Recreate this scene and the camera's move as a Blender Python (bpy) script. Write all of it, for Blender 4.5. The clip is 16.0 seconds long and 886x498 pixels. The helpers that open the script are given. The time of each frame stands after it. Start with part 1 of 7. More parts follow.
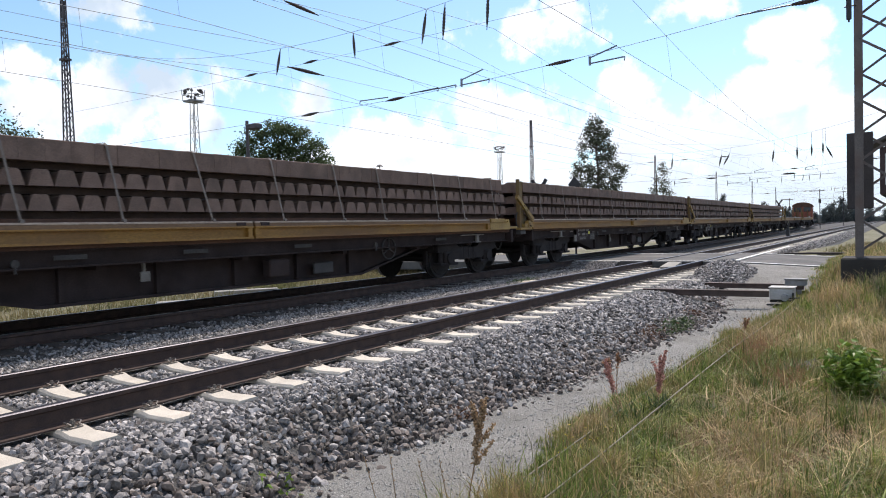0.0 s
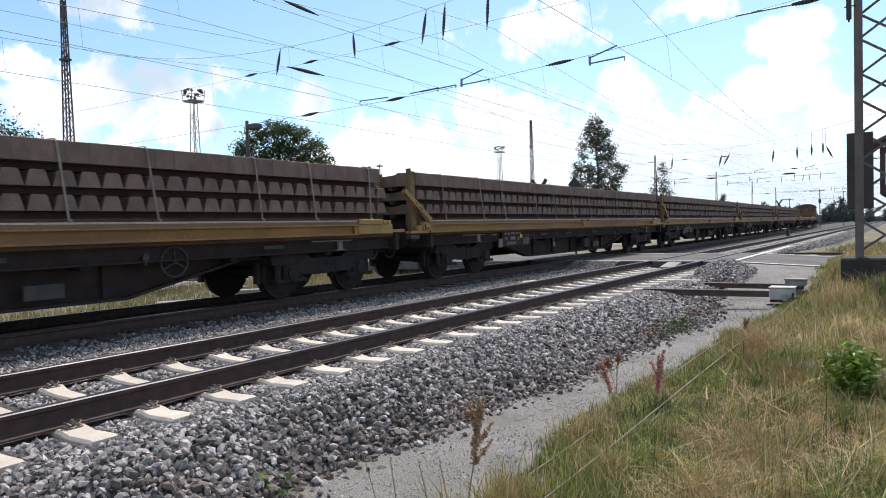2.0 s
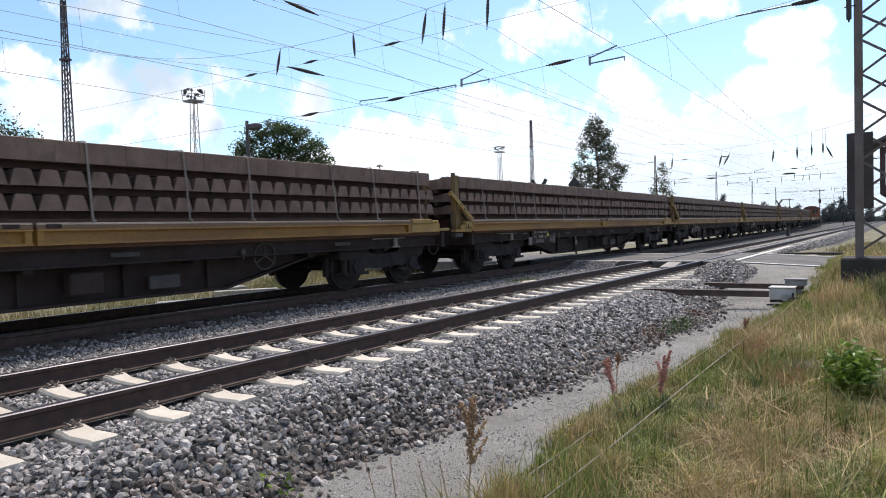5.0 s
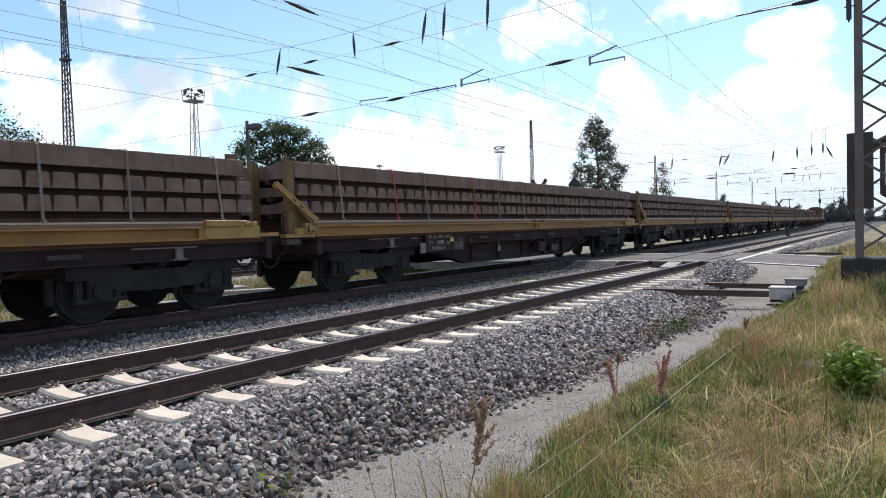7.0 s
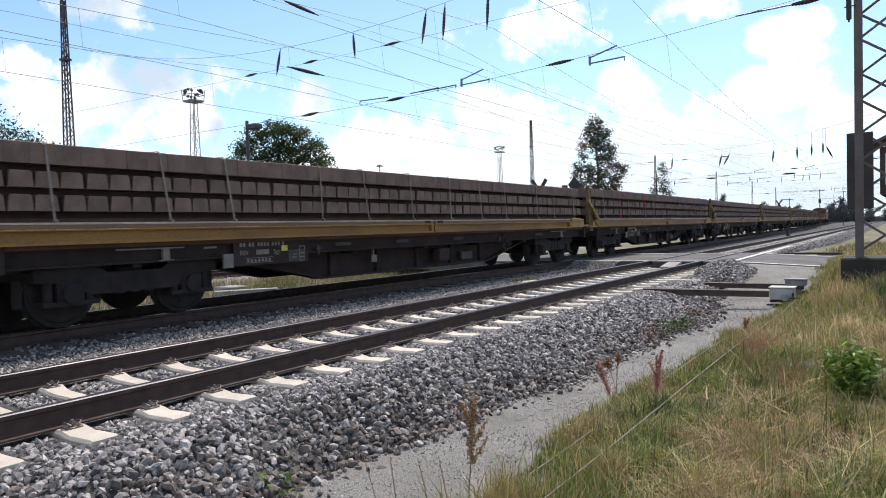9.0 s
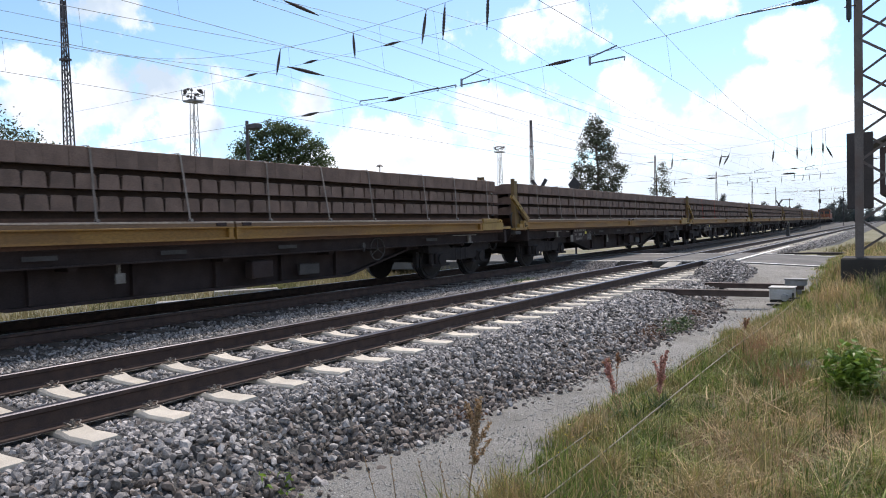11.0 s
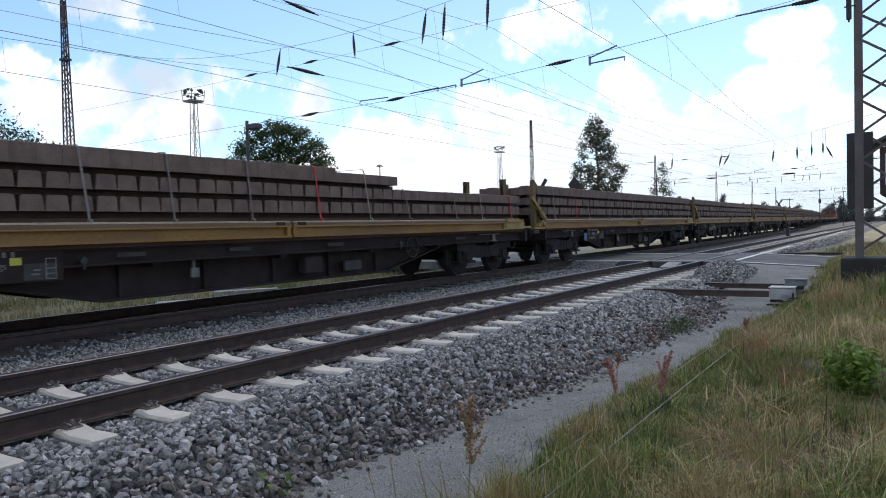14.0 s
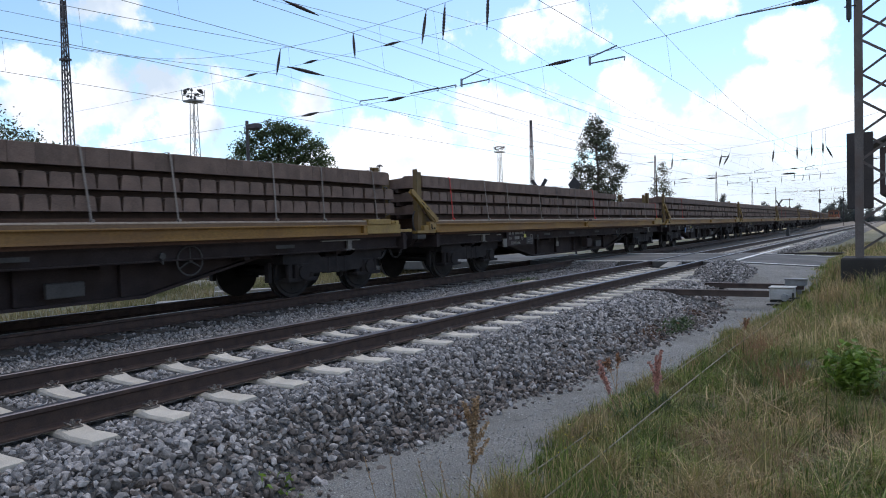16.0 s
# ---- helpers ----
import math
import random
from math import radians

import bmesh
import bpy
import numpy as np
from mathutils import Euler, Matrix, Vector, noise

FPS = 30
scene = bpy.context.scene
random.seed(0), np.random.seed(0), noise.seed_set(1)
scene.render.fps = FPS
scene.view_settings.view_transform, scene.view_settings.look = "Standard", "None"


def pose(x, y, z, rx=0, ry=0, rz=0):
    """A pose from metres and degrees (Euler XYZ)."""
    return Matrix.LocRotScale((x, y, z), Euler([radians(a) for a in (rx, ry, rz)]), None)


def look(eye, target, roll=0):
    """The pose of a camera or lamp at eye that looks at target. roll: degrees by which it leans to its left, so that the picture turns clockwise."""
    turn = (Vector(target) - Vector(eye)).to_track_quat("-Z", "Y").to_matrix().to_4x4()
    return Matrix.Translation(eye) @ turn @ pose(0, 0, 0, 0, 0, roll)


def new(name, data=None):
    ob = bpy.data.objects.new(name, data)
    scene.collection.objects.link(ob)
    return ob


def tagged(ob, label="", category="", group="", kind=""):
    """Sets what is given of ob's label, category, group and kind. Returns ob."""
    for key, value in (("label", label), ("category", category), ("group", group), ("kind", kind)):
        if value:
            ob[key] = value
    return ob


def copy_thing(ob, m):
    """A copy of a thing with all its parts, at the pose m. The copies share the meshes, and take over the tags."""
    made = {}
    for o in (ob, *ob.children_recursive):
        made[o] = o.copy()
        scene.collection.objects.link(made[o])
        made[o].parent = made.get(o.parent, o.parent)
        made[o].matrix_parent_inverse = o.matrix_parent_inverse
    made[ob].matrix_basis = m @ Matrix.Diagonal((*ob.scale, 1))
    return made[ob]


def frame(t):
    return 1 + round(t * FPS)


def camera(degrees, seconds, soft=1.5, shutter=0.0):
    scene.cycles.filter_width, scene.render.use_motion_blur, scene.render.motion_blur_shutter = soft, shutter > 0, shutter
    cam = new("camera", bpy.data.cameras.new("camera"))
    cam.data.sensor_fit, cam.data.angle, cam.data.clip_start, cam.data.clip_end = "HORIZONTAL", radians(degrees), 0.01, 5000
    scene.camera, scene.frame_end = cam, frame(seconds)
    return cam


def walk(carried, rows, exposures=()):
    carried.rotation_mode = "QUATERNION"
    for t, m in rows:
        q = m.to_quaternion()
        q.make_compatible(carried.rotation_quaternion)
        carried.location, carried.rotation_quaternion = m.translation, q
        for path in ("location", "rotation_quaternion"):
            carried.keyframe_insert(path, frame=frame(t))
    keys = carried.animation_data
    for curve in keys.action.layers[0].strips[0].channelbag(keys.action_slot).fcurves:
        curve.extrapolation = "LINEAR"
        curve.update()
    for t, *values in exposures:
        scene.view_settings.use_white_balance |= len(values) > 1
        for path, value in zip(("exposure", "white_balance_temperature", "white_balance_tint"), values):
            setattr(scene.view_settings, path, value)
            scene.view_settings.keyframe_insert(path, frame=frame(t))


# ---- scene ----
# Place: x across the tracks (negative = away), y along them, z = 0 at the rail heads of the near track.
cam = camera(66.2, 16.0, soft=1.0, shutter=0.1)
F_DIR = (-math.sin(0.592889) * math.cos(0.029277), math.cos(0.592889) * math.cos(0.029277), -math.sin(0.029277))
EYE = Vector((0.0, 0.0, 1.158))
CAM_POSE = look(EYE, EYE + Vector(F_DIR), -1.572)
EXPOSURES = [(0, 0.08, 6700, 15), (16, 0.08, 6700, 15)]
walk(cam, [(0.0, CAM_POSE), (16.0, CAM_POSE)], EXPOSURES)

SUN_TO = Vector((-0.09, 0.54, 0.84)).normalized()
GROUND = -0.62
NEAR_X = -5.733            # centre of the near track
TRAIN_X = -9.95            # centre of the track that the train runs on


# ---- world and sun ----
HEAPS = ((-59.9, 17.3, 2.9, 1.8), (-65.6, 12.3, 1.6, 1.3), (-64.6, 9.7, 2.8, 2.0), (-60.8, 10.5, 2.6, 2.0), (-52.7, 11.2, 4.0, 2.2), (-54.3, 9.0, 4.6, 2.6), (-44.8, 10.6, 2.6, 1.8), (-29.1, 9.7, 5.2, 1.9), (-37.7, 7.4, 6.6, 2.3),
         (-25.7, 16.6, 4.8, 2.2), (-13.1, 16.1, 3.0, 1.3), (-6.5, 13.6, 3.7, 1.6), (-18.1, 11.1, 2.3, 1.9), (-8.2, 9.5, 3.1, 1.9), (-15.2, 6.9, 6.4, 3.1), (-3.8, 6.6, 2.5, 2.4), (-23.6, 7.0, 5.5, 2.3))


def build_light():
    world = bpy.data.worlds.new("sky_world")
    scene.world = world
    world.use_nodes = True
    nt = world.node_tree
    n, l = nt.nodes, nt.links
    n.clear()
    out = n.new("ShaderNodeOutputWorld")
    bg = n.new("ShaderNodeBackground")
    bg.inputs["Strength"].default_value = 0.13
    sky = n.new("ShaderNodeTexSky")
    sky.sky_type = "NISHITA"
    sky.sun_disc = False
    sky.sun_elevation = math.asin(SUN_TO.z)
    sky.sun_rotation = math.atan2(SUN_TO.x, SUN_TO.y)
    sky.air_density, sky.dust_density, sky.ozone_density = 1.0, 0.5, 1.0
    co = n.new("ShaderNodeTexCoord")
    sep = n.new("ShaderNodeSeparateXYZ")
    l.new(co.outputs["Generated"], sep.inputs[0])

    def math_node(op, a, b=None, c=None, clamp=False):
        m = n.new("ShaderNodeMath")
        m.operation, m.use_clamp = op, clamp
        for i, v in enumerate((a, b, c)):
            if v is None:
                continue
            if isinstance(v, (int, float)):
                m.inputs[i].default_value = v
            else:
                l.new(v, m.inputs[i])
        return m.outputs[0]

    # cumulus heaps: a low bank all round, single heaps above it (degrees: bearing, height, half width, half height)
    bearing = math_node("MULTIPLY", math_node("ARCTAN2", sep.outputs["X"], sep.outputs["Y"]), 57.2958)
    height = math_node("MULTIPLY", math_node("ARCSINE", sep.outputs["Z"]), 57.2958)
    big = n.new("ShaderNodeTexNoise")
    big.inputs["Scale"].default_value = 9.0
    big.inputs["Detail"].default_value = 8
    big.inputs["Roughness"].default_value = 0.55
    l.new(co.outputs["Generated"], big.inputs["Vector"])
    wide = n.new("ShaderNodeTexNoise")
    wide.inputs["Scale"].default_value = 3.0
    wide.inputs["Detail"].default_value = 5
    l.new(co.outputs["Generated"], wide.inputs["Vector"])
    puff = n.new("ShaderNodeTexNoise")
    puff.inputs["Scale"].default_value, puff.inputs["Detail"].default_value, puff.inputs["Roughness"].default_value = 27.0, 5, 0.6
    l.new(co.outputs["Generated"], puff.inputs["Vector"])
    heaps = None
    for a0, e0, ra, re in HEAPS:
        u = math_node("DIVIDE", math_node("SUBTRACT", bearing, a0), ra * 1.2)
        v = math_node("DIVIDE", math_node("SUBTRACT", height, e0), re * 1.2)
        d = math_node("SUBTRACT", 1.0, math_node("SQRT", math_node("ADD", math_node("MULTIPLY", u, u), math_node("MULTIPLY", v, v))))
        heaps = d if heaps is None else math_node("MAXIMUM", heaps, d)
    bank = math_node("MULTIPLY", math_node("SUBTRACT", 8.6, height), 0.16)
    heaps = math_node("MAXIMUM", heaps, bank)
    # heaps elsewhere in the sky, behind and above the camera
    away = math_node("MULTIPLY", math_node("SUBTRACT", wide.outputs["Fac"], 0.5), 6.0)
    outside = math_node("GREATER_THAN", math_node("MAXIMUM", math_node("SUBTRACT", height, 24.0), math_node("SUBTRACT", math_node("ABSOLUTE", math_node("ADD", bearing, 34.0)), 50.0)), 0.0)
    heaps = math_node("MAXIMUM", heaps, math_node("SUBTRACT", math_node("MULTIPLY", away, outside), math_node("MULTIPLY", math_node("SUBTRACT", 1.0, outside), 3.0)))
    dens = math_node("ADD", math_node("MULTIPLY", math_node("MAXIMUM", heaps, -1.0), 0.55), math_node("ADD", math_node("MULTIPLY", math_node("SUBTRACT", big.outputs["Fac"], 0.5), 1.5), math_node("MULTIPLY", math_node("SUBTRACT", puff.outputs["Fac"], 0.5), 1.1)))
    ramp = n.new("ShaderNodeMapRange")
    ramp.interpolation_type = "SMOOTHSTEP"
    ramp.inputs["From Min"].default_value = -0.02
    ramp.inputs["From Max"].default_value = 0.30
    l.new(dens, ramp.inputs["Value"])
    veil = n.new("ShaderNodeTexNoise")
    veil.inputs["Scale"].default_value = 11.0
    veil.inputs["Detail"].default_value = 6
    l.new(co.outputs["Generated"], veil.inputs["Vector"])
    under = math_node("MULTIPLY", math_node("SUBTRACT", veil.outputs["Fac"], 0.40), math_node("MULTIPLY_ADD", math_node("MULTIPLY", math_node("ADD", bearing, 30.0), -0.045, clamp=True), 4.2, 1.0), clamp=True)
    shade = n.new("ShaderNodeMapRange")
    shade.inputs["To Min"].default_value = 1.0
    shade.inputs["To Max"].default_value = 0.0
    l.new(under, shade.inputs["Value"])
    cloud = n.new("ShaderNodeMix")
    cloud.data_type = "RGBA"
    cloud.inputs["A"].default_value = (4.8, 5.9, 7.0, 1)
    cloud.inputs["B"].default_value = (8.5, 9.0, 9.5, 1)
    # low clouds far down the line are hazier and bluer
    low = n.new("ShaderNodeMapRange")
    low.inputs["From Min"].default_value, low.inputs["From Max"].default_value = 9.0, 3.0
    l.new(height, low.inputs["Value"])
    far = n.new("ShaderNodeMapRange")
    far.inputs["From Min"].default_value, far.inputs["From Max"].default_value = -34.0, -16.0
    l.new(bearing, far.inputs["Value"])
    haze = n.new("ShaderNodeMix")
    haze.data_type = "RGBA"
    haze.inputs["A"].default_value, haze.inputs["B"].default_value = (8.5, 9.0, 9.5, 1), (5.2, 6.6, 7.7, 1)
    l.new(math_node("MULTIPLY", math_node("MULTIPLY", low.outputs[0], far.outputs[0]), math_node("MULTIPLY", big.outputs["Fac"], 1.6, clamp=True)), haze.inputs["Factor"])
    l.new(haze.outputs["Result"], cloud.inputs["B"])
    l.new(shade.outputs[0], cloud.inputs["Factor"])
    mix = n.new("ShaderNodeMix")
    mix.data_type = "RGBA"
    l.new(math_node("MULTIPLY", ramp.outputs[0], 0.97), mix.inputs["Factor"])
    hue = n.new("ShaderNodeVectorMath")
    hue.operation = "MULTIPLY"
    hue.inputs[1].default_value = (1.10, 1.33, 1.42)
    l.new(sky.outputs[0], hue.inputs[0])
    l.new(hue.outputs[0], mix.inputs["A"])
    l.new(cloud.outputs["Result"], mix.inputs["B"])
    l.new(mix.outputs["Result"], bg.inputs["Color"])
    l.new(bg.outputs[0], out.inputs["Surface"])
    sun = bpy.data.lights.new("sun", "SUN")
    sun.energy, sun.angle, sun.color = 4.25, radians(0.53), (1.0, 0.93, 0.83)
    ob = new("sun", sun)
    ob.matrix_world = look(SUN_TO * 50, (0, 0, 0))


build_light()


# ---- the cloud that drifts before the sun ----
def cloud_material():
    """Cloud: thick in the middle, thinning out to nothing at its rim."""
    m = bpy.data.materials.new("cloud_vapour")
    m.use_nodes = True
    n, l = m.node_tree.nodes, m.node_tree.links
    n.clear()
    out = n.new("ShaderNodeOutputMaterial")
    co = n.new("ShaderNodeTexCoord")
    mp = n.new("ShaderNodeMapping")
    mp.inputs["Scale"].default_value = (1 / CLOUD_HALF[0], 1 / CLOUD_HALF[1], 0.0)
    l.new(co.outputs["Object"], mp.inputs[0])
    ln = n.new("ShaderNodeVectorMath")
    ln.operation = "LENGTH"
    l.new(mp.outputs[0], ln.inputs[0])
    ns = n.new("ShaderNodeTexNoise")
    ns.inputs["Scale"].default_value, ns.inputs["Detail"].default_value = 0.03, 4
    l.new(co.outputs["Object"], ns.inputs["Vector"])
    ad = n.new("ShaderNodeMath")
    ad.operation, ad.inputs[1].default_value = "MULTIPLY_ADD", 0.10
    l.new(ns.outputs["Fac"], ad.inputs[0])
    l.new(ln.outputs["Value"], ad.inputs[2])
    mr = n.new("ShaderNodeMapRange")
    mr.interpolation_type = "SMOOTHSTEP"
    mr.inputs["From Min"].default_value, mr.inputs["From Max"].default_value = 0.68, 1.04
    mr.inputs["To Min"].default_value, mr.inputs["To Max"].default_value = CLOUD_CLEAR, 1.0
    l.new(ad.outputs[0], mr.inputs["Value"])
    df, tl, tr = n.new("ShaderNodeBsdfDiffuse"), n.new("ShaderNodeBsdfTranslucent"), n.new("ShaderNodeBsdfTransparent")
    for b in (df, tl):
        b.inputs["Color"].default_value = (0.92, 0.93, 0.95, 1)
    body, mix = n.new("ShaderNodeMixShader"), n.new("ShaderNodeMixShader")
    body.inputs[0].default_value = 0.5
    l.new(df.outputs[0], body.inputs[1])
    l.new(tl.outputs[0], body.inputs[2])
    l.new(mr.outputs[0], mix.inputs[0])
    l.new(body.outputs[0], mix.inputs[1])
    l.new(tr.outputs[0], mix.inputs[2])
    l.new(mix.outputs[0], out.inputs[0])
    return m


CLOUD_HALF = (190.0, 125.0, 30.0)      # half its size in metres
CLOUD_CLEAR = 0.44                     # what each side of its thick middle lets straight through
CLOUD_HIGH = 700.0


def build_cloud():
    """A small fair-weather cloud, flat below and heaped above, that comes before the sun."""
    bm = bmesh.new()
    bmesh.ops.create_icosphere(bm, subdivisions=5, radius=1.0)
    for v in bm.verts:
        d = v.co.normalized()
        k = 1.0 + 0.10 * noise.noise(d * 2.6) + 0.05 * noise.noise(d * 7.0)
        lump = 1.0 + 0.5 * noise.noise(d * 4.0) + 0.25 * noise.noise(d * 10.0)
        v.co = Vector((d.x * CLOUD_HALF[0] * k, d.y * CLOUD_HALF[1] * k, CLOUD_HALF[2] * d.z * (lump if d.z > 0 else 0.35)))
    me = mesh_of("cloud", bm, cloud_material(), True)
    return tagged(new("cloud", me), "white drifting fair-weather cloud that comes before the sun", "cloud", kind="structure")


def cloud_pose(t):
    """Its shadow's far rim passes the near end of the path soon after ten seconds and runs on along the track."""
    rim = 5.0 + 22.0 * (t - 10.4)
    base = SUN_TO * (CLOUD_HIGH / SUN_TO.z)
    return pose(base.x - 10.0, base.y + rim - CLOUD_HALF[1], CLOUD_HIGH)


# ---- materials ----
def make_mat(name, base, second=None, rough=0.8, metal=0.0, scale=6.0, fine=60.0, bump=0.3, bump_dist=0.01, rand=0.0,
             island=0.0, stain=None, stain_scale=1.2, stain_amount=0.4, spec=0.5, stretch=(1, 1, 1), transmit=0.0, speckle=0.21):
    """A surface with colour at two scales, relief, and changes from piece to piece."""
    m = bpy.data.materials.new(name)
    m.use_nodes = True
    n, l = m.node_tree.nodes, m.node_tree.links
    n.clear()
    out = n.new("ShaderNodeOutputMaterial")
    sh = n.new("ShaderNodeBsdfPrincipled")
    l.new(sh.outputs[0], out.inputs[0])
    sh.inputs["Metallic"].default_value = metal
    sh.inputs["Specular IOR Level"].default_value = spec
    co = n.new("ShaderNodeTexCoord")
    mp = n.new("ShaderNodeMapping")
    mp.inputs["Scale"].default_value = stretch
    l.new(co.outputs["Object"], mp.inputs[0])
    vec = mp.outputs[0]
    info = n.new("ShaderNodeObjectInfo")
    if rand:
        add = n.new("ShaderNodeVectorMath")
        add.operation = "ADD"
        sc = n.new("ShaderNodeVectorMath")
        sc.operation = "SCALE"
        sc.inputs[0].default_value = (31.7, 17.3, 23.9)
        l.new(info.outputs["Random"], sc.inputs["Scale"])
        l.new(vec, add.inputs[0])
        l.new(sc.outputs[0], add.inputs[1])
        vec = add.outputs[0]
    n1 = n.new("ShaderNodeTexNoise")
    n1.inputs["Scale"].default_value, n1.inputs["Detail"].default_value = scale, 6
    n2 = n.new("ShaderNodeTexNoise")
    n2.inputs["Scale"].default_value, n2.inputs["Detail"].default_value = fine, 4
    l.new(vec, n1.inputs["Vector"])
    l.new(vec, n2.inputs["Vector"])
    second = second or tuple(c * 0.6 for c in base)
    ramp = n.new("ShaderNodeMapRange")
    ramp.inputs["From Min"].default_value, ramp.inputs["From Max"].default_value = 0.32, 0.68
    l.new(n1.outputs["Fac"], ramp.inputs["Value"])
    mix = n.new("ShaderNodeMix")
    mix.data_type = "RGBA"
    mix.inputs["A"].default_value, mix.inputs["B"].default_value = (*base, 1), (*second, 1)
    l.new(ramp.outputs[0], mix.inputs["Factor"])
    col = mix.outputs["Result"]
    grain = n.new("ShaderNodeMapRange")
    grain.inputs["From Min"].default_value, grain.inputs["From Max"].default_value = 0.3, 0.7
    grain.inputs["To Min"].default_value, grain.inputs["To Max"].default_value = 1 - speckle, 1 + speckle
    l.new(n2.outputs["Fac"], grain.inputs["Value"])

    def times(c, fac):
        v = n.new("ShaderNodeVectorMath")
        v.operation = "SCALE"
        l.new(c, v.inputs[0])
        l.new(fac, v.inputs["Scale"])
        return v.outputs[0]
    col = times(col, grain.outputs[0])
    for amount, source in ((rand, info.outputs["Random"]), (island, None)):
        if amount:
            if source is None:
                source = n.new("ShaderNodeNewGeometry").outputs["Random Per Island"]
            mr = n.new("ShaderNodeMapRange")
            mr.inputs["To Min"].default_value, mr.inputs["To Max"].default_value = 1 - amount, 1 + amount
            l.new(source, mr.inputs["Value"])
            col = times(col, mr.outputs[0])
    if stain:
        n3 = n.new("ShaderNodeTexNoise")
        n3.inputs["Scale"].default_value, n3.inputs["Detail"].default_value = stain_scale, 5
        l.new(vec, n3.inputs["Vector"])
        r3 = n.new("ShaderNodeMapRange")
        r3.inputs["From Min"].default_value, r3.inputs["From Max"].default_value = 0.48, 0.66
        r3.inputs["To Max"].default_value = stain_amount
        l.new(n3.outputs["Fac"], r3.inputs["Value"])
        mx = n.new("ShaderNodeMix")
        mx.data_type = "RGBA"
        l.new(r3.outputs[0], mx.inputs["Factor"])
        l.new(col, mx.inputs["A"])
        mx.inputs["B"].default_value = (*stain, 1)
        col = mx.outputs["Result"]
    l.new(col, sh.inputs["Base Color"])
    rr = n.new("ShaderNodeMapRange")
    rr.inputs["To Min"].default_value, rr.inputs["To Max"].default_value = max(0.02, rough - 0.12), min(1.0, rough + 0.12)
    l.new(n1.outputs["Fac"], rr.inputs["Value"])
    l.new(rr.outputs[0], sh.inputs["Roughness"])
    if bump:
        bp = n.new("ShaderNodeBump")
        bp.inputs["Strength"].default_value, bp.inputs["Distance"].default_value = bump, bump_dist
        l.new(n2.outputs["Fac"], bp.inputs["Height"])
        l.new(bp.outputs[0], sh.inputs["Normal"])
    if transmit:
        tr = n.new("ShaderNodeBsdfTranslucent")
        l.new(col, tr.inputs["Color"])
        ms = n.new("ShaderNodeMixShader")
        ms.inputs[0].default_value = transmit
        l.new(sh.outputs[0], ms.inputs[1])
        l.new(tr.outputs[0], ms.inputs[2])
        l.new(ms.outputs[0], out.inputs[0])
    return m


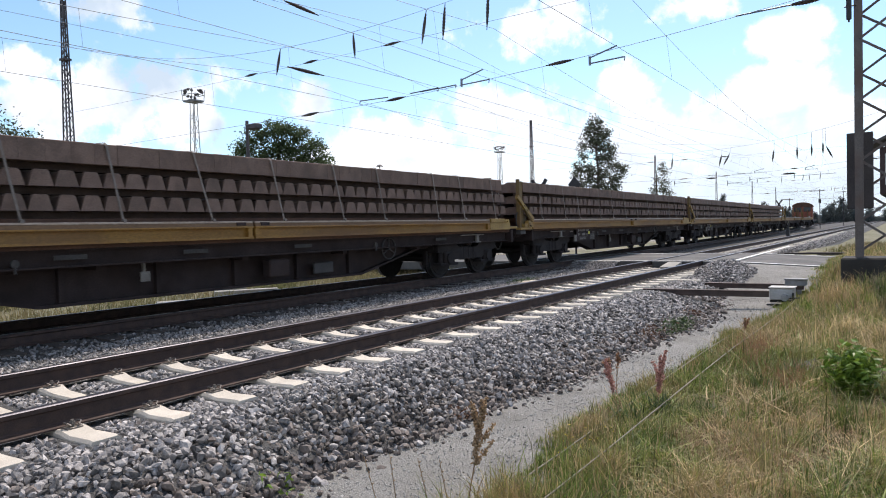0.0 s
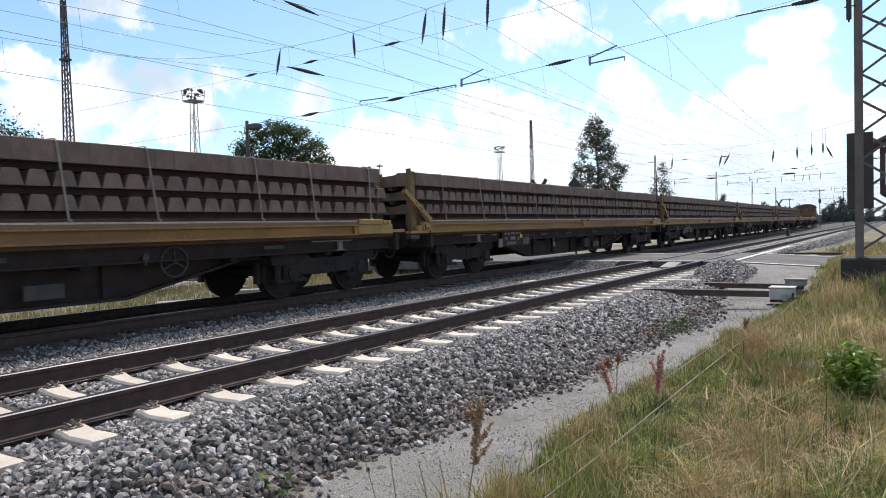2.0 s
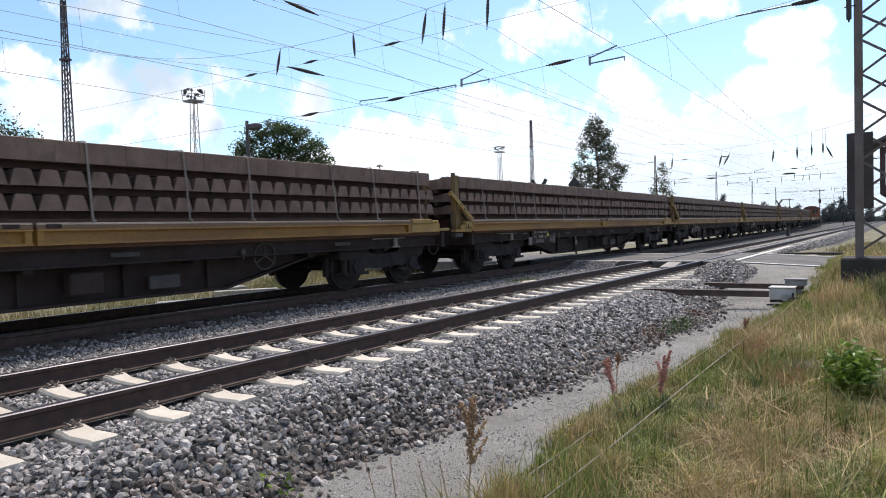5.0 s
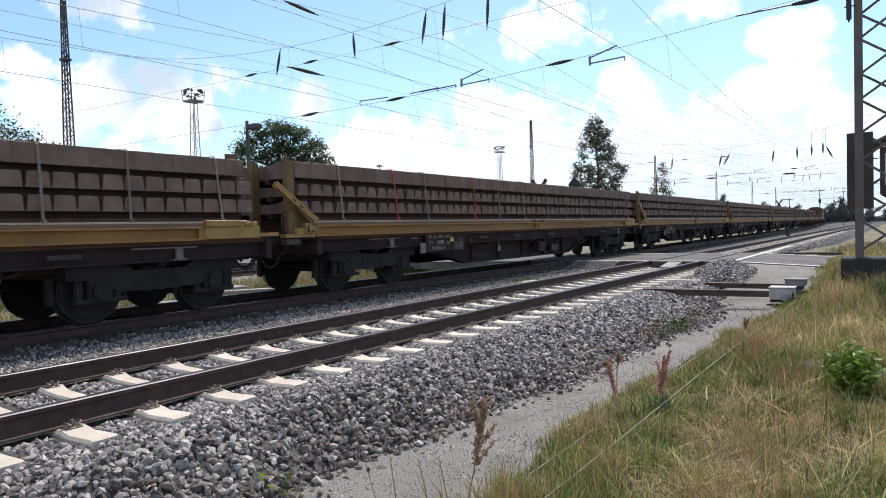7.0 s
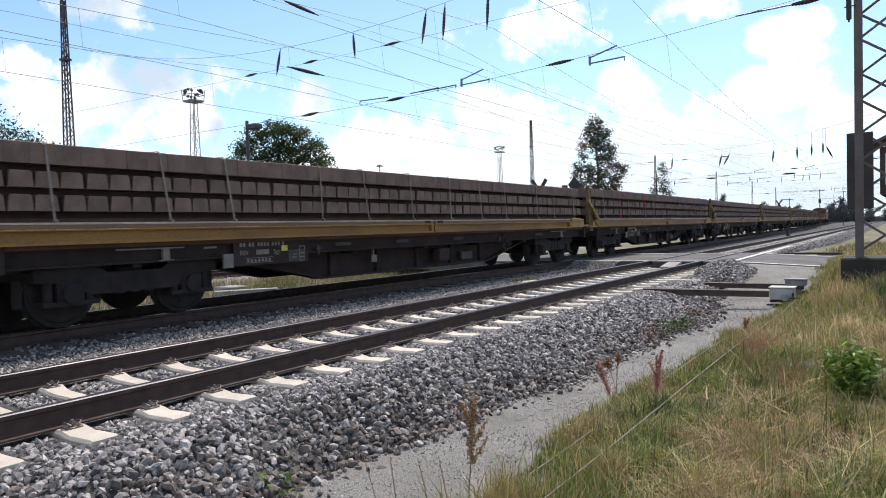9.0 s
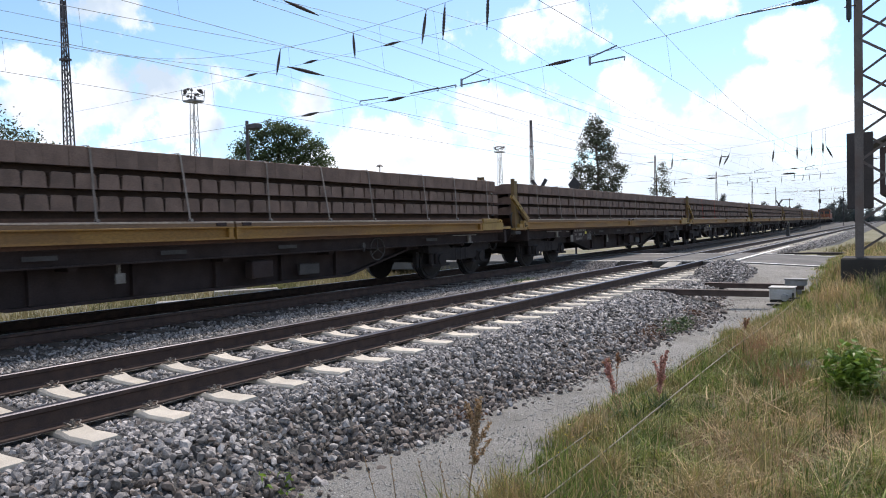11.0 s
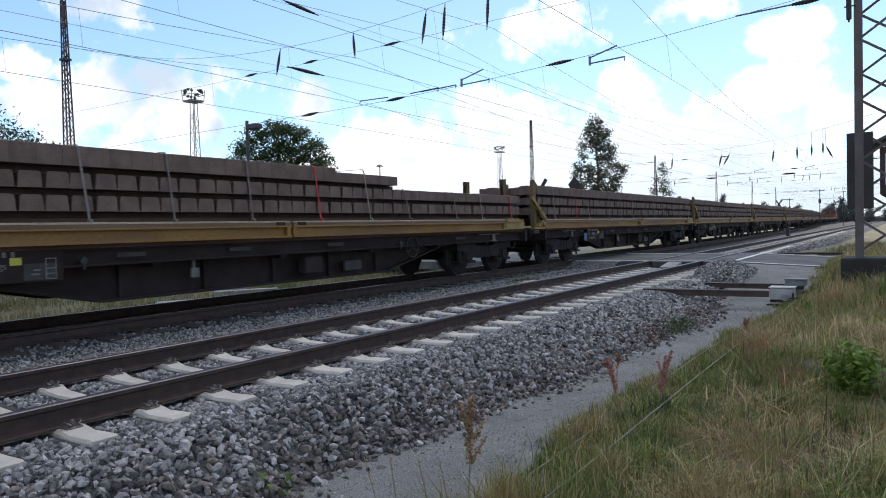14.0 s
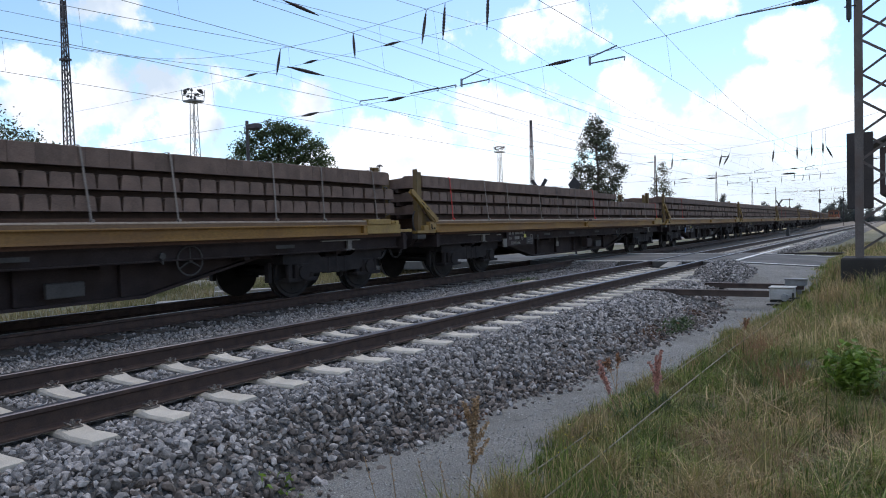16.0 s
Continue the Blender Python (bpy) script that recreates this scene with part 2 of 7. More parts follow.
M = {
    "ground": make_mat("dry_meadow_soil", (0.17, 0.145, 0.085), (0.10, 0.105, 0.05), 0.95, scale=0.7, fine=30, bump=0.6, bump_dist=0.03, stain=(0.22, 0.19, 0.13), stain_scale=0.3),
    "path": make_mat("fine_grey_gravel", (0.255, 0.245, 0.225), (0.20, 0.192, 0.175), 0.95, scale=1.6, fine=75, bump=1.0, bump_dist=0.02, stain=(0.15, 0.14, 0.12), stain_scale=2.5, stain_amount=0.5, speckle=0.5),
    # well below the stones' tone: the shade of their gaps is in this colour
    "bed": make_mat("ballast_bed", (0.10, 0.097, 0.094), (0.055, 0.053, 0.051), 0.95, scale=14, fine=45, bump=1.0, bump_dist=0.04),
    "old_bed": make_mat("oily_ballast_bed", (0.075, 0.068, 0.062), (0.035, 0.032, 0.03), 0.9, scale=3, fine=40, bump=1.0, bump_dist=0.03, stain=(0.02, 0.018, 0.016), stain_scale=1.0),
    "stone": make_mat("crushed_granite", (0.315, 0.29, 0.275), (0.165, 0.152, 0.143), 0.6, scale=30, fine=160, bump=0.4, bump_dist=0.006, island=0.8),
    "clean_stone": make_mat("fresh_crushed_granite", (0.30, 0.28, 0.265), (0.17, 0.158, 0.148), 0.8, scale=30, fine=160, bump=0.4, bump_dist=0.006, island=0.65),
    # brown dust plus the shaded look of the slope, both in the colour
    "dusty_shade_stone": make_mat("dusted_shaded_granite", (0.19, 0.158, 0.138), (0.105, 0.085, 0.072), 0.8, scale=30, fine=160, bump=0.4, bump_dist=0.006, island=0.65),
    "old_stone": make_mat("dusty_old_stone", (0.20, 0.19, 0.185), (0.13, 0.12, 0.115), 0.9, scale=30, fine=160, bump=0.4, bump_dist=0.006, island=0.5),
    "sleeper": make_mat("new_concrete", (0.60, 0.54, 0.455), (0.50, 0.445, 0.37), 0.85, scale=5, fine=120, bump=0.25, bump_dist=0.004, rand=0.08, stain=(0.5, 0.45, 0.38), stain_scale=3, stain_amount=0.3),
    "load": make_mat("used_concrete", (0.192, 0.129, 0.102), (0.132, 0.089, 0.071), 0.9, scale=4, fine=70, bump=0.35, bump_dist=0.006, rand=0.035, stain=(0.09, 0.065, 0.052), stain_scale=2.4, stain_amount=0.55),
    "rail_side": make_mat("rusty_rail_steel", (0.07, 0.042, 0.033), (0.042, 0.028, 0.025), 0.75, metal=0.3, scale=8, fine=90, bump=0.3, bump_dist=0.003),
    "rail_top": make_mat("polished_rail_head", (0.17, 0.16, 0.175), (0.11, 0.105, 0.115), 0.40, metal=1.0, scale=10, fine=90, bump=0.05, bump_dist=0.001, stretch=(8, 0.4, 1)),
    "clip": make_mat("clip_steel", (0.24, 0.22, 0.20), (0.10, 0.085, 0.075), 0.55, metal=0.7, scale=30, fine=150, bump=0.2, bump_dist=0.002),
    "wood_sleeper": make_mat("tarred_wood", (0.06, 0.048, 0.04), (0.035, 0.028, 0.024), 0.9, scale=3, fine=40, bump=0.6, bump_dist=0.01, rand=0.2, stretch=(0.3, 4, 4)),
    "yellow": make_mat("weathered_yellow_paint", (0.30, 0.158, 0.028), (0.215, 0.108, 0.024), 0.6, scale=2.2, fine=50, bump=0.15, bump_dist=0.003, stain=(0.16, 0.08, 0.04), stain_scale=1.5, stain_amount=0.6, stretch=(1, 0.35, 1)),
    "yellow_light": make_mat("pale_yellow_paint", (0.33, 0.215, 0.055), (0.24, 0.15, 0.042), 0.6, scale=3, fine=50, bump=0.15, bump_dist=0.003, stain=(0.2, 0.11, 0.05), stain_scale=2.5, stain_amount=0.5),
    "rust": make_mat("brown_rust", (0.11, 0.055, 0.034), (0.07, 0.036, 0.025), 0.85, metal=0.1, scale=3, fine=60, bump=0.3, bump_dist=0.004, stretch=(1, 0.4, 1)),
    "yellow_dark": make_mat("dull_olive_yellow_paint", (0.15, 0.098, 0.030), (0.10, 0.065, 0.024), 0.65, scale=3, fine=50, bump=0.15, bump_dist=0.003, stain=(0.14, 0.08, 0.04), stain_scale=2, stain_amount=0.5),
    "rail_brown": make_mat("brown_primer", (0.17, 0.098, 0.05), (0.13, 0.075, 0.04), 0.7, scale=3, fine=60, bump=0.2, bump_dist=0.003, stretch=(1, 0.3, 1)),
    "chalk": make_mat("faded_chalky_paint", (0.22, 0.205, 0.185), (0.15, 0.138, 0.125), 0.8, scale=6, fine=60, bump=0.1, bump_dist=0.002),
    "beam_rail": make_mat("rubbed_crane_rail", (0.42, 0.34, 0.28), (0.30, 0.22, 0.17), 0.4, metal=0.7, scale=4, fine=60, bump=0.1, bump_dist=0.002, stretch=(1, 0.3, 1)),
    "frame": make_mat("sooty_frame_steel", (0.042, 0.0295, 0.0285), (0.026, 0.0192, 0.0192), 0.85, metal=0.1, scale=3, fine=50, bump=0.3, bump_dist=0.005, stain=(0.03, 0.019, 0.015), stain_scale=1.4, stain_amount=0.5, spec=0.32),
    "wheel": make_mat("grimy_wheel_steel", (0.027, 0.023, 0.0225), (0.018, 0.0155, 0.0155), 0.75, metal=0.2, scale=6, fine=60, bump=0.2, bump_dist=0.004, spec=0.32),
    "bogie": make_mat("tarry_bogie_steel", (0.031, 0.0265, 0.0265), (0.021, 0.0182, 0.0187), 0.85, metal=0.1, scale=4, fine=50, bump=0.3, bump_dist=0.005, spec=0.25),
    "tread": make_mat("worn_tread", (0.4, 0.39, 0.38), (0.3, 0.29, 0.28), 0.35, metal=1.0, scale=6, fine=60, bump=0.05, bump_dist=0.002),
    "plate": make_mat("grey_data_panel", (0.05, 0.046, 0.044), (0.036, 0.033, 0.032), 0.7, scale=4, fine=40, bump=0.1, bump_dist=0.002),
    "white": make_mat("dull_white_paint", (0.5, 0.48, 0.45), (0.38, 0.365, 0.34), 0.7, scale=5, fine=60, bump=0.1, bump_dist=0.002),
    "label_yellow": make_mat("yellow_label", (0.6, 0.55, 0.08), (0.5, 0.45, 0.07), 0.6, scale=5, fine=60, bump=0.05, bump_dist=0.002),
    "strap": make_mat("grey_lashing_strap", (0.24, 0.20, 0.175), (0.17, 0.145, 0.125), 0.8, scale=8, fine=200, bump=0.2, bump_dist=0.002, rand=0.2),
    "red_strap": make_mat("red_lashing_strap", (0.58, 0.06, 0.045), (0.45, 0.05, 0.04), 0.8, scale=8, fine=200, bump=0.2, bump_dist=0.002),
    "batten": make_mat("dark_timber_batten", (0.06, 0.036, 0.027), (0.04, 0.025, 0.019), 0.9, scale=4, fine=50, bump=0.4, bump_dist=0.006),
    "mast": make_mat("grey_painted_steel", (0.14, 0.12, 0.112), (0.10, 0.085, 0.08), 0.65, metal=0.1, scale=2, fine=40, bump=0.15, bump_dist=0.004, stain=(0.12, 0.07, 0.05), stain_scale=1.5, stain_amount=0.5),
    "far_mast": make_mat("dark_mast_steel", (0.09, 0.08, 0.085), (0.06, 0.055, 0.06), 0.7, metal=0.2, scale=1, fine=20, bump=0.1),
    "galv": make_mat("galvanised_steel", (0.40, 0.41, 0.42), (0.30, 0.31, 0.32), 0.5, metal=0.6, scale=4, fine=40, bump=0.1, bump_dist=0.003),
    "wire": make_mat("catenary_wire", (0.25, 0.27, 0.31), (0.18, 0.20, 0.23), 0.6, metal=0.5, scale=2, fine=20, bump=0.0),
    "insulator": make_mat("brown_porcelain", (0.05, 0.035, 0.035), (0.035, 0.025, 0.025), 0.3, scale=4, fine=40, bump=0.0),
    "concrete": make_mat("aged_concrete", (0.36, 0.34, 0.31), (0.27, 0.255, 0.23), 0.9, scale=2, fine=60, bump=0.4, bump_dist=0.006, stain=(0.2, 0.18, 0.16), stain_scale=1.5),
    "dark_concrete": make_mat("stained_concrete", (0.04, 0.036, 0.032), (0.026, 0.024, 0.021), 0.9, scale=2, fine=40, bump=0.5, bump_dist=0.01),
    "asphalt": make_mat("worn_asphalt", (0.105, 0.10, 0.096), (0.072, 0.07, 0.068), 0.9, scale=1, fine=90, bump=0.4, bump_dist=0.008, stain=(0.24, 0.23, 0.21), stain_scale=0.8),
    "line": make_mat("white_road_paint", (0.82, 0.81, 0.78), (0.74, 0.72, 0.68), 0.8, scale=4, fine=60, bump=0.2, bump_dist=0.003),
    "box": make_mat("light_grey_cast_iron", (0.50, 0.50, 0.49), (0.40, 0.40, 0.39), 0.6, metal=0.2, scale=6, fine=60, bump=0.2, bump_dist=0.003),
    "channel": make_mat("rusty_channel", (0.10, 0.07, 0.06), (0.06, 0.045, 0.04), 0.8, metal=0.2, scale=4, fine=60, bump=0.3, bump_dist=0.004),
    "black": make_mat("black_enamel", (0.03, 0.03, 0.032), (0.02, 0.02, 0.022), 0.6, scale=3, fine=40, bump=0.1, bump_dist=0.003),
    "panel_back": make_mat("dark_signal_board", (0.06, 0.05, 0.05), (0.045, 0.038, 0.038), 0.75, scale=2, fine=30, bump=0.1, bump_dist=0.003),
    "grass": make_mat("meadow_grass", (0.125, 0.19, 0.034), (0.21, 0.225, 0.06), 0.6, scale=1.5, fine=3, bump=0.0, island=0.7, stain=(0.36, 0.255, 0.12), stain_scale=1.6, stain_amount=0.6, transmit=0.35),
    "grass_dark": make_mat("rank_green_grass", (0.10, 0.145, 0.03), (0.15, 0.17, 0.045), 0.6, scale=2.0, fine=3, bump=0.0, island=0.6, transmit=0.35),
    "weed_brown": make_mat("withered_weed", (0.17, 0.09, 0.055), (0.12, 0.07, 0.045), 0.85, scale=20, fine=90, bump=0.0, island=0.4, transmit=0.2),
    "petal": make_mat("yellow_petal", (0.75, 0.6, 0.05), (0.65, 0.5, 0.04), 0.6, scale=20, fine=60, bump=0.0, island=0.2, transmit=0.4),
    "path_grit": make_mat("pale_grit", (0.40, 0.385, 0.355), (0.30, 0.29, 0.27), 0.9, scale=30, fine=100, bump=0.0, island=0.4),
    "seed_pale": make_mat("pale_red_seed", (0.34, 0.17, 0.10), (0.28, 0.15, 0.08), 0.85, scale=20, fine=90, bump=0.0, island=0.35, transmit=0.25),
    "leaf_dull": make_mat("dull_weed_leaf", (0.07, 0.11, 0.035), (0.05, 0.08, 0.03), 0.6, scale=4, fine=20, bump=0.0, island=0.4, transmit=0.25),
    "grass_far": make_mat("wild_yellow_grass", (0.13, 0.14, 0.05), (0.24, 0.195, 0.09), 0.75, scale=0.4, fine=3, bump=0.0, island=0.4, stain=(0.33, 0.25, 0.14), stain_scale=0.5, stain_amount=0.7, transmit=0.3),
    "tree_leaf_pale": make_mat("grey_green_foliage", (0.10, 0.115, 0.06), (0.07, 0.085, 0.045), 0.6, scale=0.6, fine=3, bump=0.0, island=0.5, transmit=0.25),
    "yard_bed": make_mat("pale_dusty_ballast", (0.27, 0.25, 0.22), (0.18, 0.165, 0.145), 0.95, scale=1.2, fine=30, bump=0.8, bump_dist=0.03),
    "galv_dull": make_mat("dull_galvanised_steel", (0.22, 0.225, 0.23), (0.17, 0.175, 0.18), 0.7, metal=0.2, scale=1, fine=10, bump=0.0),
    "cabin": make_mat("dark_maroon_boards", (0.055, 0.03, 0.03), (0.04, 0.022, 0.022), 0.7, scale=2, fine=30, bump=0.2),
    # the pale base colour stands in for sky reflected in the glass
    "pane": make_mat("painted_reflection_pane", (0.62, 0.63, 0.62), (0.5, 0.52, 0.52), 0.2, scale=2, fine=10, bump=0.0),
    "straw": make_mat("dry_straw", (0.60, 0.465, 0.245), (0.34, 0.235, 0.12), 0.7, scale=1, fine=4, bump=0.0, island=0.5, transmit=0.3),
    "thatch": make_mat("matted_dead_grass", (0.36, 0.25, 0.145), (0.24, 0.155, 0.085), 0.85, scale=3, fine=20, bump=0.0, island=0.5, transmit=0.15),
    "seed": make_mat("red_sorrel_seed", (0.56, 0.30, 0.25), (0.44, 0.22, 0.18), 0.85, scale=20, fine=90, bump=0.0, island=0.35, transmit=0.4),
    "brown_seed": make_mat("brown_sorrel_seed", (0.42, 0.29, 0.17), (0.32, 0.21, 0.12), 0.85, scale=20, fine=90, bump=0.0, island=0.35, transmit=0.2),
    "leaf": make_mat("bright_leaf", (0.17, 0.265, 0.036), (0.10, 0.17, 0.027), 0.5, scale=4, fine=20, bump=0.0, island=0.4, transmit=0.45),
    "tree_leaf": make_mat("tree_foliage", (0.082, 0.118, 0.044), (0.05, 0.078, 0.032), 0.6, scale=0.6, fine=3, bump=0.0, island=0.5, transmit=0.35),
    "poplar_leaf": make_mat("grey_green_poplar_leaf", (0.085, 0.10, 0.06), (0.058, 0.068, 0.042), 0.6, scale=0.6, fine=3, bump=0.0, island=0.5, transmit=0.3),
    # blue-grey distance haze is mixed into this leaf colour
    "far_leaf": make_mat("haze_tinted_foliage", (0.135, 0.155, 0.15), (0.10, 0.118, 0.118), 0.8, scale=0.3, fine=2, bump=0.0, island=0.3, transmit=0.35),
    "bark": make_mat("tree_bark", (0.10, 0.08, 0.06), (0.06, 0.05, 0.04), 0.9, scale=6, fine=30, bump=0.5, bump_dist=0.02, stretch=(1, 1, 0.3)),
    "orange": make_mat("orange_red_machine_paint", (0.26, 0.075, 0.04), (0.19, 0.055, 0.032), 0.7, scale=2, fine=30, bump=0.1, bump_dist=0.003),
    "glass": make_mat("dark_window_glass", (0.03, 0.035, 0.04), (0.02, 0.025, 0.03), 0.12, scale=2, fine=20, bump=0.0),
    "roof": make_mat("tar_roof", (0.10, 0.09, 0.09), (0.07, 0.065, 0.065), 0.9, scale=2, fine=30, bump=0.2),
    "rope": make_mat("pale_wire_rope", (0.25, 0.22, 0.17), (0.18, 0.16, 0.12), 0.7, metal=0.2, scale=10, fine=90, bump=0.0),
    "blue": make_mat("faded_blue_plate", (0.06, 0.16, 0.34), (0.045, 0.12, 0.27), 0.6, scale=3, fine=40, bump=0.05),
}


# ---- mesh helpers ----
def box(bm, x0, x1, y0, y1, z0, z1, bevel=0.0):
    m = Matrix.LocRotScale(((x0 + x1) / 2, (y0 + y1) / 2, (z0 + z1) / 2), None, (abs(x1 - x0), abs(y1 - y0), abs(z1 - z0)))
    vs = bmesh.ops.create_cube(bm, size=1.0, matrix=m)["verts"]
    if bevel:
        es = list({e for v in vs for e in v.link_edges})
        bmesh.ops.bevel(bm, geom=es, offset=bevel, segments=1, affect="EDGES")
    return bm


def bar(bm, a, b, w, h=None, up=(0, 0, 1)):
    """A straight bar of w x h from a to b."""
    a, b = Vector(a), Vector(b)
    h = h or w
    d = (b - a)
    y = d.normalized()
    x = y.cross(Vector(up))
    if x.length < 1e-4:
        x = Vector((1, 0, 0))
    x.normalize()
    z = x.cross(y)
    c = (a + b) / 2
    m = Matrix((x * w, d, z * h)).transposed().to_4x4()
    m.translation = c
    bmesh.ops.create_cube(bm, size=1.0, matrix=m)
    return bm


def rod(bm, a, b, r0, r1=None, seg=8):
    a, b = Vector(a), Vector(b)
    d = b - a
    q = d.to_track_quat("Z", "Y").to_matrix().to_4x4()
    bmesh.ops.create_cone(bm, cap_ends=True, segments=seg, radius1=r0, radius2=r0 if r1 is None else r1, depth=d.length,
                          matrix=Matrix.Translation((a + b) / 2) @ q)
    return bm


def prism(bm, outline, y0, y1, axis="y"):
    """An outline of (x, z) points drawn out along y (or (y, z) along x)."""
    def at(p, s):
        return (p[0], s, p[1]) if axis == "y" else (s, p[0], p[1])
    a = [bm.verts.new(at(p, y0)) for p in outline]
    b = [bm.verts.new(at(p, y1)) for p in outline]
    k = len(outline)
    for i in range(k):
        bm.faces.new((a[i], a[(i + 1) % k], b[(i + 1) % k], b[i]))
    bm.faces.new(a[::-1])
    bm.faces.new(b)
    bmesh.ops.recalc_face_normals(bm, faces=bm.faces[:])
    return bm


def mesh_of(name, bm, mats, smooth=False):
    me = bpy.data.meshes.new(name)
    bm.to_mesh(me)
    bm.free()
    for m in (mats if isinstance(mats, (list, tuple)) else [mats]):
        me.materials.append(m)
    if smooth:
        for f in me.polygons:
            f.use_smooth = True
    return me


def part(name, bm, material, parent=None, label="", smooth=False, at=None):
    me = bm if isinstance(bm, bpy.types.Mesh) else mesh_of(name, bm, material, smooth)
    ob = new(name, me)
    if parent is not None:
        ob.parent = parent
    if at is not None:
        ob.matrix_basis = at
    if label:
        tagged(ob, label)
    return ob


def thing(name, label, category, at=None, group="", kind=""):
    ob = new(name)
    ob.empty_display_size = 0.2
    if at is not None:
        ob.matrix_basis = at
    return tagged(ob, label, category, group, kind)


def raw_mesh(name, verts, faces, mats, smooth=False):
    me = bpy.data.meshes.new(name)
    verts = np.asarray(verts, dtype=np.float32)
    faces = np.asarray(faces, dtype=np.int32)
    k = faces.shape[1]
    me.vertices.add(len(verts))
    me.vertices.foreach_set("co", verts.ravel())
    me.loops.add(faces.size)
    me.loops.foreach_set("vertex_index", faces.ravel())
    me.polygons.add(len(faces))
    me.polygons.foreach_set("loop_start", np.arange(0, faces.size, k, dtype=np.int32))
    me.update(calc_edges=True)
    if not smooth:
        me.shade_flat()
    for m in (mats if isinstance(mats, (list, tuple)) else [mats]):
        me.materials.append(m)
    return me


CLOUD = build_cloud()


# ---- the line of the train's track ----
def track_x(y):
    """The train's track runs straight past the camera, then draws away to the left down the line."""
    at, away = (30, 50, 85, 105, 121, 135, 148, 172, 205, 260, 420), (0, 0.45, 0.9, 1.6, 2.3, 3.4, 4.2, 5.1, 5.4, 6.0, 7.6)
    return TRAIN_X - sum(float(np.interp(y + d, at, away)) for d in (-12, -6, 0, 6, 12)) / 5


def on_track(y):
    """The pose of a vehicle whose rear end stands at y; its two bogies follow the rails."""
    a, b = y + BOGIES[0], y + BOGIES[1]
    xa, xb = track_x(a), track_x(b)
    turn = math.atan2(xa - xb, b - a)
    return Matrix.Translation((xa, a, 0)) @ pose(0, 0, 0, 0, 0, math.degrees(turn)) @ Matrix.Translation((0, -BOGIES[0], 0))


# ---- ground ----
def toe_x(y):
    """Where the near ballast ends, by the distance along the track."""
    return float(np.interp(y, [0, 8, 10.5, 13, 17, 19], [-3.52, -3.13, -2.87, -2.89, -3.13, -3.3])) + 0.08 * math.sin(y * 1.1) + 0.05 * math.sin(y * 2.7 + 1)


def edge_x(y):
    """Where the meadow begins."""
    return -2.62 + 0.12 * min(max(5.2 - y, 0), 1) + 0.045 * min(max(y, 0), 18) + 0.08 * math.sin(y * 1.4 + 2) + 0.05 * math.sin(y * 3.3)


def rise(y):
    """The ground beside the track climbs to the level crossing."""
    u = min(max((y - 14.5) / 6.5, 0), 1)
    return 0.43 * u * u * (3 - 2 * u)


def path_z(x, y):
    """The path's height: level beside the ballast, then up to the road's edge."""
    u = min(max((y - 14.5) / 6.5, 0), 1)
    road = -0.03 - 0.0537 * (max(x, -4.05) + 4.05) if x < -2 else -0.14 - 0.036 * (x + 2)
    return (GROUND + 0.02) + (road - 0.014 - GROUND - 0.02) * u * u * (3 - 2 * u)


def mound(x, y):
    """A low grassy heap round the foot of the broad mast."""
    return 0.30 * math.exp(-((x + 0.1) / 0.9) ** 2 - ((y - 15.9) / 2.0) ** 2)


